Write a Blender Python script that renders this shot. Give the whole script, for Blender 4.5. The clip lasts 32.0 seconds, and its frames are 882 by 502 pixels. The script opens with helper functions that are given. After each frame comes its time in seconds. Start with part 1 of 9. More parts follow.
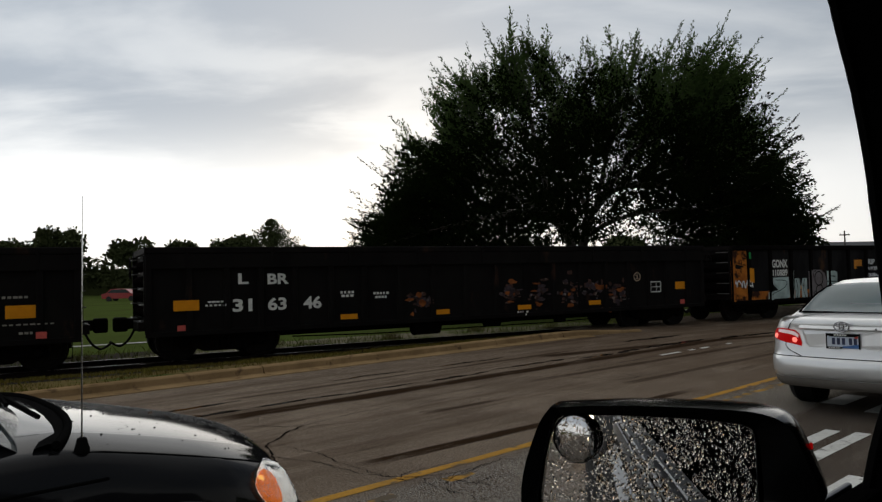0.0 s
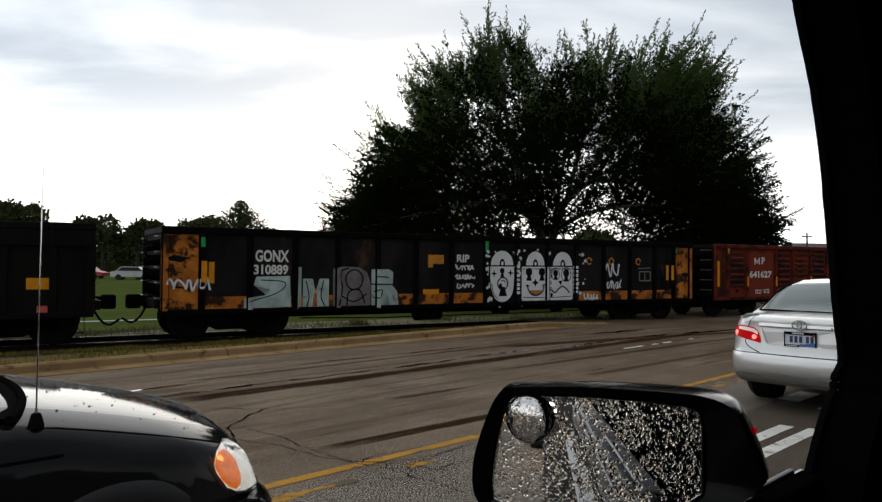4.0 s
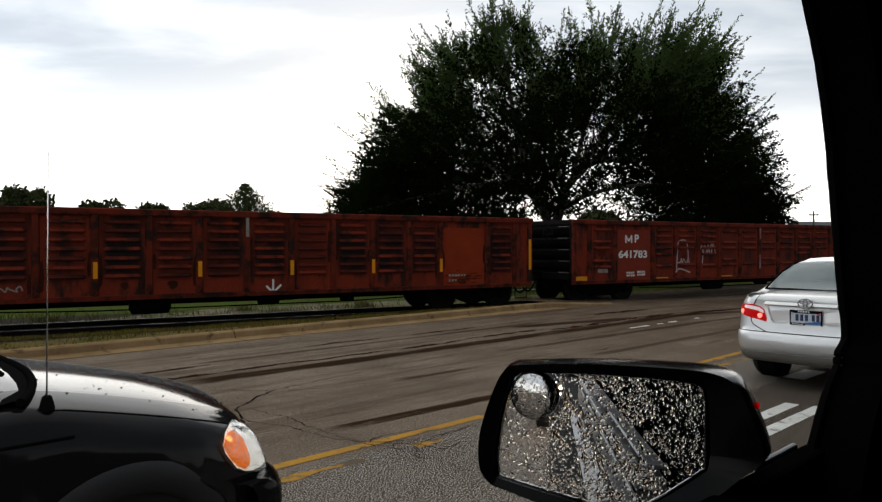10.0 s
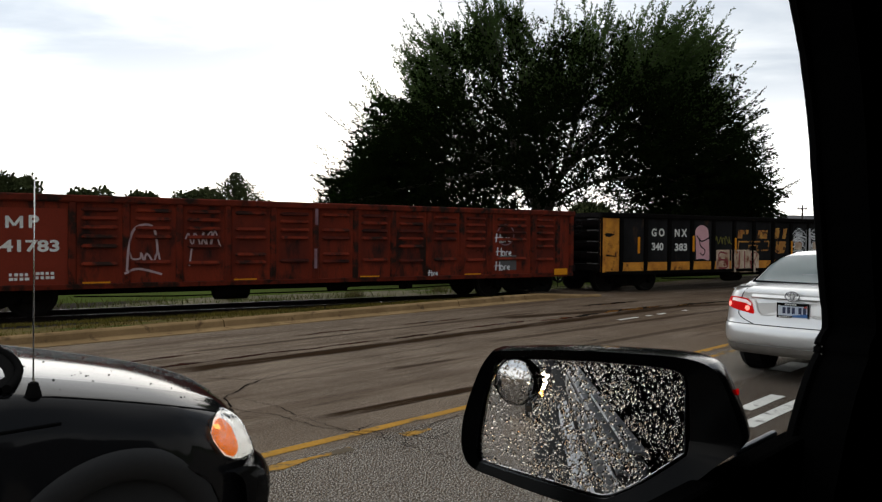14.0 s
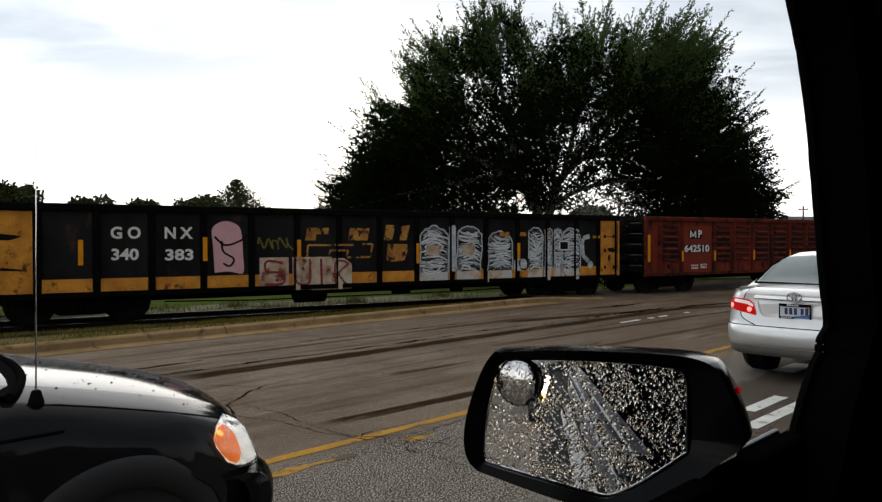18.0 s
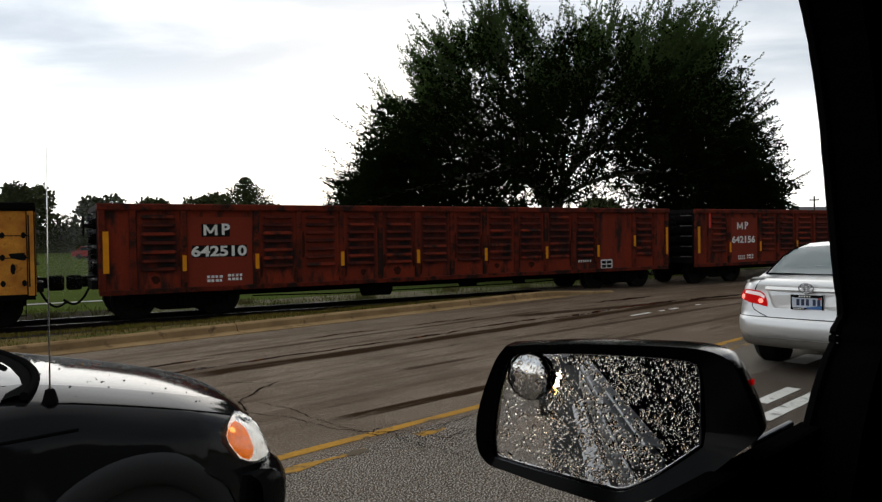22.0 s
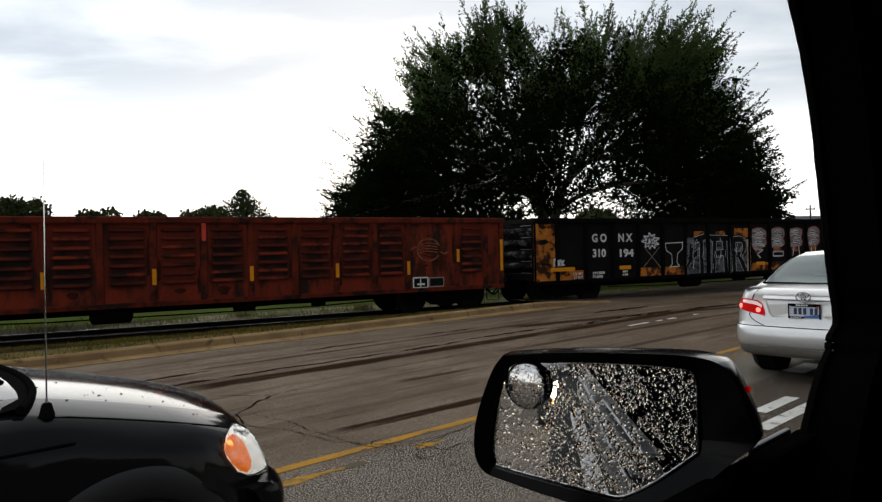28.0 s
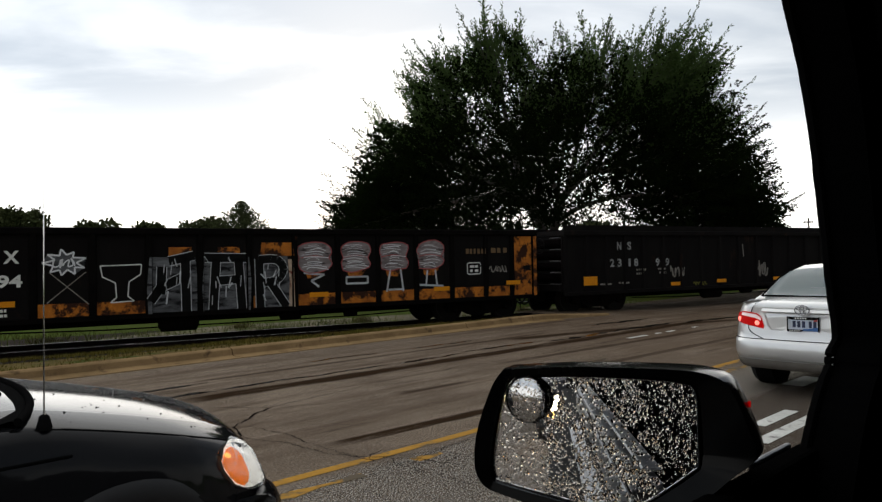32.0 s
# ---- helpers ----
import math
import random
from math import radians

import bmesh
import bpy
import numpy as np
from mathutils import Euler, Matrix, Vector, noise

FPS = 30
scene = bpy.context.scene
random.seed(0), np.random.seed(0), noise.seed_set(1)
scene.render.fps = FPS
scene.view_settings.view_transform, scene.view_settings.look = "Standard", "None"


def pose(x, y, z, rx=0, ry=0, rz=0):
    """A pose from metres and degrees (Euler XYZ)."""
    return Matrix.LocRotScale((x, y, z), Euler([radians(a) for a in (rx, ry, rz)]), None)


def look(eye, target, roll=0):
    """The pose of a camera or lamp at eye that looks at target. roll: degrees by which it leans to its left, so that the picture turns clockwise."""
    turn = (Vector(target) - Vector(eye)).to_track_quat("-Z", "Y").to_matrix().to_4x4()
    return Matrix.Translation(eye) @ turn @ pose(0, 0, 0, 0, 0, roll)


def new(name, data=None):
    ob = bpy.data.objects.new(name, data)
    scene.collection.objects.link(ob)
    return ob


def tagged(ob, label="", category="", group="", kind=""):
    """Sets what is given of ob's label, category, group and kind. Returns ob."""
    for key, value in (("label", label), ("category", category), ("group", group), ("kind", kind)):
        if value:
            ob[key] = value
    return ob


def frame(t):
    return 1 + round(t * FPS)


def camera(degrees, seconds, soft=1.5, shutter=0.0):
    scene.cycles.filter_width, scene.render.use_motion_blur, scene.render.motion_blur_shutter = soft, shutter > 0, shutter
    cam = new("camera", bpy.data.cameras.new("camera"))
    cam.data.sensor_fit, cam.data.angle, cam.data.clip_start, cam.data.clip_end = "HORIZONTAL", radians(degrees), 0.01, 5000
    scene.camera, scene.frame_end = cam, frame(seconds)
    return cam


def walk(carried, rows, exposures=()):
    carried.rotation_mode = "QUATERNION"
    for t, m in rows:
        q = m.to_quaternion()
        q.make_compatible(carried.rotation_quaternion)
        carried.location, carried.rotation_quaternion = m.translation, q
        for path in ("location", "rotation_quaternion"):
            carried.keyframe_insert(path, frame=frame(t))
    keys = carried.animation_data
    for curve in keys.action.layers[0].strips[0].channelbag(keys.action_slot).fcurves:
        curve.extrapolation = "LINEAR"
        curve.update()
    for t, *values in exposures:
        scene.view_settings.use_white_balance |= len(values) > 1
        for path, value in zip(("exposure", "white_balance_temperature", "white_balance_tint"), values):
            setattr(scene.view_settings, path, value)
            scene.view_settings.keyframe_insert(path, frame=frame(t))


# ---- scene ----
# world: x runs along the road, y to its left, z up; the camera sits at the driver's window of a stopped pickup


def rad(a):
    return a * math.pi / 180


cam = camera(63.1, 32.0, soft=1.35)
PATH = [
    (0, -0.0072, 0.0117, 1.6409, 92.090, -42.537, -1.440),
    (0.5, -0.0176, -0.0116, 1.6498, 92.034, -43.165, -2.067),
    (1, -0.0081, -0.0062, 1.6511, 92.666, -43.558, -1.769),
    (1.5, -0.0032, -0.0029, 1.6456, 92.295, -43.572, -1.009),
    (2, -0.0048, -0.0051, 1.6441, 92.237, -43.886, -0.882),
    (2.5, 0.0047, 0.0069, 1.6344, 91.314, -44.215, 0.184),
    (3, -0.0142, -0.0059, 1.6344, 91.833, -44.602, 0.498),
    (3.5, 0.0018, 0.0050, 1.6309, 91.465, -44.810, 0.441),
    (5.5, -0.0011, 0.0001, 1.6302, 90.686, -44.673, 0.257),
    (6, -0.0003, -0.0005, 1.6313, 90.548, -44.560, 0.164),
    (6.5, -0.0015, -0.0009, 1.6313, 90.494, -44.530, 0.120),
    (7, -0.0006, -0.0014, 1.6297, 90.233, -44.735, 0.079),
    (7.5, 0.0011, -0.0004, 1.6298, 89.923, -44.768, -0.033),
    (8, 0.0012, -0.0005, 1.6291, 89.769, -44.620, -0.030),
    (8.5, 0.0000, -0.0003, 1.6296, 89.751, -44.511, -0.109),
    (9, -0.0000, 0.0000, 1.6300, 89.785, -44.500, 0.000),
    (9.5, 0.0020, 0.0010, 1.6291, 89.804, -44.566, -0.031),
    (10, -0.0009, 0.0011, 1.6280, 89.670, -44.489, -0.033),
    (10.5, -0.0006, 0.0001, 1.6270, 89.668, -44.520, 0.028),
    (11, 0.0034, -0.0031, 1.6241, 88.864, -44.816, -0.363),
    (11.5, -0.0037, -0.0094, 1.6235, 91.008, -44.611, 0.280),
    (12, -0.0017, -0.0080, 1.6237, 89.723, -45.155, 0.708),
    (12.5, 0.0008, -0.0060, 1.6224, 89.469, -45.223, 0.511),
    (13, 0.0016, -0.0061, 1.6222, 88.969, -45.288, 0.417),
    (13.5, 0.0002, -0.0065, 1.6216, 88.743, -45.333, 0.361),
    (14, 0.0013, -0.0052, 1.6234, 88.931, -45.230, 0.451),
    (14.5, 0.0023, -0.0055, 1.6225, 88.940, -44.926, 0.261),
    (16.5, -0.0002, -0.0052, 1.6226, 89.241, -44.897, 0.110),
    (17, -0.0011, -0.0069, 1.6219, 89.125, -44.983, -0.095),
    (17.5, -0.0007, -0.0065, 1.6224, 89.411, -45.055, -0.004),
    (18, -0.0002, -0.0075, 1.6204, 89.312, -45.136, -0.162),
    (18.5, -0.0016, -0.0083, 1.6204, 89.266, -44.941, -0.220),
    (19, 0.0001, -0.0064, 1.6203, 89.214, -44.802, -0.414),
    (19.5, -0.0029, -0.0072, 1.6222, 89.339, -44.881, -0.222),
    (20, -0.0010, -0.0064, 1.6213, 89.297, -44.873, -0.187),
    (20.5, -0.0009, -0.0066, 1.6203, 89.258, -44.722, -0.425),
    (21, -0.0000, -0.0076, 1.6192, 89.096, -44.755, -0.551),
    (21.5, -0.0009, -0.0069, 1.6195, 89.146, -44.572, -0.618),
    (22, 0.0008, -0.0052, 1.6200, 88.925, -44.411, -0.873),
    (22.5, -0.0011, -0.0076, 1.6200, 89.395, -44.579, -0.742),
    (23, 0.0004, -0.0076, 1.6198, 89.334, -44.511, -0.759),
    (23.5, -0.0005, -0.0074, 1.6196, 89.287, -44.497, -0.757),
    (24, -0.0009, -0.0062, 1.6215, 89.735, -44.389, -0.737),
    (24.5, -0.0028, -0.0072, 1.6210, 89.641, -44.513, -0.680),
    (26.5, -0.0015, -0.0071, 1.6194, 89.713, -44.393, -0.906),
    (27, -0.0020, -0.0089, 1.6207, 89.776, -44.716, -0.923),
    (27.5, -0.0018, -0.0065, 1.6203, 90.042, -44.833, -0.705),
    (28, -0.0015, -0.0084, 1.6186, 89.820, -44.634, -1.222),
    (28.5, -0.0016, -0.0093, 1.6197, 89.941, -44.806, -1.195),
    (29, -0.0023, -0.0083, 1.6200, 90.637, -45.097, -0.944),
    (29.5, -0.0006, -0.0079, 1.6190, 90.491, -45.296, -0.935),
    (30, -0.0021, -0.0083, 1.6190, 90.382, -45.189, -0.949),
    (30.5, -0.0016, -0.0079, 1.6190, 90.464, -45.212, -1.013),
    (31, -0.0049, -0.0098, 1.6203, 90.662, -45.129, -0.918),
    (31.5, -0.0025, -0.0084, 1.6207, 90.592, -44.964, -1.103),
    (32, -0.0049, -0.0087, 1.6209, 90.765, -44.758, -1.065),
]
walk(cam, [(t, pose(x, y, z) @ pose(0, 0, 0, rx, 0, rz) @ pose(0, 0, 0, 0, 0, roll)) for t, x, y, z, rx, rz, roll in PATH],
     exposures=[(0, -0.53), (1.0, -0.36), (2.5, -0.22), (4.5, 0.0), (12.0, 0.03), (13.5, 0.14), (20.5, 0.14), (22.0, 0.03), (32, 0.02)])


# ---- light: an overcast evening, brightest low beyond the tracks ----
def make_world():
    w = bpy.data.worlds.new("overcast_sky")
    w.use_nodes = True
    nt = w.node_tree
    nt.nodes.clear()
    N, Lk = nt.nodes.new, nt.links.new

    def val(op, a, b=None, c=None, clamp=False):
        n = N("ShaderNodeMath")
        n.operation, n.use_clamp = op, clamp
        for i, v in enumerate((a, b, c)):
            if v is None:
                continue
            if isinstance(v, (int, float)):
                n.inputs[i].default_value = v
            else:
                Lk(v, n.inputs[i])
        return n.outputs[0]

    tc = N("ShaderNodeTexCoord")
    sep = N("ShaderNodeSeparateXYZ")
    Lk(tc.outputs["Generated"], sep.inputs[0])
    x, y, z = sep.outputs
    zc = val("MAXIMUM", z, 0.0)
    # flat cloud sheet seen in perspective
    inv = val("DIVIDE", 1.0, val("ADD", zc, 0.16))
    com = N("ShaderNodeCombineXYZ")
    # the cloud bands lie across the view over the tracks
    across = val("SUBTRACT", val("MULTIPLY", x, 0.713), val("MULTIPLY", y, 0.701))
    away = val("ADD", val("MULTIPLY", x, 0.701), val("MULTIPLY", y, 0.713))
    Lk(val("MULTIPLY", val("MULTIPLY", across, inv), 0.62), com.inputs[0])
    Lk(val("MULTIPLY", away, inv), com.inputs[1])
    noise_big = N("ShaderNodeTexNoise")
    noise_big.inputs["Scale"].default_value = 2.1
    noise_big.inputs["Detail"].default_value = 6.0
    noise_big.inputs["Roughness"].default_value = 0.52
    noise_big.inputs["Distortion"].default_value = 0.25
    off = N("ShaderNodeVectorMath")
    off.operation = "ADD"
    off.inputs[1].default_value = (1.7, 4.3, 0.0)
    Lk(com.outputs[0], off.inputs[0])
    Lk(off.outputs[0], noise_big.inputs["Vector"])
    cloud = N("ShaderNodeMapRange")
    cloud.interpolation_type = "SMOOTHSTEP"
    for i, v in enumerate((0.30, 0.60, 0.0, 1.0)):
        cloud.inputs[1 + i].default_value = v
    Lk(noise_big.outputs[0], cloud.inputs[0])
    # clouds fade into a white band low down
    up = N("ShaderNodeMapRange")
    up.interpolation_type = "SMOOTHSTEP"
    for i, v in enumerate((0.10, 0.25, 0.0, 1.0)):
        up.inputs[1 + i].default_value = v
    Lk(z, up.inputs[0])
    dens = val("MULTIPLY", cloud.outputs[0], up.outputs[0])
    col = N("ShaderNodeMix")
    col.data_type = "RGBA"
    Lk(dens, col.inputs[0])
    col.inputs[6].default_value = (1.55, 1.55, 1.54, 1)
    col.inputs[7].default_value = (0.60, 0.67, 0.76, 1)
    # the sheet greys upwards from the white band
    high = N("ShaderNodeMapRange")
    high.interpolation_type = "SMOOTHSTEP"
    for i, v in enumerate((0.08, 0.30, 0.0, 1.0)):
        high.inputs[1 + i].default_value = v
    Lk(z, high.inputs[0])
    grey = N("ShaderNodeMix")
    grey.data_type = "RGBA"
    Lk(high.outputs[0], grey.inputs[0])
    grey.inputs[6].default_value = (1.55, 1.55, 1.54, 1)
    grey.inputs[7].default_value = (0.92, 0.97, 1.02, 1)
    Lk(grey.outputs[2], col.inputs[6])
    # and is thinner and brighter overhead
    top = N("ShaderNodeMapRange")
    top.interpolation_type = "SMOOTHSTEP"
    for i, v in enumerate((0.42, 0.80, 0.0, 1.0)):
        top.inputs[1 + i].default_value = v
    Lk(z, top.inputs[0])
    col2 = N("ShaderNodeMix")
    col2.data_type = "RGBA"
    Lk(top.outputs[0], col2.inputs[0])
    Lk(col.outputs[2], col2.inputs[6])
    col2.inputs[7].default_value = (1.12, 1.14, 1.15, 1)
    # brighter towards the side where the sun stands behind the cloud
    side = val("ADD", val("MULTIPLY", x, -0.22), val("MULTIPLY", y, 0.97))
    glow = N("ShaderNodeMapRange")
    for i, v in enumerate((-0.90, 0.45, 0.24, 1.0)):
        glow.inputs[1 + i].default_value = v
    Lk(side, glow.inputs[0])
    mul = N("ShaderNodeVectorMath")
    mul.operation = "SCALE"
    Lk(col2.outputs[2], mul.inputs[0])
    Lk(glow.outputs[0], mul.inputs[3])
    sky = N("ShaderNodeTexSky")
    sky.sky_type = "NISHITA"
    sky.sun_disc = False
    sky.sun_elevation, sky.sun_rotation = radians(14), radians(40)
    sk = N("ShaderNodeVectorMath")
    sk.operation = "SCALE"
    sk.inputs[3].default_value = 0.012
    Lk(sky.outputs[0], sk.inputs[0])
    add = N("ShaderNodeVectorMath")
    add.operation = "ADD"
    Lk(mul.outputs[0], add.inputs[0])
    Lk(sk.outputs[0], add.inputs[1])
    bg = N("ShaderNodeBackground")
    Lk(add.outputs[0], bg.inputs[0])
    bg.inputs[1].default_value = 1.0
    out = N("ShaderNodeOutputWorld")
    Lk(bg.outputs[0], out.inputs[0])
    scene.world = w


make_world()
sun = new("sun", bpy.data.lights.new("sun", "SUN"))
sun.data.energy, sun.data.angle, sun.data.color = 1.02, radians(75), (1.0, 0.95, 0.86)
sun.matrix_world = look((26, 32, 14), (0, 0, 0))


# ---- materials ----
MATS = {}


def mat(name, base, rough=0.6, metal=0.0, second=None, amount=0.5, scale=3.0, fine=40.0, fine_amount=0.25, bump=0.0, third=None, third_at=(0.6, 0.7),
        third_scale=1.2, stretch=(1, 1, 1), coat=0.0, rough2=None, emit=None, power=0.0, spec=0.5, world=False):
    """A surface with variation at two scales, and stains or worn spots of a third colour."""
    if name in MATS:
        return MATS[name]
    m = bpy.data.materials.new(name)
    m.use_nodes = True
    nt = m.node_tree
    N, Lk = nt.nodes.new, nt.links.new
    b = nt.nodes["Principled BSDF"]
    b.inputs["Roughness"].default_value, b.inputs["Metallic"].default_value = rough, metal
    b.inputs["Specular IOR Level"].default_value = spec
    b.inputs["Coat Weight"].default_value = coat
    b.inputs["Coat Roughness"].default_value = 0.06
    if emit:
        b.inputs["Emission Color"].default_value, b.inputs["Emission Strength"].default_value = (*emit, 1), power
    tc, oi, mp = N("ShaderNodeTexCoord"), N("ShaderNodeObjectInfo"), N("ShaderNodeMapping")
    if world:
        geo = N("ShaderNodeNewGeometry")
        Lk(geo.outputs["Position"], mp.inputs[0])
    else:
        add = N("ShaderNodeVectorMath")
        add.operation = "ADD"
        sc = N("ShaderNodeMath")
        sc.operation = "MULTIPLY"
        sc.inputs[1].default_value = 37.0
        Lk(oi.outputs["Random"], sc.inputs[0])
        Lk(tc.outputs["Object"], add.inputs[0])
        Lk(sc.outputs[0], add.inputs[1])
        Lk(add.outputs[0], mp.inputs[0])
    mp.inputs["Scale"].default_value = stretch

    def noise_tex(s, d=5.0, r=0.55):
        n = N("ShaderNodeTexNoise")
        n.inputs["Scale"].default_value, n.inputs["Detail"].default_value, n.inputs["Roughness"].default_value = s, d, r
        Lk(mp.outputs[0], n.inputs["Vector"])
        return n.outputs[0]

    def ranged(v, lo, hi, a=0.0, c=1.0):
        r = N("ShaderNodeMapRange")
        for i, k in enumerate((lo, hi, a, c)):
            r.inputs[1 + i].default_value = k
        Lk(v, r.inputs[0])
        return r.outputs[0]

    def mix(f, a, c):
        x = N("ShaderNodeMix")
        x.data_type = "RGBA"
        Lk(f, x.inputs[0])
        for i, k in ((6, a), (7, c)):
            if isinstance(k, tuple):
                x.inputs[i].default_value = (*k, 1)
            else:
                Lk(k, x.inputs[i])
        return x.outputs[2]

    second = second or tuple(c * 0.6 for c in base)
    n1 = noise_tex(scale)
    colour = mix(ranged(n1, 0.35, 0.7, 0.0, amount), base, second)
    n2 = noise_tex(fine, 3.0)
    colour = mix(ranged(n2, 0.4, 0.75, 0.0, fine_amount), colour, tuple(c * 0.45 for c in base))
    if third:
        colour = mix(ranged(noise_tex(third_scale, 6.0, 0.65), *third_at), colour, third)
    Lk(colour, b.inputs["Base Color"])
    if rough2 is not None:
        Lk(ranged(n1, 0.35, 0.65, rough, rough2), b.inputs["Roughness"])
    if bump:
        bp = N("ShaderNodeBump")
        bp.inputs["Strength"].default_value, bp.inputs["Distance"].default_value = 0.6, bump
        Lk(n2, bp.inputs["Height"])
        Lk(bp.outputs[0], b.inputs["Normal"])
    MATS[name] = m
    return m


def glass(name, tint=(0.9, 0.95, 0.95), rough=0.02, ior=1.45, clear=True):
    if name in MATS:
        return MATS[name]
    m = bpy.data.materials.new(name)
    m.use_nodes = True
    nt = m.node_tree
    b = nt.nodes["Principled BSDF"]
    b.inputs["Base Color"].default_value, b.inputs["Roughness"].default_value = (*tint, 1), rough
    b.inputs["IOR"].default_value = ior
    b.inputs["Transmission Weight"].default_value = 1.0 if clear else 0.0
    MATS[name] = m
    return m


# ---- mesh helpers ----
def box(bm, x0, x1, y0, y1, z0, z1):
    v = [bm.verts.new(p) for p in ((x0, y0, z0), (x1, y0, z0), (x1, y1, z0), (x0, y1, z0), (x0, y0, z1), (x1, y0, z1), (x1, y1, z1), (x0, y1, z1))]
    for f in ((3, 2, 1, 0), (4, 5, 6, 7), (0, 1, 5, 4), (1, 2, 6, 5), (2, 3, 7, 6), (3, 0, 4, 7)):
        bm.faces.new([v[i] for i in f])
    return v


def bevelled(bm, x0, x1, y0, y1, z0, z1, r=0.02, n=2):
    vs = box(bm, x0, x1, y0, y1, z0, z1)
    es = {e for v in vs for e in v.link_edges}
    bmesh.ops.bevel(bm, geom=list(es), offset=r, segments=n, affect="EDGES", profile=0.5)


def tube(bm, points, radius, sides=8, caps=True):
    """A round bar along points; radius a number or one for each point."""
    pts = [Vector(p) for p in points]
    rs = radius if isinstance(radius, (list, tuple)) else [radius] * len(pts)
    rings = []
    for i, p in enumerate(pts):
        d = (pts[min(i + 1, len(pts) - 1)] - pts[max(i - 1, 0)]).normalized()
        a = d.cross(Vector((0, 0, 1)) if abs(d.z) < 0.9 else Vector((1, 0, 0))).normalized()
        c = d.cross(a)
        rings.append([bm.verts.new(p + (a * math.cos(k * 2 * math.pi / sides) + c * math.sin(k * 2 * math.pi / sides)) * rs[i]) for k in range(sides)])
    for r0, r1 in zip(rings, rings[1:]):
        for k in range(sides):
            bm.faces.new((r0[k], r0[(k + 1) % sides], r1[(k + 1) % sides], r1[k]))
    if caps:
        bm.faces.new(rings[0][::-1])
        bm.faces.new(rings[-1])


def disc(bm, centre, axis, profile, sides=24):
    """A turned body: profile is (distance along axis, radius) pairs."""
    c, d = Vector(centre), Vector(axis).normalized()
    a = d.cross(Vector((0, 0, 1)) if abs(d.z) < 0.9 else Vector((1, 0, 0))).normalized()
    e = d.cross(a)
    rings = [[bm.verts.new(c + d * h + (a * math.cos(k * 2 * math.pi / sides) + e * math.sin(k * 2 * math.pi / sides)) * max(r, 1e-4)) for k in range(sides)] for h, r in profile]
    for r0, r1 in zip(rings, rings[1:]):
        for k in range(sides):
            bm.faces.new((r0[k], r0[(k + 1) % sides], r1[(k + 1) % sides], r1[k]))
    bm.faces.new(rings[0][::-1])
    bm.faces.new(rings[-1])


def prism(bm, outline, to3d, d0, d1):
    """Extrudes a 2D outline between depths d0 and d1; to3d(u, v, d) gives the place."""
    f = [bm.verts.new(to3d(u, v, d0)) for u, v in outline]
    g = [bm.verts.new(to3d(u, v, d1)) for u, v in outline]
    n = len(outline)
    for i in range(n):
        bm.faces.new((f[i], f[(i + 1) % n], g[(i + 1) % n], g[i]))
    bm.faces.new(f[::-1])
    bm.faces.new(g)


def grid(bm, rows, close=False):
    """Quads over rows of points of equal length."""
    vs = [[bm.verts.new(p) for p in row] for row in rows]
    for a, b in zip(vs, vs[1:]):
        m = len(a)
        for k in range(m if close else m - 1):
            bm.faces.new((a[k], a[(k + 1) % m], b[(k + 1) % m], b[k]))
    return vs


def finish(bm, name, material, smooth=False):
    bmesh.ops.recalc_face_normals(bm, faces=bm.faces[:])
    me = bpy.data.meshes.new(name)
    bm.to_mesh(me)
    bm.free()
    me.materials.append(material)
    if smooth:
        for p in me.polygons:
            p.use_smooth = True
    return me


def part(name, bm, material, parent=None, label="", smooth=False, at=None):
    me = bm if isinstance(bm, bpy.types.Mesh) else finish(bm, name, material, smooth)
    ob = new(name, me)
    if parent:
        ob.parent = parent
    if at is not None:
        ob.matrix_basis = at if isinstance(at, Matrix) else Matrix.Translation(at)
    if label:
        ob["label"] = label
    return ob


def thing(name, label, category, at=None, group="", kind=""):
    ob = new(name)
    ob.empty_display_size = 0.2
    if at is not None:
        ob.matrix_basis = at if isinstance(at, Matrix) else Matrix.Translation(at)
    return tagged(ob, label, category, group, kind)


def B():
    return bmesh.new()


def lettering(name, words, height, material, parent, x, y, z, width=None, label=""):
    """Flat letters in the plane facing -y, cap height and middle given."""
    cu = bpy.data.curves.new(name, "FONT")
    cu.body, cu.size, cu.align_x, cu.align_y, cu.extrude = words, height / 0.70, "CENTER", "CENTER", 0.0015
    cu.resolution_u = 3
    cu.offset = height * (0.008 if "M" in words else 0.045)
    tmp = new(name, cu)
    me = bpy.data.meshes.new_from_object(tmp.evaluated_get(bpy.context.evaluated_depsgraph_get()))
    bpy.data.objects.remove(tmp)
    me.materials.clear()
    me.materials.append(material)
    xs = [v.co.x for v in me.vertices]
    k = width / (max(xs) - min(xs)) if width else 1.0
    for v in me.vertices:
        v.co.x *= k
    return part(name, me, material, parent, label, at=Matrix.Translation((x, y, z)) @ pose(0, 0, 0, 90))


def smooth_line(pts, n=8):
    """A Catmull-Rom curve through points of any dimension."""
    out = []
    for i in range(len(pts) - 1):
        p0, p1, p2, p3 = (pts[max(i - 1, 0)], pts[i], pts[i + 1], pts[min(i + 2, len(pts) - 1)])
        for k in range(n):
            t = k / n
            out.append(tuple(0.5 * (2 * b + (c - a) * t + (2 * a - 5 * b + 4 * c - d) * t * t + (3 * b - a - 3 * c + d) * t ** 3) for a, b, c, d in zip(p0, p1, p2, p3)))
    out.append(tuple(pts[-1]))
    return out
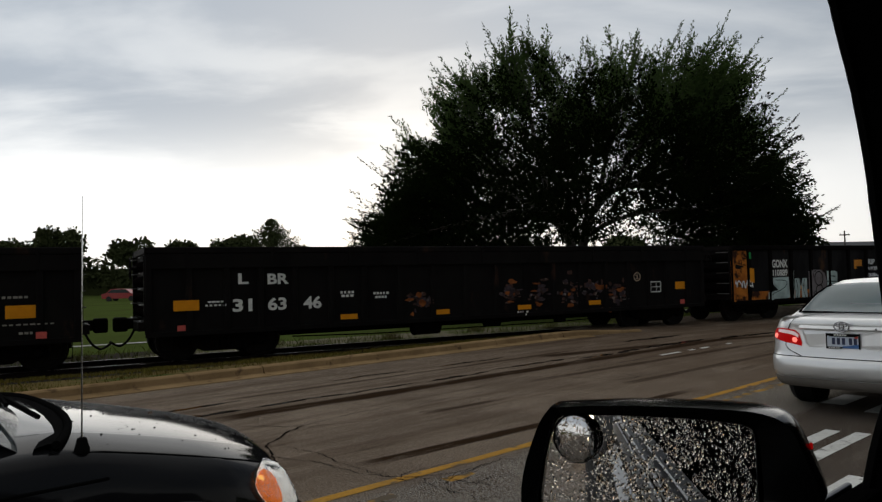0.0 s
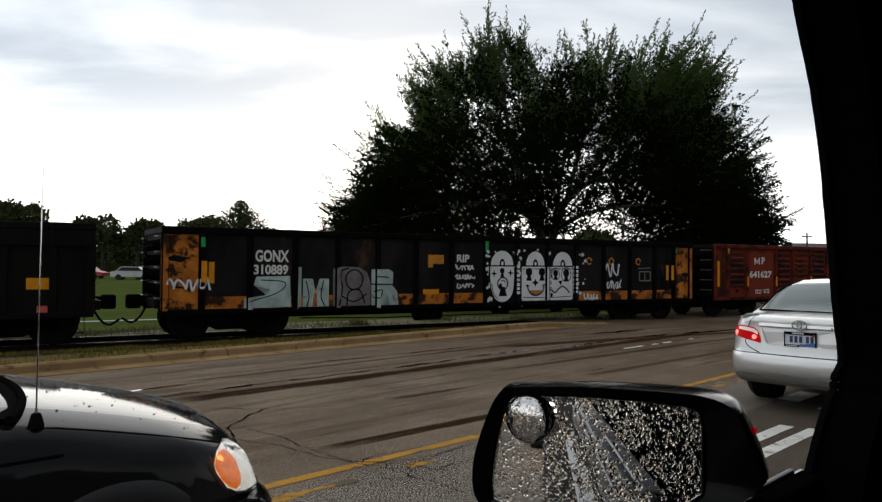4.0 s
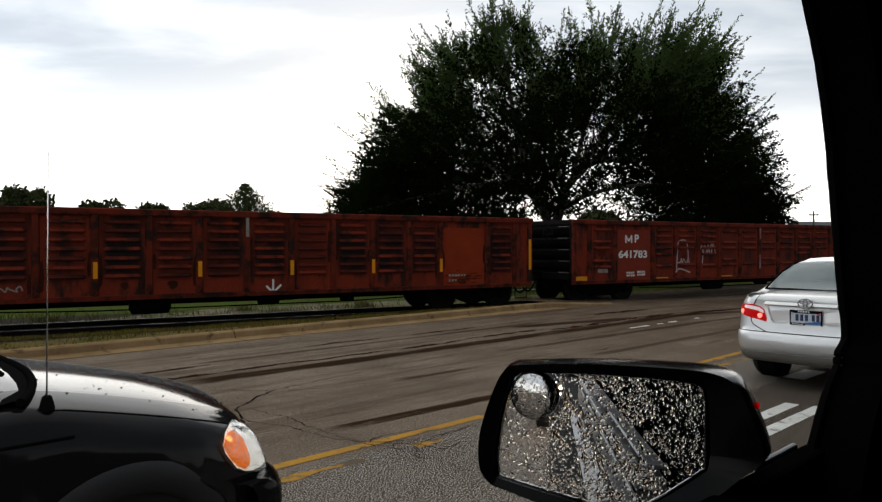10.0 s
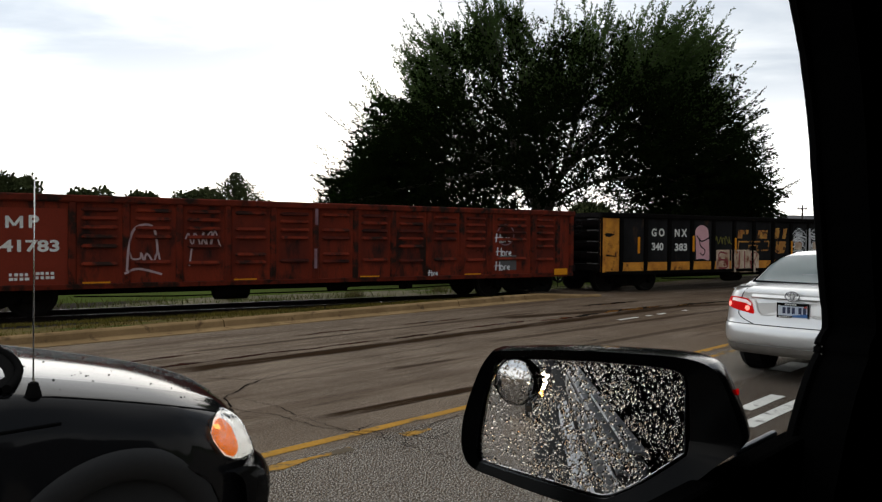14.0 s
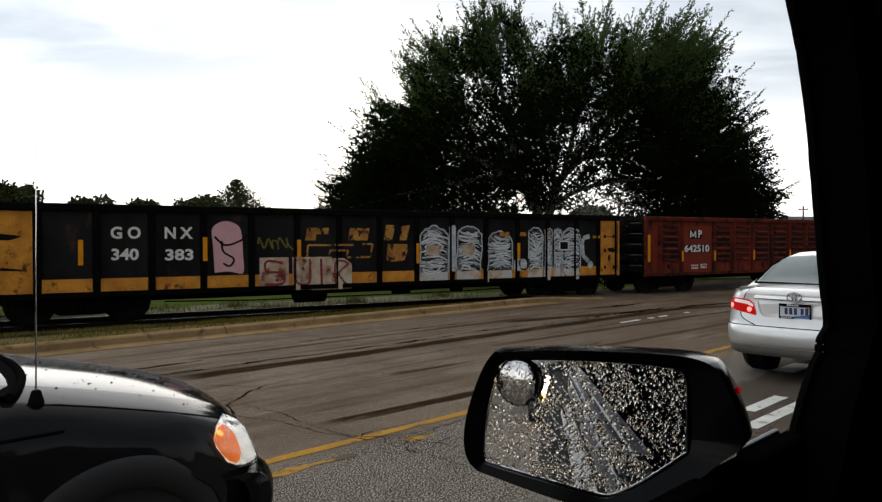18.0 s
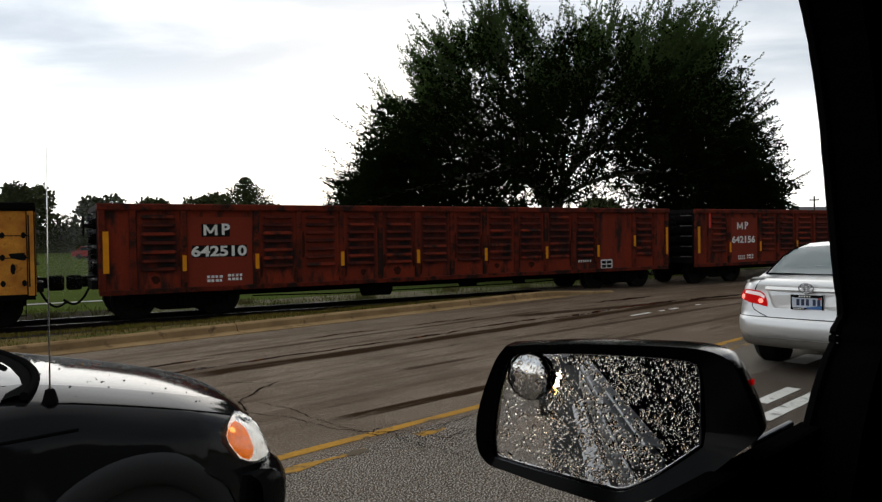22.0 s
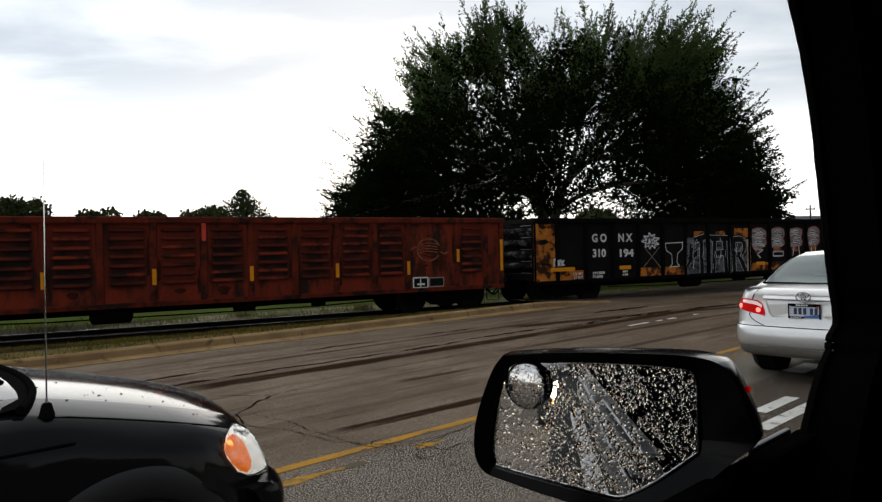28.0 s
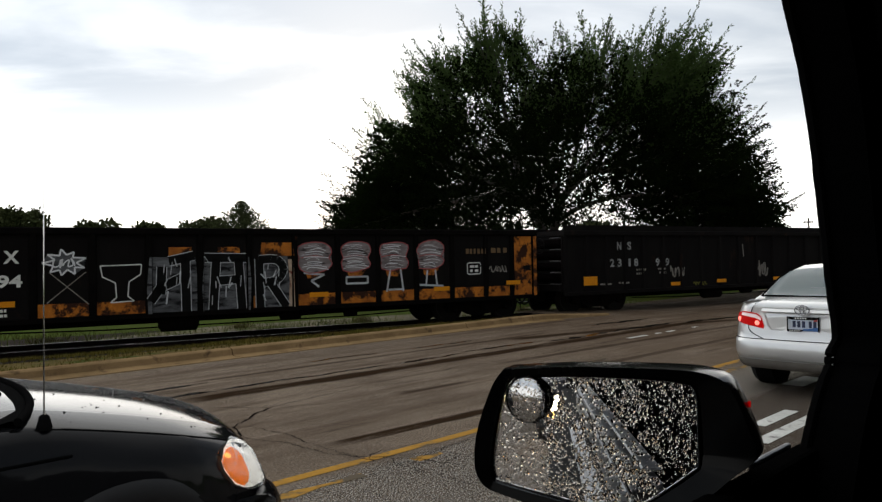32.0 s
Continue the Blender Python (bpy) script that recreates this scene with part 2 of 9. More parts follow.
# ---- materials of the setting ----
def road_material():
    m = bpy.data.materials.new("wet_asphalt")
    m.use_nodes = True
    nt = m.node_tree
    N, Lk = nt.nodes.new, nt.links.new
    b = nt.nodes["Principled BSDF"]
    geo = N("ShaderNodeNewGeometry")

    def noise_tex(s, d, r=0.55, stretch=(1, 1, 1)):
        mp = N("ShaderNodeMapping")
        mp.inputs["Scale"].default_value = stretch
        Lk(geo.outputs["Position"], mp.inputs[0])
        n = N("ShaderNodeTexNoise")
        n.inputs["Scale"].default_value, n.inputs["Detail"].default_value, n.inputs["Roughness"].default_value = s, d, r
        Lk(mp.outputs[0], n.inputs["Vector"])
        return n.outputs[0]

    def ranged(v, lo, hi, a=0.0, c=1.0):
        r = N("ShaderNodeMapRange")
        r.interpolation_type = "SMOOTHSTEP"
        for i, k in enumerate((lo, hi, a, c)):
            r.inputs[1 + i].default_value = k
        Lk(v, r.inputs[0])
        return r.outputs[0]

    def mix(f, a, c):
        x = N("ShaderNodeMix")
        x.data_type = "RGBA"
        Lk(f, x.inputs[0])
        for i, k in ((6, a), (7, c)):
            if isinstance(k, tuple):
                x.inputs[i].default_value = (*k, 1)
            else:
                Lk(k, x.inputs[i])
        return x.outputs[2]

    grit = noise_tex(62, 3.0, 0.75)
    blotch = noise_tex(0.9, 6.0)
    streak = noise_tex(0.55, 5.0, 0.6, (0.16, 1.5, 1.0))
    ragged = noise_tex(2.2, 6.0, 0.65, (0.35, 1.6, 1.0))
    sep = N("ShaderNodeSeparateXYZ")
    Lk(geo.outputs["Position"], sep.inputs[0])

    def val(op, p, q):
        n = N("ShaderNodeMath")
        n.operation = op
        for i, k in enumerate((p, q)):
            if isinstance(k, (int, float)):
                n.inputs[i].default_value = k
            else:
                Lk(k, n.inputs[i])
        return n.outputs[0]

    # streaks where the water lies longest, with ragged edges
    wet = val("MULTIPLY", ranged(streak, 0.64, 0.76), 0.6)
    for x0, x1, y0, y1, half, depth in STREAKS:
        lin = N("ShaderNodeMapRange")
        for i, k in enumerate((x0, x1, y0, y1)):
            lin.inputs[1 + i].default_value = k
        Lk(sep.outputs[0], lin.inputs[0])
        d = val("ABSOLUTE", val("SUBTRACT", val("ADD", sep.outputs[1], val("MULTIPLY", val("SUBTRACT", ragged, 0.5), half * 1.5)), lin.outputs[0]), 0)
        ends = val("MULTIPLY", ranged(sep.outputs[0], x0, x0 + 0.5), ranged(sep.outputs[0], x1 - 1.0, x1, 1.0, 0.0))
        wet = val("MAXIMUM", wet, val("MULTIPLY", val("MULTIPLY", ranged(d, half * 0.65, half * 1.2, 1.0, 0.0), ends), depth))
    col = mix(ranged(blotch, 0.35, 0.7), (0.225, 0.172, 0.126), (0.145, 0.108, 0.077))
    col = mix(ranged(grit, 0.47, 0.60), col, (0.030, 0.024, 0.019))
    col = mix(ranged(noise_tex(85, 2.0), 0.58, 0.64, 0.0, 0.9), col, (0.34, 0.29, 0.235))
    # darker and browner up the road, in patches
    col = mix(val("MULTIPLY", ranged(sep.outputs[0], 5.0, 15.0, 0.0, 0.75), ranged(noise_tex(0.7, 5.0, 0.6, (0.4, 1.4, 1.0)), 0.35, 0.6, 0.35, 1.0)), col, (0.072, 0.047, 0.029))
    # brown tracking along the lanes
    far = ranged(sep.outputs[1], 4.5, 6.0)
    col = mix(val("MULTIPLY", far, ranged(noise_tex(1.5, 7.0, 0.68, (0.10, 1.6, 1.0)), 0.46, 0.66, 0.0, 0.62)), col, (0.050, 0.031, 0.019))
    col = mix(val("MULTIPLY", far, ranged(noise_tex(4.0, 6.0, 0.7, (0.14, 2.2, 1.0)), 0.56, 0.68, 0.0, 0.55)), col, (0.028, 0.019, 0.013))
    near = ranged(sep.outputs[1], 4.35, 4.6, 1.0, 0.0)
    col = mix(val("MULTIPLY", near, ranged(noise_tex(105, 2.0, 0.6), 0.45, 0.53)), col, (0.018, 0.016, 0.014))
    col = mix(val("MULTIPLY", near, ranged(noise_tex(85, 2.0, 0.6), 0.55, 0.60)), col, (0.52, 0.49, 0.44))
    wet = val("MULTIPLY", wet, ranged(noise_tex(3.2, 6.0, 0.7, (0.22, 1.3, 1.0)), 0.34, 0.48, 0.55, 1.0))
    col = mix(val("MULTIPLY", wet, 0.98), col, (0.020, 0.010, 0.004))
    Lk(col, b.inputs["Base Color"])
    r = N("ShaderNodeMix")
    Lk(wet, r.inputs[0])
    r.inputs[2].default_value, r.inputs[3].default_value = 0.85, 0.95
    Lk(r.outputs[0], b.inputs["Roughness"])
    b.inputs["Specular IOR Level"].default_value = 0.015
    bp = N("ShaderNodeBump")
    Lk(ranged(wet, 0.0, 1.0, 0.9, 0.5), bp.inputs["Strength"])
    bp.inputs["Distance"].default_value = 0.006
    Lk(grit, bp.inputs["Height"])
    Lk(bp.outputs[0], b.inputs["Normal"])
    return m


# damp streaks: ends along the road, the line's place at both, half width, depth
STREAKS = ((3.7, 18.0, 8.24, 8.20, 0.19, 1.0), (3.6, 9.5, 5.24, 5.05, 0.10, 1.0), (5.6, 7.6, 6.66, 6.55, 0.07, 0.7), (4.4, 13.0, 9.5, 9.55, 0.08, 0.6),
           (8.3, 20.0, 7.35, 6.9, 0.10, 0.7), (11.0, 24.0, 9.38, 6.6, 0.20, 0.9), (9.0, 18.0, 6.1, 5.9, 0.10, 0.6),
           (4.4, 16.0, 2.5, 2.4, 1.0, 0.6))
ASPHALT = road_material()
CONCRETE = mat("weathered_concrete_kerb", (0.285, 0.19, 0.096), 0.75, second=(0.165, 0.108, 0.053), amount=0.9, scale=1.6, fine=60, fine_amount=0.5, bump=0.006, spec=0.0,
               third=(0.10, 0.065, 0.035), third_at=(0.56, 0.66), third_scale=3.0, world=True)
SOIL = mat("verge_soil_and_turf", (0.13, 0.105, 0.04), 0.9, second=(0.14, 0.09, 0.045), amount=0.9, scale=0.8, fine=22, fine_amount=0.5, bump=0.02,
           third=(0.05, 0.07, 0.02), third_at=(0.5, 0.62), third_scale=1.1, spec=0.0, world=True)
FIELD = mat("mown_grass_field", (0.064, 0.090, 0.022), 0.9, second=(0.048, 0.056, 0.018), amount=0.8, scale=0.25, fine=9, fine_amount=0.4, bump=0.02, spec=0.0, world=True)
GRAVEL = mat("grey_gravel", (0.20, 0.175, 0.125), 0.9, second=(0.11, 0.10, 0.07), amount=0.9, scale=1.3, fine=45, fine_amount=0.6, bump=0.012,
             third=(0.075, 0.09, 0.03), third_at=(0.50, 0.58), third_scale=0.9, spec=0.0, world=True)
# Ballast, sleeper and rail web colours are darkened to hold the train's shadow.
BALLAST = mat("shaded_track_ballast", (0.050, 0.043, 0.037), 0.9, second=(0.028, 0.024, 0.021), amount=0.8, scale=5, fine=28, fine_amount=0.6, bump=0.02, spec=0.0, world=True)
PATHWAY = mat("pale_concrete_path", (0.42, 0.41, 0.38), 0.9, second=(0.30, 0.29, 0.27), amount=0.8, scale=1.5, spec=0.0, world=True)
STONE = mat("ballast_stone", (0.09, 0.08, 0.07), 0.9, spec=0.1, second=(0.04, 0.035, 0.03), amount=0.9, scale=9, fine=60)
STEEL = mat("worn_rail_steel", (0.60, 0.58, 0.56), 0.42, 0.9, second=(0.5, 0.47, 0.44), amount=0.7, scale=4, fine=30)
RAILRUST = mat("shaded_rusty_rail_web", (0.016, 0.011, 0.009), 0.85, spec=0.05, second=(0.010, 0.008, 0.007), amount=0.8, scale=6)
TIE = mat("creosoted_timber", (0.030, 0.023, 0.018), 0.9, spec=0.05, second=(0.05, 0.042, 0.034), amount=0.7, scale=3, fine=50, stretch=(6, 1, 1), bump=0.006)
YELLOW = mat("worn_yellow_road_paint", (0.43, 0.225, 0.032), 0.8, spec=0.04, second=(0.29, 0.16, 0.035), amount=0.8, scale=2.5, fine=30, fine_amount=0.6,
             third=(0.11, 0.09, 0.06), third_at=(0.55, 0.64), third_scale=4.0, world=True)
WHITE = mat("worn_white_road_paint", (0.62, 0.62, 0.58), 0.55, second=(0.42, 0.41, 0.38), amount=0.8, scale=3, fine=30, fine_amount=0.5,
            third=(0.12, 0.115, 0.105), third_at=(0.58, 0.66), third_scale=5.0, world=True)
CRACK = mat("road_crack_tar", (0.010, 0.008, 0.007), 1.0, scale=5, spec=0.0)
GRASS = mat("coarse_grass_blades", (0.115, 0.105, 0.020), 0.9, second=(0.14, 0.095, 0.03), amount=0.9, scale=1.2, fine=12, spec=0.0, world=True)
WEEDGREEN = mat("green_weed_blades", (0.105, 0.145, 0.028), 0.9, second=(0.13, 0.125, 0.036), amount=0.9, scale=1.2, fine=12, spec=0.0, world=True)
WEED = mat("dry_weed_stems", (0.16, 0.13, 0.06), 0.85, second=(0.08, 0.09, 0.03), amount=0.8, scale=2, spec=0.0, world=True)

# ---- the track's line ----
TRACK_TURN = -14.6
TD = Vector((math.cos(rad(TRACK_TURN)), math.sin(rad(TRACK_TURN)), 0))
TL = Vector((-TD.y, TD.x, 0))
RAIL_Z = -0.18
TRACK = Vector((13.93, 14.17, 0)) + TL * 1.5


def on_track(s, side=0.0, z=0.0):
    p = TRACK + TD * s + TL * side
    return Vector((p.x, p.y, z))


KERB_Y, KERB_END = 11.72, 16.6


# ---- ground: one sheet to the horizon, dipping gently towards the track ----
def build_ground():
    bm = B()
    rows = []
    for yy, zz in ((-3000, -0.45), (-60, -0.45), (-6.0, -0.35), (11.0, -0.35), (14, -0.36), (23, -0.36), (60, -0.3), (240, 0.3), (3000, 0.3)):
        rows.append([(xx, yy, zz) for xx in (-3000, -200, -40, 0, 40, 90, 200, 3000)])
    grid(bm, rows)
    g = part("ground", bm, FIELD)
    tagged(g, "mown green grass field reaching to the trees", "ground", kind="structure")
    # gravel drive beyond the rails, and a pale footpath past the grass
    def strip(name, label, material, s0, s1, near, far, z, rag):
        bm = B()
        rows = []
        for i in range(61):
            s = s0 + (s1 - s0) * i / 60
            e = min(1.0, (s - s0) / 5.0)
            lo = near + rag * noise.noise((s * 0.4, 0, near))
            hi = lo + max(0.05, (far - near + rag * noise.noise((s * 0.5, 5, far))) * e)
            rows.append([tuple(on_track(s, lo, z)), tuple(on_track(s, hi, z))])
        grid(bm, rows)
        tagged(part(name, bm, material), label, name.replace("_", " "), kind="structure")
    strip("gravel_drive", "grey weedy gravel drive beside the railway track", GRAVEL, -9.5, 60, 2.2, 4.6, -0.335, 0.35)
    strip("footpath", "narrow pale concrete footpath across the grass", PATHWAY, -60, 70, 7.7, 8.15, -0.33, 0.05)


def road_z(x, y):
    """The road dips slightly where the rails run across it."""
    def step(v):
        v = min(max(v, 0.0), 1.0)
        return v * v * (3 - 2 * v)
    return -0.165 * step((x - 15) / 9) * step((y - 4) / 5) - 0.01 * step((y - 10.5) / 1.2)


def build_road():
    bm = B()
    xs = [-150, -60, -25, -10, 0, 5, 10] + [13 + 1.5 * i for i in range(14)] + [45, 80, 150]
    ys = [-6.0, -2.0, 2.0, 4.0, 5.5, 7.0, 8.5, 10.0, KERB_Y]
    grid(bm, [[(x, y, road_z(x, y) - (0.1 if y == -6.0 else 0)) for y in ys] for x in xs])
    box(bm, -150, 150, -6.3, -6.0, -0.5, -0.1)
    # past the kerb's end the asphalt spreads over to the rails and beyond
    wide = [x for x in xs if x >= 17.5] 
    grid(bm, [[(x, KERB_Y + d, road_z(x, KERB_Y) - 0.0005 * d) for d in (0.0, 1.0, 3.0)] for x in wide])
    return tagged(part("road", bm, ASPHALT), "damp grey asphalt road with dark wet streaks", "road", kind="structure")


def line_quad(bm, x0, x1, y0, y1, z=0.004, worn=0.02, step=0.25):
    """A painted line with slightly uneven edges."""
    n = max(2, int((x1 - x0) / step))
    rows = []
    for i in range(n + 1):
        x = x0 + (x1 - x0) * i / n
        w = worn * noise.noise((x * 3.1, y0 * 7, 0))
        v = worn * noise.noise((x * 2.7, y1 * 5, 4))
        rows.append([(x, y0 + w, z), (x, y1 + v, z)])
    grid(bm, rows)


def build_markings(road):
    for x0, x1 in ((-40, 0.4), (0.5, 6.3), (6.35, 12.2), (12.3, 30)):
        bm = B()
        line_quad(bm, x0, x1, 4.58, 4.69)
        part("yellow_line", bm, YELLOW, road)
    faded = mat("rubbed_out_yellow_paint", (0.40, 0.215, 0.035), 0.8, spec=0.04, second=(0.26, 0.15, 0.04), amount=0.8, scale=2.5, fine=30, fine_amount=0.6,
                third=(0.10, 0.08, 0.055), third_at=(0.47, 0.54), third_scale=5.0, world=True)
    for x0, x1 in ((-40, 1.6), (1.9, 3.42), (3.95, 4.25), (8.5, 30)):
        bm = B()
        line_quad(bm, x0, x1, 4.29, 4.38, worn=0.05, step=0.08)
        part("yellow_line", bm, faded, road)
    # broken white lane line of the far lanes
    for x0, x1 in ((0.6, 3.2), (12.72, 13.45), (13.82, 14.05), (14.3, 14.65), (15.5, 15.7), (24, 27)):
        bm = B()
        line_quad(bm, x0, x1, 7.53, 7.62)
        part("white_dash", bm, WHITE, road)
    # ladder bars beside the waiting cars
    for x0, x1, y0, y1 in ((9.3, 10.1, 3.14, 3.40), (6.92, 7.8, 2.68, 2.82), (6.3, 7.85, 2.42, 2.56), (5.2, 6.2, 1.95, 2.09), (9.0, 10.6, 2.66, 2.84), (9.6, 10.6, 2.36, 2.5)):
        bm = B()
        line_quad(bm, x0, x1, y0, y1, worn=0.008)
        part("white_bar", bm, WHITE, road)


def crack(bm, pts, width, z=0.005, seed=0.0):
    line = smooth_line(pts, 14)
    rows = []
    for i, (x, y) in enumerate(line):
        a = line[max(i - 1, 0)]
        b = line[min(i + 1, len(line) - 1)]
        d = Vector((b[0] - a[0], b[1] - a[1]))
        d = d.normalized() if d.length else Vector((1, 0))
        nrm = Vector((-d.y, d.x))
        j = 0.028 * noise.noise((x * 21, y * 21, seed)) + 0.035 * noise.noise((x * 9, y * 9, seed)) + 0.05 * noise.noise((x * 2.5, y * 2.5, seed + 3))
        w = width * (0.2 + 0.9 * abs(noise.noise((x * 8, y * 8, seed + 9))))
        c = Vector((x, y)) + nrm * j
        rows.append([(c.x + nrm.x * w, c.y + nrm.y * w, z), (c.x - nrm.x * w, c.y - nrm.y * w, z)])
    grid(bm, rows)


def build_cracks(road):
    runs = [
        ([(3.3, 5.9), (3.55, 6.5), (3.85, 6.8), (4.28, 7.09)], 0.024),
        ([(4.28, 7.09), (5.5, 7.35), (7.3, 7.55), (9.5, 7.5), (12.5, 7.55)], 0.014),
        ([(4.28, 7.09), (4.0, 7.5), (3.6, 7.75), (3.0, 7.8)], 0.014),
        ([(3.4, 6.1), (3.55, 5.6), (3.6, 5.1), (3.76, 4.65), (4.0, 4.35), (4.1, 3.9)], 0.010),
        ([(3.76, 4.65), (4.2, 4.42), (4.9, 4.5), (5.4, 4.4)], 0.01),
        ([(3.5, 4.3), (3.8, 4.05), (4.3, 4.1), (4.9, 3.8), (5.6, 3.9)], 0.009),
        ([(4.1, 4.2), (4.35, 4.0), (4.45, 3.6)], 0.008),
        ([(8.0, 6.2), (9.6, 6.35), (11.0, 6.3)], 0.012),
        ([(3.66, 6.47), (3.76, 5.83), (3.67, 5.16), (3.7, 4.92), (3.7, 4.65), (3.78, 4.39), (3.75, 4.08), (3.79, 3.76), (3.8, 3.54)], 0.011),
        ([(3.75, 4.08), (4.03, 4.36), (4.46, 4.42), (4.8, 4.43)], 0.010),
        ([(3.7, 4.65), (4.04, 4.76), (4.44, 4.68)], 0.009),
        ([(3.91, 4.5), (3.80, 4.40), (3.86, 4.31), (3.95, 4.22)], 0.009),
        ([(4.33, 7.04), (5.13, 6.75), (6.0, 6.72), (6.87, 6.8)], 0.012),
        ([(9.23, 7.09), (9.35, 6.7), (9.49, 6.36), (9.9, 6.3), (10.03, 6.72)], 0.016),
        ([(9.0, 9.1), (12.0, 9.4), (16.0, 9.2)], 0.014),
    ]
    for i, (pts, w) in enumerate(runs):
        bm = B()
        crack(bm, pts, w, seed=i * 3.7)
        part("crack", bm, CRACK, road)
    # shallow puddles lying along the wet tracks, with ragged outlines
    damp = mat("shallow_puddle", (0.022, 0.016, 0.012), 0.04, second=(0.035, 0.026, 0.02), amount=0.8, scale=2.2, fine=26, fine_amount=0.4, bump=0.0012, spec=0.5, rough2=0.14, world=True)
    spots = [(3.55, 8.60, 0.9, 0.10), (5.2, 8.66, 0.75, 0.05), (6.5, 8.62, 0.9, 0.045), (8.3, 8.60, 0.8, 0.07), (10.3, 8.7, 1.2, 0.06), (12.6, 8.5, 1.3, 0.08), (15.2, 8.55, 1.6, 0.11), (18.2, 8.4, 1.8, 0.12), (22, 8.4, 1.9, 0.14),
             (7.4, 9.9, 0.8, 0.04), (9.8, 9.85, 0.9, 0.045), (16.0, 9.7, 1.4, 0.09), (4.0, 9.3, 0.7, 0.05)]
    for cx, cy, half, w in spots:
        bm = B()
        rows = []
        for i in range(41):
            f = i / 20 - 1
            x = cx + half * f
            e = max(0.0, 1 - f * f) ** 0.7
            c = cy + 0.10 * noise.noise((x * 1.3, cy, 2))
            p = e * w * (0.9 + 1.3 * noise.noise((x * 4.1, cy, 7)) + 0.5 * noise.noise((x * 11, cy, 3)))
            q = e * w * (0.9 + 1.3 * noise.noise((x * 3.7, cy, 17)) + 0.5 * noise.noise((x * 13, cy, 5)))
            rows.append([(x, c - max(p, 0.002), road_z(x, c) + 0.003), (x, c + max(q, 0.002), road_z(x, c) + 0.003)])
        grid(bm, rows)
        part("puddle", bm, damp, road)


def build_kerb():
    """Kerb stones with joints, the last ones bending away along the track."""
    k = thing("kerb", "stained tan concrete kerb with open joints", "kerb", kind="structure")
    prof = [(-0.40, 0.003), (-0.08, 0.006), (-0.05, 0.02), (-0.02, 0.11), (0.02, 0.135), (0.14, 0.14), (0.16, 0.12), (0.16, -0.3), (-0.40, -0.3)]
    def path(s):
        x = -60 + s
        if x <= 14.2:
            return Vector((x, KERB_Y, 0)), Vector((1, 0, 0))
        a = min((x - 14.2) / 3.6, 1.0)
        turn = rad(TRACK_TURN) * a
        r = 14.2 + (x - 14.2)
        return Vector((r, KERB_Y - 0.09 * max(0, x - 14.2) * min(1.0, (x - 14.2) / 2.2), 0)), Vector((math.cos(turn), math.sin(turn), 0))
    # joint positions: one lies by the open crack
    joints = [6.33 - 6.1 * i for i in range(11, 0, -1)] + [6.33, 12.4, 14.9, 18.1]
    for a, b in zip(joints, joints[1:]):
        bm = B()
        rows = []
        n = max(4, int((b - a) / 0.5))
        for i in range(n + 1):
            x = a + 0.012 + (b - a - 0.024) * i / n
            p, d = path(x + 60)
            l = Vector((-d.y, d.x, 0))
            wob = 0.008 * noise.noise((x * 0.9, 2, 0))
            drop = 0.0 if x < 15.6 else -0.13 * min(1, (x - 15.6) / 2.2)
            rows.append([tuple(p + l * (u + wob) + Vector((0, 0, max(v + (drop if v > 0.0 else 0), -0.3) + 0.004 * noise.noise((x * 2, u * 9, 1))))) for u, v in prof])
        vs = grid(bm, rows, close=True)
        bm.faces.new(vs[0][::-1])
        bm.faces.new(vs[-1])
        part("kerb_stone", bm, CONCRETE, k)


def build_verge():
    """Ballast shoulder and turf strip between kerb and rails."""
    bm = B()
    rows = []
    for i in range(90):
        x = -60 + i * 1.0
        ytrack = TRACK.y + (x - TRACK.x) * TD.y / TD.x
        far = max(ytrack - 1.75, KERB_Y + 0.1)
        n0 = 0.02 * noise.noise((x, 0, 0))
        rows.append([(x, KERB_Y + 0.12, 0.07 if x < 15.5 else -0.2), (x, KERB_Y + 0.12 + (far - KERB_Y) * 0.5, -0.05 + n0 if x < 15.5 else -0.25), (x, far, -0.31), (x, far + 0.6, -0.37)])
    grid(bm, rows)
    tagged(part("verge", bm, SOIL), "narrow verge of brown soil and short turf by the kerb", "verge", kind="structure")
    bm = B()
    rows = []
    for i in range(0, 61):
        s = -80 + i * 2.4
        rows.append([tuple(on_track(s, w, z + 0.015 * noise.noise((s, w, 0)))) for w, z in ((-2.3, -0.37), (-1.5, -0.315), (-0.6, -0.30), (0.6, -0.30), (1.5, -0.315), (2.6, -0.34), (4.5, -0.35))])
    grid(bm, rows)
    tagged(part("track_bed", bm, BALLAST), "ballast bed darkened as in the train's shadow", "track bed", kind="structure")


def scatter(name, count, place, blade, material, label, category, seed):
    """Many small upright blades or stones in one mesh."""
    rng = random.Random(seed)
    verts, faces = [], []
    for _ in range(count):
        p = place(rng)
        if p is None:
            continue
        blade(rng, p, verts, faces)
    me = bpy.data.meshes.new(name)
    me.from_pydata(verts, [], faces)
    me.materials.append(material)
    me.update()
    ob = part(name, me, material)
    return tagged(ob, label, category, kind="stuff")


def blade(rng, p, verts, faces, h=(0.03, 0.085), w=0.009):
    a = rng.uniform(0, 6.3)
    hh = rng.uniform(*h)
    lean = Vector((rng.gauss(0, 0.35), rng.gauss(0, 0.35), 0)) * hh
    d = Vector((math.cos(a), math.sin(a), 0)) * w
    i = len(verts)
    verts += [tuple(p - d), tuple(p + d), tuple(p + d * 0.6 + lean * 0.5 + Vector((0, 0, hh * 0.6))), tuple(p + lean + Vector((0, 0, hh)))]
    faces.append((i, i + 1, i + 2, i + 3))


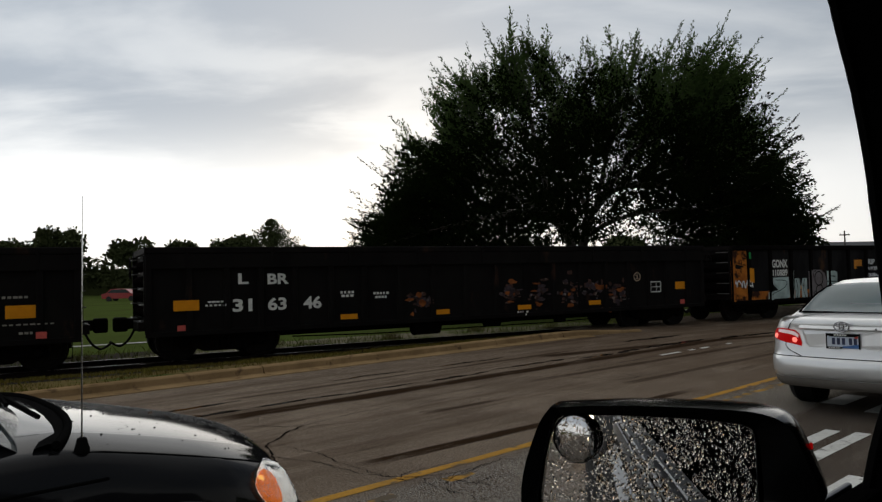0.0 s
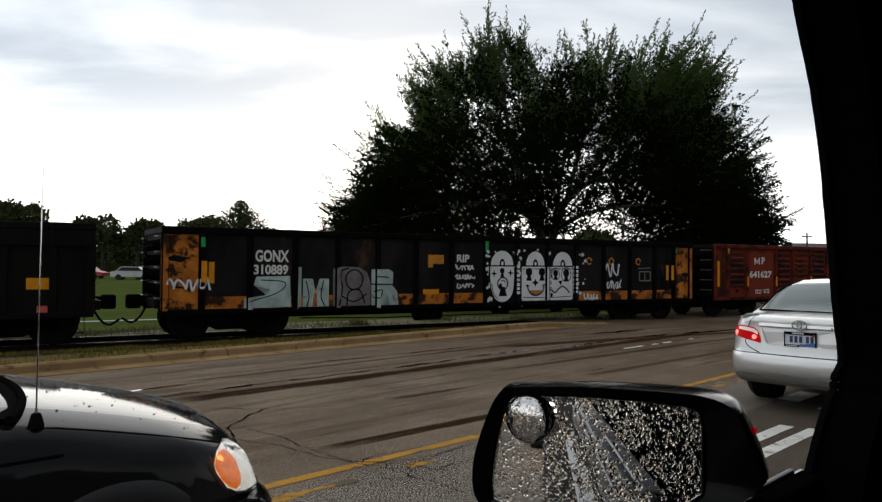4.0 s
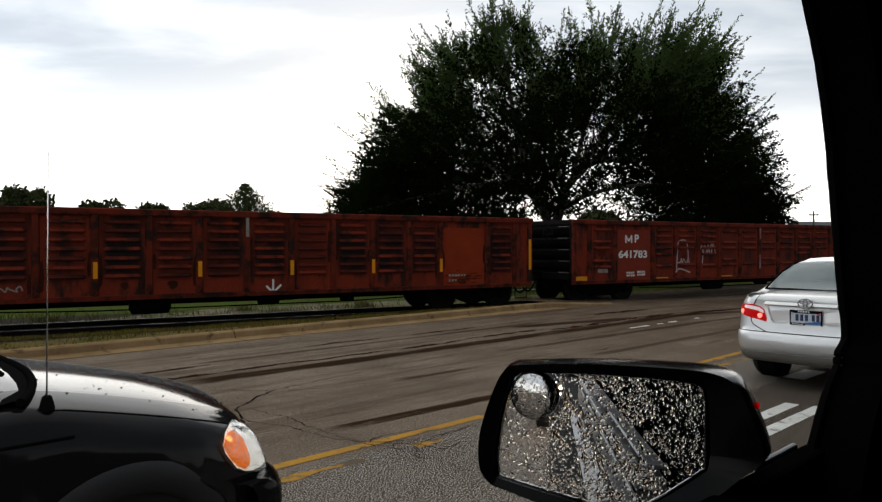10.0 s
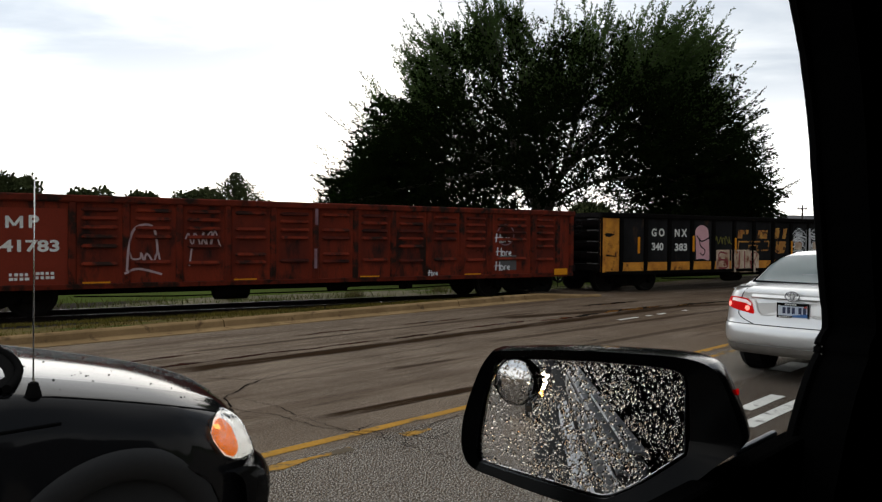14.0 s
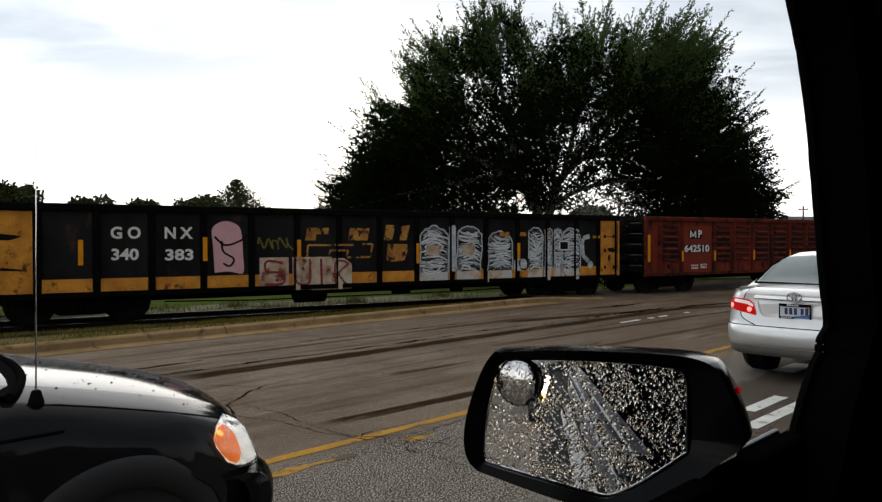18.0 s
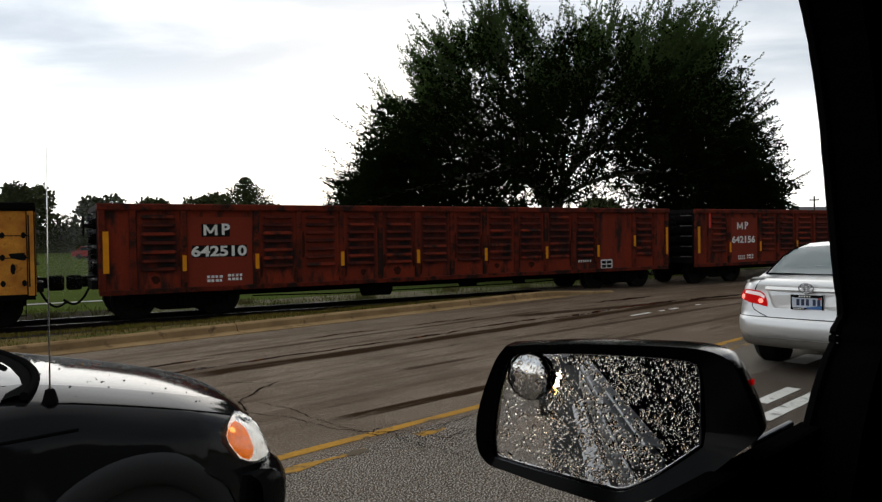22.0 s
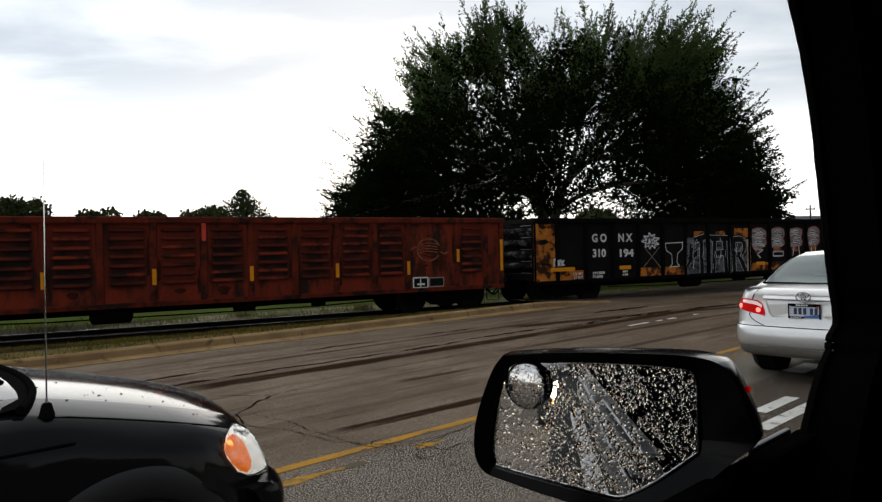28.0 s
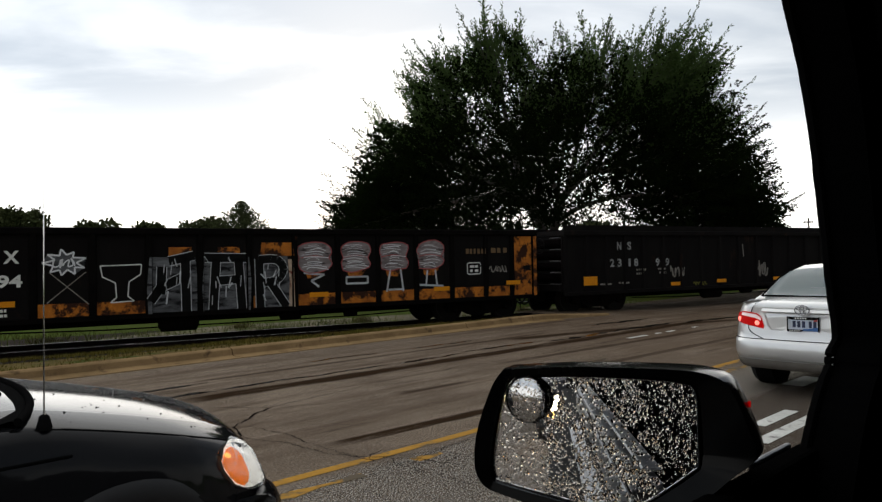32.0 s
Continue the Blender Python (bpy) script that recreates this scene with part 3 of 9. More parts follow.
def tall_blade(rng, p, verts, faces):
    blade(rng, p, verts, faces, (0.06, 0.24), 0.008)


def pebble(rng, p, verts, faces):
    r = rng.uniform(0.012, 0.035)
    i = len(verts)
    pts = [Vector((rng.uniform(0.7, 1.2), 0, 0)), Vector((0, rng.uniform(0.7, 1.2), 0)), Vector((-rng.uniform(0.7, 1.2), 0, 0)), Vector((0, -rng.uniform(0.7, 1.2), 0)), Vector((0.1, 0.1, rng.uniform(0.6, 1.0)))]
    rot = Euler((0, 0, rng.uniform(0, 6.3))).to_matrix()
    verts += [tuple(p + rot @ v * r) for v in pts]
    faces += [(i, i + 1, i + 4), (i + 1, i + 2, i + 4), (i + 2, i + 3, i + 4), (i + 3, i, i + 4)]


def build_litter():
    bm = B()
    pts = [(0.0, 0.0, 0.0), (0.09, 0.01, 0.02), (0.14, 0.06, 0.005), (0.10, 0.10, 0.05), (0.03, 0.09, 0.015), (0.06, 0.05, 0.085)]
    v = [bm.verts.new(p) for p in pts]
    for a, b, c in ((0, 1, 5), (1, 2, 5), (2, 3, 5), (3, 4, 5), (4, 0, 5)):
        bm.faces.new((v[a], v[b], v[c]))
    ob = part("paper_scrap", bm, mat("crumpled_white_paper", (0.7, 0.7, 0.68), 0.8, scale=20), at=Matrix.Translation((5.92, 12.95, -0.08)))
    tagged(ob, "crumpled white paper scrap lying in the verge grass", "litter")


def build_plants():
    def verge_spot(rng):
        x = rng.uniform(-8, 15.5)
        yt = TRACK.y + (x - TRACK.x) * TD.y / TD.x
        far = max(yt - 1.55, KERB_Y + 0.25)
        y = KERB_Y + 0.16 + (far - KERB_Y - 0.16) * rng.random()
        if noise.noise((x * 0.7, y * 1.3, 3)) + rng.gauss(0, 0.25) < -0.12:
            return None
        f = (y - KERB_Y) / max(far - KERB_Y, 0.3)
        return Vector((x, y, 0.06 - 0.12 * f if f < 0.5 else 0.0 - 0.26 * 2 * (f - 0.5) - 0.01))
    scatter("verge_grass", 26000, verge_spot, blade, GRASS, "short tufty grass growing along the kerb", "grass", 5)

    def back_spot(rng):
        s = rng.uniform(-24, 32)
        w = rng.uniform(1.6, 5.2)
        if noise.noise((s * 0.35, w * 0.6, 8)) + rng.gauss(0, 0.25) < 0.0:
            return None
        return on_track(s, w, -0.34)
    scatter("track_weeds", 19000, back_spot, tall_blade, WEEDGREEN, "patchy green weeds beyond the rails", "weeds", 6)

    def tuft_spot(rng):
        s, w = rng.choice([(-9.5, 2.3), (-4.2, 3.4), (-0.4, 2.9), (3.3, 3.6), (6.1, 3.0), (-14.0, 3.2), (9.5, 3.3)])
        return on_track(s + rng.gauss(0, 0.18), w + rng.gauss(0, 0.12), -0.33)
    scatter("weed_tufts", 1500, tuft_spot, tall_blade, WEED, "dry upright weed tufts beside the track", "weeds", 7)

    def stone_spot(rng):
        s = rng.uniform(-16, 24)
        return on_track(s, rng.uniform(-2.1, 2.3), -0.305)
    scatter("ballast_stones", 16000, stone_spot, pebble, STONE, "loose grey ballast stones round the rails", "stones", 8)

    def gutter_spot(rng):
        x = rng.uniform(-4, 16)
        return Vector((x, KERB_Y + 0.16 + abs(rng.gauss(0, 0.18)), 0.05))
    scatter("kerb_gravel", 2500, gutter_spot, pebble, STONE, "loose gravel washed against the kerb", "gravel", 9)


def build_track():
    tr = thing("railway_track", "worn steel rails on dark timber sleepers", "railway track", kind="structure")
    prof = [(-0.07, -0.165), (0.07, -0.165), (0.065, -0.15), (0.012, -0.12), (0.012, -0.045), (0.036, -0.03), (0.036, -0.006), (0.026, 0.0), (-0.026, 0.0), (-0.036, -0.006), (-0.036, -0.03), (-0.012, -0.045), (-0.012, -0.12), (-0.065, -0.15)]
    for side in (-0.7525, 0.7525):
        for i in range(10):
            s0, s1 = -90 + i * 18.0 + 0.004, -72 + i * 18.0 - 0.004
            bm = B()
            vs = grid(bm, [[tuple(on_track(s, side + u, RAIL_Z + v)) for u, v in prof] for s in (s0, s1)], close=True)
            bm.faces.new(vs[0][::-1])
            bm.faces.new(vs[-1])
            r = part("rail", bm, RAILRUST, tr)
            bm = B()
            rows = [[tuple(on_track(s, side + u, RAIL_Z + v)) for u, v in ((-0.012, 0.003), (0.012, 0.003))] for s in (s0, s1)]
            grid(bm, rows)
            part("running_surface", bm, STEEL, r, "bright worn running surface")
    bm = B()
    bevelled(bm, -0.11, 0.11, -1.28, 1.28, -0.16, 0.0, 0.012, 1)
    me = finish(bm, "sleeper", TIE)
    rng = random.Random(3)
    for i in range(150):
        s = -42 + i * 0.53
        ob = part("sleeper", me, TIE, tr)
        p = on_track(s + rng.gauss(0, 0.015), rng.gauss(0, 0.03), RAIL_Z - 0.168)
        ob.matrix_basis = Matrix.Translation(p) @ pose(0, 0, 0, 0, 0, TRACK_TURN + rng.gauss(0, 0.8))


build_ground()
ROAD = build_road()
build_markings(ROAD)
build_cracks(ROAD)
build_kerb()
build_verge()
build_track()
build_plants()
build_litter()
# ---- rolling stock ----
BROWN = mat("faded_red_oxide_paint", (0.200, 0.0265, 0.0100), 0.8, second=(0.112, 0.015, 0.007), amount=0.9, scale=1.6, fine=34, fine_amount=0.4,
            third=(0.022, 0.010, 0.007), third_at=(0.48, 0.60), third_scale=1.9, stretch=(1, 1, 0.35), bump=0.003, spec=0.15)
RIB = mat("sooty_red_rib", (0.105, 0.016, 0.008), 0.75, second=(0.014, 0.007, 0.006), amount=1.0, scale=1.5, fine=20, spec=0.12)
BROWN_POST = mat("grimy_red_oxide_post", (0.145, 0.020, 0.009), 0.8, second=(0.06, 0.012, 0.007), amount=0.9, scale=2.2, fine=40, spec=0.1, third=(0.02, 0.010, 0.007), third_at=(0.48, 0.60), third_scale=2.5)
LABELRED = mat("fresh_red_label_patch", (0.19, 0.026, 0.012), 0.75, second=(0.15, 0.022, 0.010), amount=0.7, scale=2.0, fine=30, fine_amount=0.2, spec=0.15)
BLACKCAR = mat("weathered_black_car_paint", (0.006, 0.005, 0.005), 0.8, spec=0.05, second=(0.011, 0.010, 0.009), amount=0.8, scale=1.4, fine=28,
               third=(0.035, 0.018, 0.012), third_at=(0.62, 0.74), third_scale=1.5, stretch=(1, 1, 0.4))
# Posts are coloured much darker than the sheets between them.
GONPOST = mat("near_black_post", (0.0035, 0.003, 0.003), 0.8, spec=0.02, second=(0.007, 0.006, 0.005), amount=0.8, scale=2.5, fine=30,
              third=(0.05, 0.022, 0.010), third_at=(0.66, 0.76), third_scale=2.2)
GONBLACK = mat("chalky_black_gondola_paint", (0.020, 0.0195, 0.020), 0.8, spec=0.02, second=(0.007, 0.0065, 0.0065), amount=1.0, scale=1.3, fine=30,
               third=(0.075, 0.04, 0.022), third_at=(0.63, 0.76), third_scale=1.6, stretch=(1, 1, 0.4))
GONYELLOW = mat("rusting_yellow_paint", (0.72, 0.31, 0.04), 0.75, spec=0.15, second=(0.33, 0.105, 0.02), amount=0.9, scale=2.4, fine=30, fine_amount=0.5,
                third=(0.07, 0.024, 0.011), third_at=(0.58, 0.67), third_scale=3.0)
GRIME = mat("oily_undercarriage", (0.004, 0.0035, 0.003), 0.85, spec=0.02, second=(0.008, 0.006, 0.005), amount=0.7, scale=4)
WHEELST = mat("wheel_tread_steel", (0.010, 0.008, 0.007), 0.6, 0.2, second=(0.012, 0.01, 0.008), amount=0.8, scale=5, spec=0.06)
ENDDARK = mat("sooty_end_steel", (0.005, 0.004, 0.004), 0.7, spec=0.05, second=(0.012, 0.009, 0.008), amount=0.7, scale=3)
WORNEND = mat("scuffed_pale_end_rib", (0.17, 0.175, 0.18), 0.6, 0.1, second=(0.015, 0.013, 0.013), amount=1.0, scale=2.4, fine=18, fine_amount=0.6, third=(0.005, 0.004, 0.004), third_at=(0.40, 0.48), third_scale=2.6, stretch=(1, 0.8, 1.6), spec=0.04)
DARKRIB = mat("greasy_end_rib", (0.003, 0.0025, 0.0025), 0.9, second=(0.007, 0.005, 0.005), amount=0.9, scale=2.5, fine=22, spec=0.0)
RUNG = mat("worn_ladder_iron", (0.16, 0.155, 0.15), 0.4, 0.4, second=(0.04, 0.03, 0.028), amount=0.9, scale=5, spec=0.2)
LETTERS = mat("chalky_white_lettering", (0.78, 0.78, 0.74), 0.7, second=(0.55, 0.55, 0.52), amount=0.7, scale=6, fine=50, fine_amount=0.3, spec=0.06)
LETTERS_DIM = mat("dusty_small_lettering", (0.30, 0.28, 0.25), 0.7, second=(0.16, 0.14, 0.12), amount=0.8, scale=9, spec=0.06)
REFLECT = mat("yellow_reflective_strip", (0.72, 0.28, 0.012), 0.45, second=(0.55, 0.19, 0.012), amount=0.5, scale=6, fine=60, fine_amount=0.15, spec=0.06)
REDTAG = mat("pink_red_tag", (0.62, 0.12, 0.10), 0.5, scale=8, spec=0.06)
TEAL = mat("faded_teal_spray", (0.50, 0.62, 0.60), 0.7, second=(0.24, 0.29, 0.28), amount=0.9, scale=2.2, fine=20, third=(0.10, 0.07, 0.05), third_at=(0.58, 0.7), third_scale=3.2, spec=0.06)
SPRAYWHITE = mat("white_spray_paint", (0.80, 0.81, 0.83), 0.7, second=(0.62, 0.63, 0.64), amount=0.7, scale=3, fine=30, fine_amount=0.2, spec=0.06)
SPRAYGREY = mat("streaky_grey_white_spray", (0.66, 0.69, 0.72), 0.7, second=(0.28, 0.28, 0.29), amount=1.0, scale=2.2, fine=14, fine_amount=0.6, stretch=(1, 1, 3.5), third=(0.5, 0.5, 0.5), third_at=(0.55, 0.62), third_scale=3.5, spec=0.06)
SMEARGREY = mat("smeared_grey_spray", (0.17, 0.175, 0.185), 0.75, second=(0.030, 0.030, 0.032), amount=1.0, scale=2.0, fine=16, fine_amount=0.6, stretch=(0.6, 1, 2.6), third=(0.012, 0.012, 0.013), third_at=(0.50, 0.60), third_scale=3.0, spec=0.04)
SPRAYBLACK = mat("black_spray_paint", (0.007, 0.007, 0.007), 0.6, scale=4, spec=0.06)
PINK = mat("pink_spray_paint", (0.70, 0.40, 0.43), 0.7, second=(0.58, 0.31, 0.33), amount=0.7, scale=3, spec=0.06)
CREAM = mat("cream_rusty_spray", (0.64, 0.53, 0.40), 0.7, second=(0.28, 0.13, 0.07), amount=1.0, scale=2.4, fine=18, fine_amount=0.3, third=(0.16, 0.035, 0.02), third_at=(0.55, 0.62), third_scale=3.0, spec=0.06)
MAROON = mat("red_outline_spray", (0.24, 0.04, 0.05), 0.7, scale=5, spec=0.06)
GREENSPRAY = mat("green_spray_mark", (0.03, 0.36, 0.10), 0.6, scale=6, spec=0.06)
OLIVE = mat("olive_spray", (0.17, 0.16, 0.035), 0.7, scale=5, amount=0.9, spec=0.06)
LILAC = mat("lilac_spray", (0.25, 0.16, 0.19), 0.75, second=(0.15, 0.05, 0.05), amount=0.9, scale=4, spec=0.06)



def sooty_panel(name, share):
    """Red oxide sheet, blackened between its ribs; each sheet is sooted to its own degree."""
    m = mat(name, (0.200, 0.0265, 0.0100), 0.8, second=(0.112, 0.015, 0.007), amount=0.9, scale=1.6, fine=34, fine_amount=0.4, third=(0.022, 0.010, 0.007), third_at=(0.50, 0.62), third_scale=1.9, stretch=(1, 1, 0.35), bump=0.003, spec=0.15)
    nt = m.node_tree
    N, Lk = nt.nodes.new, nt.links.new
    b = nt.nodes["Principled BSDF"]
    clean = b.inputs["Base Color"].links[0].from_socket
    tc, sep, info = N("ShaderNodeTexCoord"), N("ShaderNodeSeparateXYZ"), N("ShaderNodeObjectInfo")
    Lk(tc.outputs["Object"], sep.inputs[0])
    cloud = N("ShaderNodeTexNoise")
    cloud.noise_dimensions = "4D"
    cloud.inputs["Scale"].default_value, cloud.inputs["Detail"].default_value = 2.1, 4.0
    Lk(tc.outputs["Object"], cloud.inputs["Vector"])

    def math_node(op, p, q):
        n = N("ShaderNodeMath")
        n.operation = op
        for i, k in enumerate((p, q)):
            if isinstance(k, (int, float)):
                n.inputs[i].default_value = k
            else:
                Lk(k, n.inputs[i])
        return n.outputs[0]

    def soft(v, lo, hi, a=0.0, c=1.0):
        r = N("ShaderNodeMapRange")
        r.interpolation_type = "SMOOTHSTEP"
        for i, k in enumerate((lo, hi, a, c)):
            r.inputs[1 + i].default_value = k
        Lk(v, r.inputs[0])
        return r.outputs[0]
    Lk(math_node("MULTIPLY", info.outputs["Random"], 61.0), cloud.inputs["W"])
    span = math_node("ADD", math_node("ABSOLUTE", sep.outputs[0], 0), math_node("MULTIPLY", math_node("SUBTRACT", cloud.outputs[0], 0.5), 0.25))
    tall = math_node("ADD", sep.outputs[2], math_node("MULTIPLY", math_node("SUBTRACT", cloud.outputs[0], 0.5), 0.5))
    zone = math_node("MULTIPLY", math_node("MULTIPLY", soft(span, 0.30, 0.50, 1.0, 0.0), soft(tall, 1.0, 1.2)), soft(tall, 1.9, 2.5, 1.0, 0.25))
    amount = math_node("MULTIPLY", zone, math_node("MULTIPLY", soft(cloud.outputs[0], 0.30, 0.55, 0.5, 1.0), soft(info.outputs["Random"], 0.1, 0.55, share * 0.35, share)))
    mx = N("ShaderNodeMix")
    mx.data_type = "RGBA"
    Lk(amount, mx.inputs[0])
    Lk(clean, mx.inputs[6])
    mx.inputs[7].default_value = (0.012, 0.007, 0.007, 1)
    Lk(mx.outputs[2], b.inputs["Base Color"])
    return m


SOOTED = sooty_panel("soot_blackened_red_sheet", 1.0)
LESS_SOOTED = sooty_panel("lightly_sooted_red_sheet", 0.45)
GONRUST = mat("rust_orange_paint", (0.62, 0.21, 0.028), 0.75, spec=0.1, second=(0.24, 0.07, 0.016), amount=0.95, scale=2.2, fine=30, fine_amount=0.5, third=(0.035, 0.014, 0.008), third_at=(0.49, 0.57), third_scale=2.6)
PALEFOOT = mat("pale_peach_spray", (0.68, 0.58, 0.48), 0.7, second=(0.46, 0.24, 0.08), amount=1.0, scale=2.6, fine=22, fine_amount=0.3, third=(0.55, 0.55, 0.55), third_at=(0.5, 0.58), third_scale=2.0, spec=0.06)
OLDYELLOW = mat("scabby_yellow_lettering", (0.52, 0.27, 0.06), 0.75, second=(0.30, 0.10, 0.03), amount=1.0, scale=4, fine=22, third=(0.03, 0.016, 0.012), third_at=(0.53, 0.58), third_scale=5.0, spec=0.1)

CAR_L = 17.5
HALF = CAR_L / 2
MP_POSTS = [0.09, 0.72, 1.80, 3.48, 4.55, 5.68, 6.78, 7.88, 8.98, 10.08, 11.18, 12.28, 13.36, 14.33, 15.90, 16.86, 17.41]
GON_POSTS = [0.09, 0.90, 2.03, 3.16, 4.30, 5.43, 6.57, 7.70, 8.85, 9.98, 11.12, 12.26, 13.40, 14.54, 15.68, 16.60, 17.41]
BLK_POSTS = [0.09, 0.95, 1.80, 2.60, 3.42, 4.36, 5.25, 6.25, 7.25, 8.25, 9.25, 10.25, 11.25, 12.25, 13.25, 14.15, 15.0, 15.8, 16.7, 17.41]
Z0, Z1 = 0.67, 2.66  # side's foot and top, above the rail
MESH = {}


def shared(key, make, material, smooth=False):
    if key not in MESH:
        bm = B()
        make(bm)
        MESH[key] = finish(bm, key[0], material, smooth)
    return MESH[key]


def side_face(bm, w):
    """A plain sheet one panel wide."""
    box(bm, -w / 2, w / 2, -0.012, 0.012, Z0 + 0.02, Z1 - 0.16)


def pressed_rib(bm, w, depth=0.075):
    """A horizontal pressing with tapered ends and an overhanging lip."""
    rw = w * 0.70
    rows = []
    for x, k in ((-rw / 2, 0.0), (-rw / 2 + 0.06, 1.0), (rw / 2 - 0.06, 1.0), (rw / 2, 0.0)):
        rows.append([(x, -0.010 - depth * k * h, 0.048 * v * (0.4 + 0.6 * k)) for v, h in ((-1, 0.0), (-0.8, 0.85), (-0.35, 1.0), (0.3, 0.55), (1, 0.0))])
    grid(bm, rows)


def bogie_parts(car, x, end):
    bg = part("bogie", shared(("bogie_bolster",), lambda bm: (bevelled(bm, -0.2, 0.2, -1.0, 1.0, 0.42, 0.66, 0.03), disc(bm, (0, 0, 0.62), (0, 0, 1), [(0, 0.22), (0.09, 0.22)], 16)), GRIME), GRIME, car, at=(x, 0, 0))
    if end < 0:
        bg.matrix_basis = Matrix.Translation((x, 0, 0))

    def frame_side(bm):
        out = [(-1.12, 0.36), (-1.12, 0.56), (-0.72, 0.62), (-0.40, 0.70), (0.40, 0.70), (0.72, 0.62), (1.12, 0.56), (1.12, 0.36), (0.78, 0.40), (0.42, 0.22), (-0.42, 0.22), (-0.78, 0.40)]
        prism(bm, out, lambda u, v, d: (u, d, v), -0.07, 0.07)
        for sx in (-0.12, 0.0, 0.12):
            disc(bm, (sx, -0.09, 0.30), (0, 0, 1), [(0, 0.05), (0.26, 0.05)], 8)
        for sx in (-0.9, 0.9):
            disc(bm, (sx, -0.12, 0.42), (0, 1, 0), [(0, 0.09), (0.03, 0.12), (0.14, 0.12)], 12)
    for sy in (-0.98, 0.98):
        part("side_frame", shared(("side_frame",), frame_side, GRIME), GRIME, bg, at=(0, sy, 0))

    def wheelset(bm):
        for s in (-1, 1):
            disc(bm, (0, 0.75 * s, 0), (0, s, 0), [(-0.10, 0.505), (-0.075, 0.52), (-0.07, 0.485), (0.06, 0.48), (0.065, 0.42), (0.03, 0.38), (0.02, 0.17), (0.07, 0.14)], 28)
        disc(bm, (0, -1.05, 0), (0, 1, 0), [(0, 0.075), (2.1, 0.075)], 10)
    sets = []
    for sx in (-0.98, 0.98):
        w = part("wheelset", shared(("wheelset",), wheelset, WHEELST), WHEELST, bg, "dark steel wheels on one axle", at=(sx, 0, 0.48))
        sets.append(w)
    return sets


def under_parts(car, rng):
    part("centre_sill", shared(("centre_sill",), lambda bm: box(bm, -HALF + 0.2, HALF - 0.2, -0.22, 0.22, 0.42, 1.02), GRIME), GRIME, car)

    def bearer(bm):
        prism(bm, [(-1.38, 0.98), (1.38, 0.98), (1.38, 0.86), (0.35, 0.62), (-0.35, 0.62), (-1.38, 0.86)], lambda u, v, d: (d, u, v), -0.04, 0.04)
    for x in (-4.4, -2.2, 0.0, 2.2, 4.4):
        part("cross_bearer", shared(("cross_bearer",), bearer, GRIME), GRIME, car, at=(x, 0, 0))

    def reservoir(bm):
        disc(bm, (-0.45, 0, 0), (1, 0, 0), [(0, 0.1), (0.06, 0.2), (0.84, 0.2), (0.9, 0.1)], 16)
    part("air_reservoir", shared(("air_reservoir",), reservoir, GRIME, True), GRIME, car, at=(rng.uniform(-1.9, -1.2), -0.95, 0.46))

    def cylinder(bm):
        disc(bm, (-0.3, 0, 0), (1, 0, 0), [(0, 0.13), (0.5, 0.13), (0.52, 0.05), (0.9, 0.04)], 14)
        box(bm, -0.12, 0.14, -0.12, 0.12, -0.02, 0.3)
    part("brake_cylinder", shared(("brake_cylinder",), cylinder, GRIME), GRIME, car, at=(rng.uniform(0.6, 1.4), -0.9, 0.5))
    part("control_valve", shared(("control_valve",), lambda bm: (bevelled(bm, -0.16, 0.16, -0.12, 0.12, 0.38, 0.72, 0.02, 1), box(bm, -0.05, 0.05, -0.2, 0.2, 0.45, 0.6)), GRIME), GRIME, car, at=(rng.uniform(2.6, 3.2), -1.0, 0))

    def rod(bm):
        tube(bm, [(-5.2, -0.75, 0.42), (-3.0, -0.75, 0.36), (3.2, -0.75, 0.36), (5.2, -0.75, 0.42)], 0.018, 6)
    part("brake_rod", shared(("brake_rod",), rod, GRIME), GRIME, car)


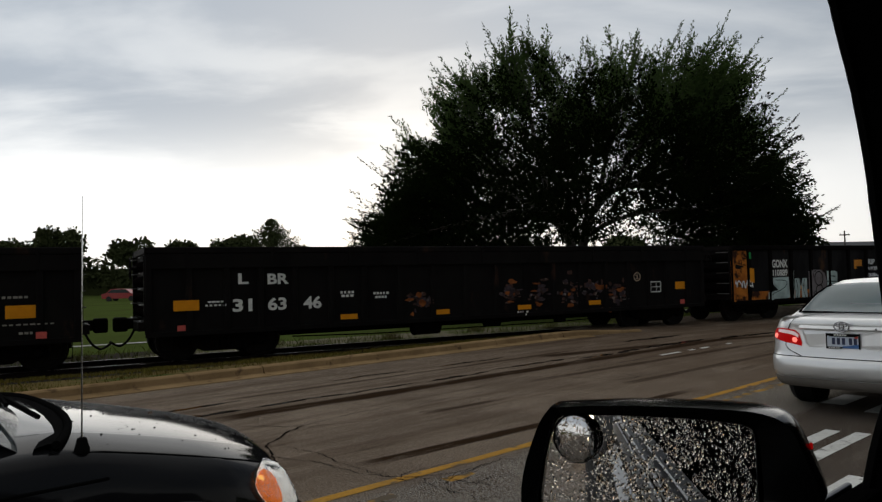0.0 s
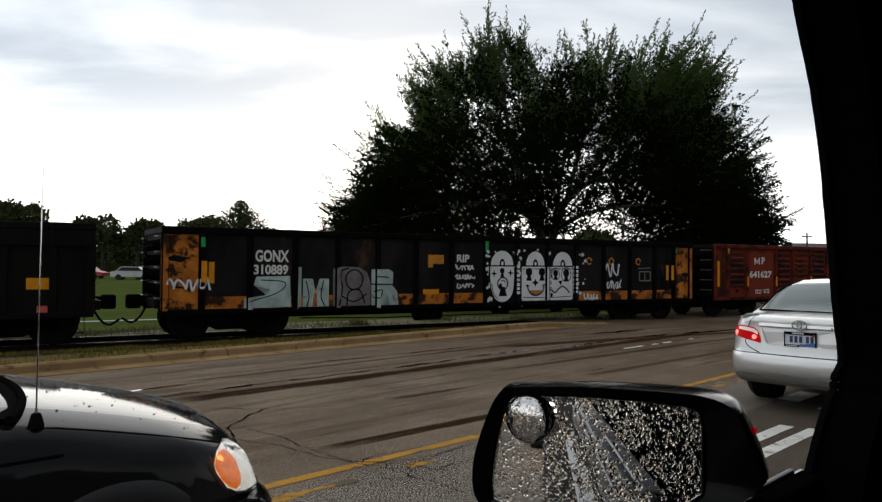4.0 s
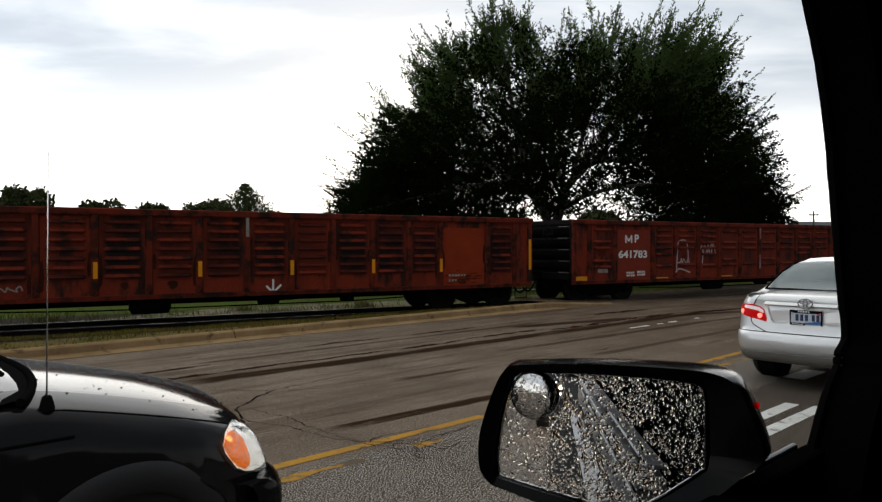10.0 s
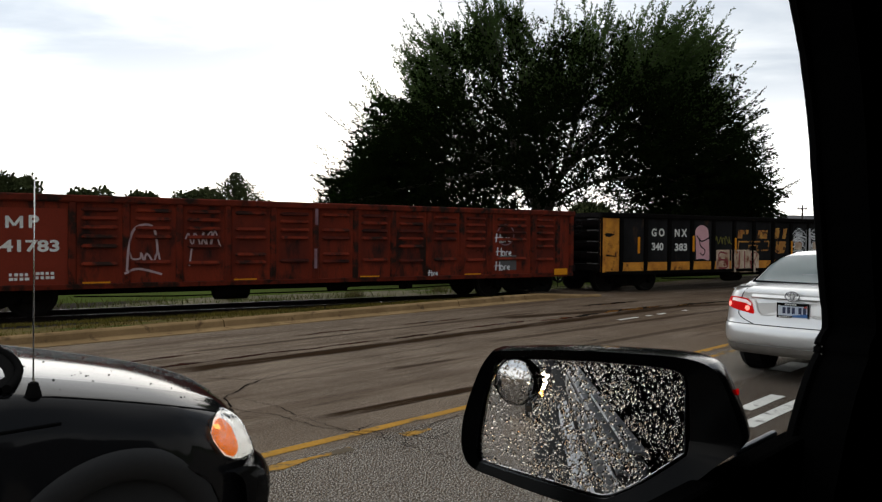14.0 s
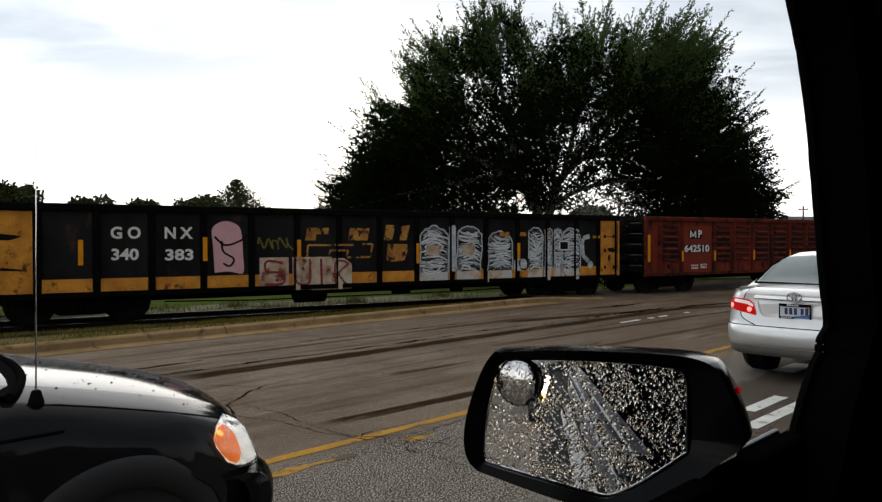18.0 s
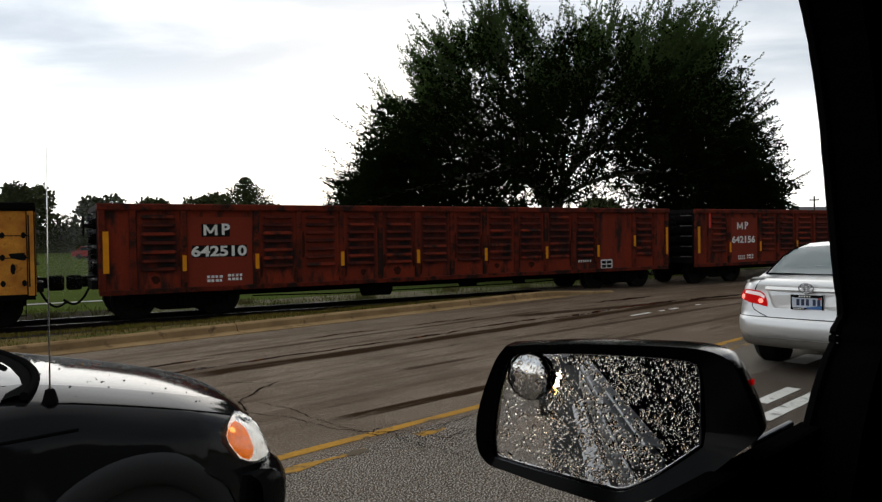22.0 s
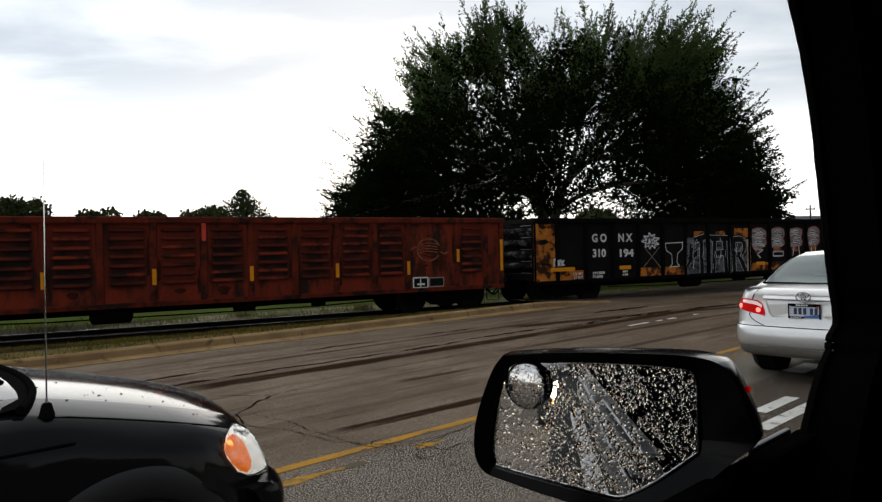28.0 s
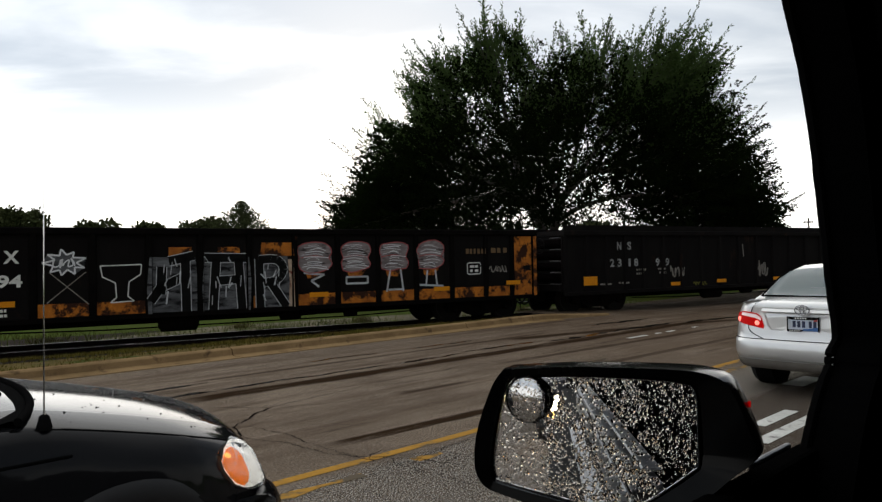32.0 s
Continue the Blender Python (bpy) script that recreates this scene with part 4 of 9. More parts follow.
def end_parts(car, paint, sign, scuffed=False):
    """End wall with pressed ribs, ladder, steps, coupler and hose."""
    x = sign * HALF

    def wall(bm):
        box(bm, -0.03, 0.03, -1.40, 1.40, 0.95, Z1 - 0.02)
        box(bm, -0.02, 0.10, -1.45, 1.45, Z1 - 0.14, Z1)
        box(bm, 0.0, 0.25, -1.40, 1.40, 0.78, 0.98)
        for yy in (-1.40, 1.34):
            box(bm, 0.02, 0.13, yy, yy + 0.06, 0.98, Z1 - 0.14)
    turn = pose(0, 0, 0, 0, 0, 0 if sign > 0 else 180)
    end = part("end_wall", shared(("end_wall", paint.name), wall, paint), paint, car, at=Matrix.Translation((x - sign * 0.12, 0, 0)) @ turn)

    def end_rib(bm):
        rows = []
        for yy, k in ((-1.31, 0.2), (-1.25, 1.0), (-0.4, 1.0), (0.4, 1.0), (1.25, 1.0), (1.31, 0.2)):
            rows.append([(0.028 + 0.105 * k * h, yy, v * (0.6 + 0.4 * k)) for h, v in ((0, -0.135), (0.65, -0.10), (1, -0.03), (1, 0.03), (0.65, 0.10), (0, 0.135))])
        grid(bm, rows)
    ribm = WORNEND if scuffed else DARKRIB
    for i in range(4):
        part("end_rib", shared(("end_rib", ribm.name), end_rib, ribm, True), ribm, end, at=(0, 0, 1.17 + i * 0.36))

    def grab_iron(bm):
        tube(bm, [(0.03, -0.21, 0.0), (0.15, -0.21, 0.0), (0.15, 0.21, 0.0), (0.03, 0.21, 0.0)], 0.013, 6)
    for yy in (-1.08, 1.08):
        for k in range(5):
            part("grab_iron", shared(("grab_iron",), grab_iron, RUNG), RUNG, end, at=(0.03, yy, 1.0 + k * 0.36))

    def coupler(bm):
        bevelled(bm, -0.1, 0.30, -0.13, 0.13, 0.78, 1.02, 0.03, 1)
        bevelled(bm, 0.24, 0.56, -0.2, 0.16, 0.72, 1.06, 0.05, 2)
    part("coupler", shared(("coupler",), coupler, GRIME), GRIME, car, "rusty knuckle coupler", at=Matrix.Translation((x, 0, 0)) @ turn)

    def hose(bm):
        tube(bm, smooth_line([(0.05, -0.3, 0.78), (0.2, -0.3, 0.5), (0.4, -0.28, 0.36), (0.62, -0.24, 0.48)], 5), 0.028, 7)
    part("air_hose", shared(("air_hose",), hose, SPRAYBLACK, True), SPRAYBLACK, car, at=Matrix.Translation((x, 0, 0)) @ turn)

    def step_iron(bm):
        tube(bm, [(-0.22, -1.43, 0.7), (-0.22, -1.43, 0.30), (0.2, -1.43, 0.30), (0.2, -1.43, 0.7)], 0.016, 6)
    part("stirrup_step", shared(("stirrup_step",), step_iron, GRIME), GRIME, car, at=(x - sign * 0.4, 0, 0))


def brake_wheel(car):
    def wheel(bm):
        ring = [(0.0, 0.24 * math.cos(a * math.pi / 12), 0.24 * math.sin(a * math.pi / 12)) for a in range(25)]
        tube(bm, ring, 0.014, 6, False)
        for a in range(0, 24, 4):
            tube(bm, [(0, 0, 0), ring[a]], 0.010, 5)
        disc(bm, (0.14, 0, 0), (-1, 0, 0), [(0, 0.05), (0.14, 0.04)], 8)
    part("brake_wheel", shared(("brake_wheel",), wheel, ENDDARK), ENDDARK, car, at=(-HALF - 0.22, -0.55, 2.2))


def gondola(label, posts, side_mat, post_mat, end_mat, ribs=(), chord_mat=None, top=Z1, dirt=0.6, wide_top=False, ribbed_mat=None):
    car = thing("gondola_car", label, "gondola car", group="cars of the freight train")
    rng = random.Random(len(label))
    chord_mat = chord_mat or post_mat
    for sgn in (-1, 1):
        face = pose(0, 0, 0, 0, 0, 0 if sgn < 0 else 180)
        for a, b in zip(posts, posts[1:]):
            w = round(b - a, 2)
            if sgn > 0:
                continue
            rb = ribs(a) if callable(ribs) else ribs
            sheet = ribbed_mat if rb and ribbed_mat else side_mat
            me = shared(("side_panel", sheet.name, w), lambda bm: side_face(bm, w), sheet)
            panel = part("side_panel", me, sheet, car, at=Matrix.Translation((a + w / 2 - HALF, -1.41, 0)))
            for z in rb:
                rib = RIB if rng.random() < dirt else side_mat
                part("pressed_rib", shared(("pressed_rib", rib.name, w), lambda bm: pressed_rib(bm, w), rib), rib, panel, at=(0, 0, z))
        if sgn > 0:
            part("side_sheet", shared(("side_sheet", side_mat.name), lambda bm: box(bm, -HALF, HALF, 1.40, 1.43, Z0 + 0.02, Z1 - 0.14), side_mat), side_mat, car)

        def post(bm):
            rows = [[(-0.085 * k, -0.075 * k2, z) for k, k2 in ((1, 0), (0.62, 1), (-0.62, 1), (-1, 0))] for z in (Z0 + 0.03, Z0 + 0.3, Z1 - 0.15)]
            rows[0] = [(x, y * 0.55, z) for x, y, z in rows[0]]
            grid(bm, rows)
        for p in posts:
            part("side_post", shared(("side_post", post_mat.name), post, post_mat), post_mat, car, at=Matrix.Translation((p - HALF, sgn * 1.42, 0)) @ face)

        def chord(bm):
            prism(bm, [(-1.40, Z1 - 0.16), (-1.49, Z1 - 0.16), (-1.51, Z1 - 0.13), (-1.51, Z1 - 0.02), (-1.49, Z1), (-1.40, Z1)], lambda u, v, d: (d, u, v), -HALF, HALF)
        part("top_chord", shared(("top_chord", chord_mat.name), chord, chord_mat), chord_mat, car, at=face)

        def sill(bm):
            prism(bm, [(-1.38, Z0 - 0.04), (-1.46, Z0 - 0.04), (-1.47, Z0 + 0.06), (-1.425, Z0 + 0.075), (-1.38, Z0 + 0.075)], lambda u, v, d: (d, u, v), -HALF + 0.02, HALF - 0.02)
        part("side_sill", shared(("side_sill", post_mat.name), sill, post_mat), post_mat, car, at=face)
    if top > Z1:
        part("top_extension", shared(("top_extension", chord_mat.name, top), lambda bm: (box(bm, -HALF, HALF, -1.47, -1.43, Z1 - 0.01, top), box(bm, -HALF, HALF, 1.43, 1.47, Z1 - 0.01, top)), chord_mat), chord_mat, car)
    if wide_top:
        # deep flat belt over the upper side
        part("belt_plate", shared(("belt_plate", chord_mat.name), lambda bm: box(bm, -HALF + 0.03, HALF - 0.03, -1.515, -1.40, 2.17, Z1 - 0.165), chord_mat), chord_mat, car)
        for i in range(9):
            part("belt_gusset", shared(("belt_gusset", chord_mat.name), lambda bm: bevelled(bm, -0.03, 0.03, -1.535, -1.50, 2.19, Z1 - 0.03, 0.008, 1), chord_mat), chord_mat, car, at=(-HALF + 0.9 + i * 1.97, 0, 0))
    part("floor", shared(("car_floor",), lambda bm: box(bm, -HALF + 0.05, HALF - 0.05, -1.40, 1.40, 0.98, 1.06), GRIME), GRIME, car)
    for sgn in (-1, 1):
        end_parts(car, end_mat, sgn, posts is GON_POSTS and side_mat is BLACKCAR)
    brake_wheel(car)
    under_parts(car, rng)
    sets = []
    for sgn in (-1, 1):
        sets += bogie_parts(car, sgn * (HALF - 1.75), sgn)
    car_posts[car.name] = posts
    wheels[car.name] = sets
    return car


car_posts, wheels = {}, {}


# ---- painted marks that lie on the panels and over the posts ----
def clip_slab(poly, x0, x1):
    for lim, keep in ((x0, 1), (x1, -1)):
        out = []
        for i, p in enumerate(poly):
            q = poly[(i + 1) % len(poly)]
            a, b = (p[0] - lim) * keep, (q[0] - lim) * keep
            if a >= 0:
                out.append(p)
            if (a > 0 > b) or (a < 0 < b):
                t = a / (a - b)
                out.append((lim, p[1] + (q[1] - p[1]) * t))
        poly = out
        if len(poly) < 3:
            return []
    return poly


def decal(car, name, polys, material, layer=1, label=""):
    """Paint on the side: polygons in metres from the car's end and above the rail."""
    if name in ONE_BY_ONE and len(polys) > 1:
        return [decal(car, name, [p], material, layer, label) for p in polys]
    posts = car_posts[car.name]
    bm = B()
    cuts = [-1.0]
    for p in posts:
        cuts += [p - 0.058, p + 0.058]
    cuts.append(99.0)
    lift = 0.0035 * layer
    for poly in polys:
        for i, (a, b) in enumerate(zip(cuts, cuts[1:])):
            y = -1.4952 if i % 2 else -1.4225
            c = clip_slab(poly, a, b)
            if len(c) >= 3:
                try:
                    bm.faces.new([bm.verts.new((x - HALF, y - lift, z)) for x, z in c])
                except ValueError:
                    pass
    bmesh.ops.triangulate(bm, faces=bm.faces[:])
    me = bpy.data.meshes.new(name)
    bm.to_mesh(me)
    bm.free()
    me.materials.append(material)
    ob = part(name, me, material, car, label)
    return tagged(ob, kind="stuff") if name in FINE_MARKS else ob


ONE_BY_ONE = ("tag_letter", "old_letter", "number_ground", "block_painting", "block_ground", "green_mark", "chalk_mark")
FINE_MARKS = ("tag_hatching", "stencil", "dots", "soot_patch", "rust_stain", "block_detail", "faded_mural", "grime_run", "faded_tag", "scribble", "tag_outline", "tag")


def rect(x0, x1, z0, z1):
    return [(x0, z0), (x1, z0), (x1, z1), (x0, z1)]


def oval(cx, cz, rx, rz, n=20, a0=0, a1=360):
    return [(cx + rx * math.cos(rad(a0 + (a1 - a0) * k / n)), cz + rz * math.sin(rad(a0 + (a1 - a0) * k / n))) for k in range(n if a1 - a0 == 360 else n + 1)]


def rounded(x0, x1, z0, z1, r):
    out = []
    for cx, cz, a in ((x1 - r, z1 - r, 0), (x0 + r, z1 - r, 90), (x0 + r, z0 + r, 180), (x1 - r, z0 + r, 270)):
        out += [(cx + r * math.cos(rad(a + 15 * k)), cz + r * math.sin(rad(a + 15 * k))) for k in range(7)]
    return out


def stroke(pts, w, n=5, smooth=True):
    """Quads and round joints along a line."""
    line = smooth_line(pts, n) if smooth and len(pts) > 2 else pts
    out = []
    for p, q in zip(line, line[1:]):
        dx, dz = q[0] - p[0], q[1] - p[1]
        l = math.hypot(dx, dz) or 1
        nx, nz = -dz / l * w / 2, dx / l * w / 2
        out.append([(p[0] + nx, p[1] + nz), (q[0] + nx, q[1] + nz), (q[0] - nx, q[1] - nz), (p[0] - nx, p[1] - nz)])
    return out


def scrawl(rng, x0, x1, z0, z1, w, loops=3):
    """An unreadable tag: a looping line."""
    pts, n = [], loops * 4
    for i in range(n + 1):
        f = i / n
        pts.append((x0 + (x1 - x0) * f + rng.uniform(-0.06, 0.06), (z0 + z1) / 2 + (z1 - z0) / 2 * math.sin(i * 1.9) * rng.uniform(0.5, 1.0)))
    return stroke(pts, w, 4)


def bars(x0, x1, z, h, n, rng):
    """Small unreadable stencils as short bars."""
    out, x = [], x0
    w = (x1 - x0) / n
    for i in range(n):
        out.append(rect(x + w * 0.1, x + w * rng.uniform(0.6, 0.95), z, z + h))
        x += w
    return out


def letter(car, words, u, z, h, width, material=None, y=-1.4275):
    lettering("lettering", words, h, material or LETTERS, car, u - HALF, y, z, width)


def strips(car, spots, w, h, material=None):
    """Reflective strips; those set upright hang on the posts."""
    posts = car_posts[car.name]
    for u, z in spots:
        near = min(abs(u - p) for p in posts)
        y = -1.497 if near < 0.12 + w * 0.2 else -1.424
        bm = B()
        box(bm, -w / 2, w / 2, -0.004, 0, -h / 2, h / 2)
        part("reflector_strip", bm, material or REFLECT, car, at=(u - HALF, y, z))


def mp_ribs(full):
    def f(a):
        if abs(a - 1.80) < 0.01 or (full and abs(a - 14.33) < 0.01) or a < 0.5 or a > 16.5:
            return ()
        if full:
            return (1.17, 1.36, 1.56, 1.77, 1.97, 2.17, 2.36)
        return ((1.17, 1.56, 1.77, 1.97, 2.17, 2.36), (1.20, 1.77, 1.97, 2.17, 2.36), (1.17, 1.36, 1.77, 1.97, 2.36))[int(a * 7) % 3]
    return f


def red_car(number, full, label, tall_strips):
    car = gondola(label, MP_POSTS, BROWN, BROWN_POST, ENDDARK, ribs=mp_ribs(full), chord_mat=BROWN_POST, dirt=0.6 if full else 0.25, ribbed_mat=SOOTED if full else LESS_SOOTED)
    decal(car, "label_patch", [rounded(1.92, 3.38, 0.70, 2.36, 0.05)], LABELRED, 1)
    letter(car, "P", 2.75, 2.06, 0.25, 0.19, y=-1.4345)
    decal(car, "lettering", stroke([(2.28, 1.935), (2.28, 2.185)], 0.062, smooth=False) + stroke([(2.535, 1.935), (2.535, 2.185)], 0.062, smooth=False) + stroke([(2.28, 2.17), (2.407, 1.99)], 0.055, smooth=False) + stroke([(2.407, 1.99), (2.535, 2.17)], 0.055, smooth=False), LETTERS, 2.4)
    letter(car, number, 2.60, 1.55, 0.23, 1.28, y=-1.4345)
    rng = random.Random(int(number))
    decal(car, "stencil", bars(2.3, 2.68, 0.93, 0.06, 4, rng) + bars(2.3, 2.68, 0.84, 0.06, 4, rng) + bars(2.78, 3.15, 0.95, 0.06, 4, rng) + bars(2.78, 3.15, 0.86, 0.06, 4, rng), LETTERS, 2)
    if tall_strips:
        strips(car, [(0.16, 1.58)], 0.12, 0.92)
        strips(car, [(p, 1.30) for p in (1.80, 3.48, 5.68, 7.88, 10.08, 12.28, 14.33)] + ([] if number == "641627" else [(15.90, 1.60)]), 0.09, 0.36)
        strips(car, [(17.38, 1.58)], 0.09, 0.9)
    else:
        strips(car, [(0.41, 0.78), (16.95, 0.78)], 0.52, 0.19)
        strips(car, [(3.95, 0.72), (7.2, 0.72), (10.5, 0.72), (13.75, 0.72)], 0.55, 0.12)
    return car


def soot(car, spots, seed):
    rng = random.Random(seed)
    m = mat("flaked_black_scale", (0.040, 0.014, 0.009), 0.85, second=(0.10, 0.020, 0.010), amount=1.0, scale=3.5, fine=25, spec=0.02)
    for u, z, w, h in spots:
        flakes = []
        for _ in range(16):
            cu, cz = u + rng.gauss(0, w * 0.45), z + rng.gauss(0, h * 0.45)
            rx, rz = w * rng.uniform(0.12, 0.45), h * rng.uniform(0.04, 0.14)
            flakes.append([(cu + rx * math.cos(rad(a)) * rng.uniform(0.7, 1.2), cz + rz * math.sin(rad(a)) * rng.uniform(0.6, 1.3)) for a in range(0, 360, 30)])
        decal(car, "soot_patch", flakes, m, 0.8)


def drips(car, seed, lip=0.6):
    """Dark runs below the lowest rib, narrowing downwards, and grime beside the posts."""
    rng = random.Random(seed)
    m = mat("oily_run", (0.030, 0.012, 0.009), 0.8, second=(0.07, 0.018, 0.011), amount=0.9, scale=5, fine=30, spec=0.0)
    mids = [(a + b) / 2 for a, b in zip(MP_POSTS[1:-2], MP_POSTS[2:-1]) if b - a < 1.3]
    for u in mids:
        if rng.random() < lip * 0.45:
            w, z1, z0 = rng.uniform(0.09, 0.16), rng.uniform(1.0, 1.05), rng.uniform(0.80, 0.9)
            u += rng.gauss(0, 0.06)
            run = [(u + w * math.cos(rad(q)) * rng.uniform(0.75, 1.15) * (1.0 if math.sin(rad(q)) > 0 else 0.75), (z0 + z1) / 2 + (z1 - z0) / 2 * math.sin(rad(q)) * rng.uniform(0.85, 1.15)) for q in range(0, 360, 24)]
            decal(car, "grime_run", [run], m, 0.8)
    for p in MP_POSTS[2:-2]:
        for side in (-1, 1):
            if rng.random() < 0.55:
                x, h = p + side * 0.11, rng.uniform(0.3, 0.9)
                z = rng.uniform(0.72, 1.5)
                decal(car, "grime_run", [[(x - 0.03, z), (x + 0.035, z + 0.05), (x + 0.05, z + h * 0.5), (x + 0.02, z + h), (x - 0.02, z + h * 0.9), (x - 0.05, z + h * 0.4)]], m, 0.75)


def hatched(car, x0, x1, top, seed, patch):
    """A sprayed letter: pale contour, curved hatching, and a pale solid foot."""
    rng = random.Random(seed)
    w = x1 - x0
    r = min(0.36, w * 0.5)
    arch = [(x0, 0.98), (x0 + 0.02, top - r)] + [(x0 + w / 2 - w / 2 * math.cos(rad(a)), top - r + r * math.sin(rad(a))) for a in (30, 60, 90, 120, 150)] + [(x1, top - r), (x1 - 0.01, 0.98)]
    decal(car, "tag_ground", [[(p[0], p[1]) for p in arch]], SMEARGREY, 1.4)
    wob = [(x + rng.gauss(0, 0.015), z + rng.gauss(0, 0.015)) for x, z in smooth_line(arch, 3)]
    decal(car, "tag_outline", stroke(wob, 0.04 if w > 0.4 else 0.028, 2), SPRAYGREY, 2.4)
    for mt, n, lo, hi, lay in ((SPRAYBLACK, 12, 0.03, 0.07, 1.6), (SPRAYGREY, 20, 0.025, 0.065, 1.8), (SPRAYWHITE, 16, 0.008, 0.03, 2.1)):
        lines = []
        for k in range(n):
            z = 1.0 + (top - 1.15) * (k + rng.uniform(-0.3, 0.3)) / (n - 1)
            mid = 0.10 * math.sin((z - 1.0) * 3.2 + seed)
            a, b = rng.uniform(-0.02, 0.3), rng.uniform(0.7, 1.03)
            if w > 0.4 and rng.random() < 0.3:
                a, b = (a, 0.55) if rng.random() < 0.5 else (0.4, b)
            lines += stroke([(x0 + w * a, z + rng.gauss(0, 0.03)), (x0 + w * (a * 0.7 + b * 0.3), z + mid * 0.8 + rng.gauss(0, 0.02)), (x0 + w * (a * 0.3 + b * 0.7), z + mid + rng.gauss(0, 0.02)), (x0 + w * b, z + rng.gauss(0, 0.03))], rng.uniform(lo, hi), 4)
        decal(car, "tag_hatching", lines, mt, lay)
    decal(car, "tag_foot", [rect(x0 - 0.02, x1 - 0.02, 0.64, 0.97)], PALEFOOT, 1.8)
    if patch:
        decal(car, "tag_patch", [[(x0 + w * 0.2, 1.46), (x0 + w * 0.6, 1.42), (x1 - w * 0.3, 1.5), (x1 - w * 0.25, 1.7), (x0 + w * 0.5, 1.76), (x0 + w * 0.22, 1.73)]], CREAM, 2.8)


def gon_car(label, marks, number, split, seed):
    car = gondola(label, GON_POSTS, BLACKCAR if seed == 9 else GONBLACK, GONPOST, ENDDARK)
    P = GON_POSTS
    paint = GONYELLOW if seed == 6 else GONRUST
    # yellow end panels and the yellow band along the foot
    decal(car, "yellow_end", [rounded(0.0, 0.82, 0.72, 2.48, 0.03)], paint, 1)
    decal(car, "yellow_end", [rounded(16.66, 17.5, 0.72, 2.48, 0.03)], paint, 1)
    for a, b in zip(P[1:], P[2:-1]):
        if seed == 9 and 1.0 < a < 4.0:
            continue
        decal(car, "yellow_band", [rect(a + 0.07, b - 0.07, 0.70, 1.03)], paint, 0.7)
    rng = random.Random(seed)
    decal(car, "rust_stain", [[(0.3 + 0.25 * math.cos(k) + 0.1 * rng.random(), 1.9 + 0.08 * math.sin(k) + 0.05 * rng.random()) for k in range(6)],
                              [(0.25, 1.3), (0.6, 1.26), (0.62, 1.22), (0.22, 1.24)], [(17.0, 1.6), (17.3, 1.62), (17.28, 1.45), (17.05, 1.5)]], SPRAYBLACK, 1.6)
    if split:
        for (w, u, wd) in ((marks[:2], 2.62, 0.62), (marks[2:], 3.73, 0.62)):
            letter(car, " ".join(w), u, 2.02, 0.25, wd)
        letter(car, number[:3], 2.60, 1.54, 0.24, 0.56)
        letter(car, number[3:], 3.76, 1.52, 0.24, 0.62)
    else:
        letter(car, marks, 2.56, 1.99, 0.27, 0.84)
        letter(car, number, 2.54, 1.66, 0.22, 0.86)
    return car


def black_car(label, top=Z1, wide=True):
    return gondola(label, BLK_POSTS, BLACKCAR, BLACKCAR, ENDDARK, chord_mat=BLACKCAR, top=top, wide_top=wide)


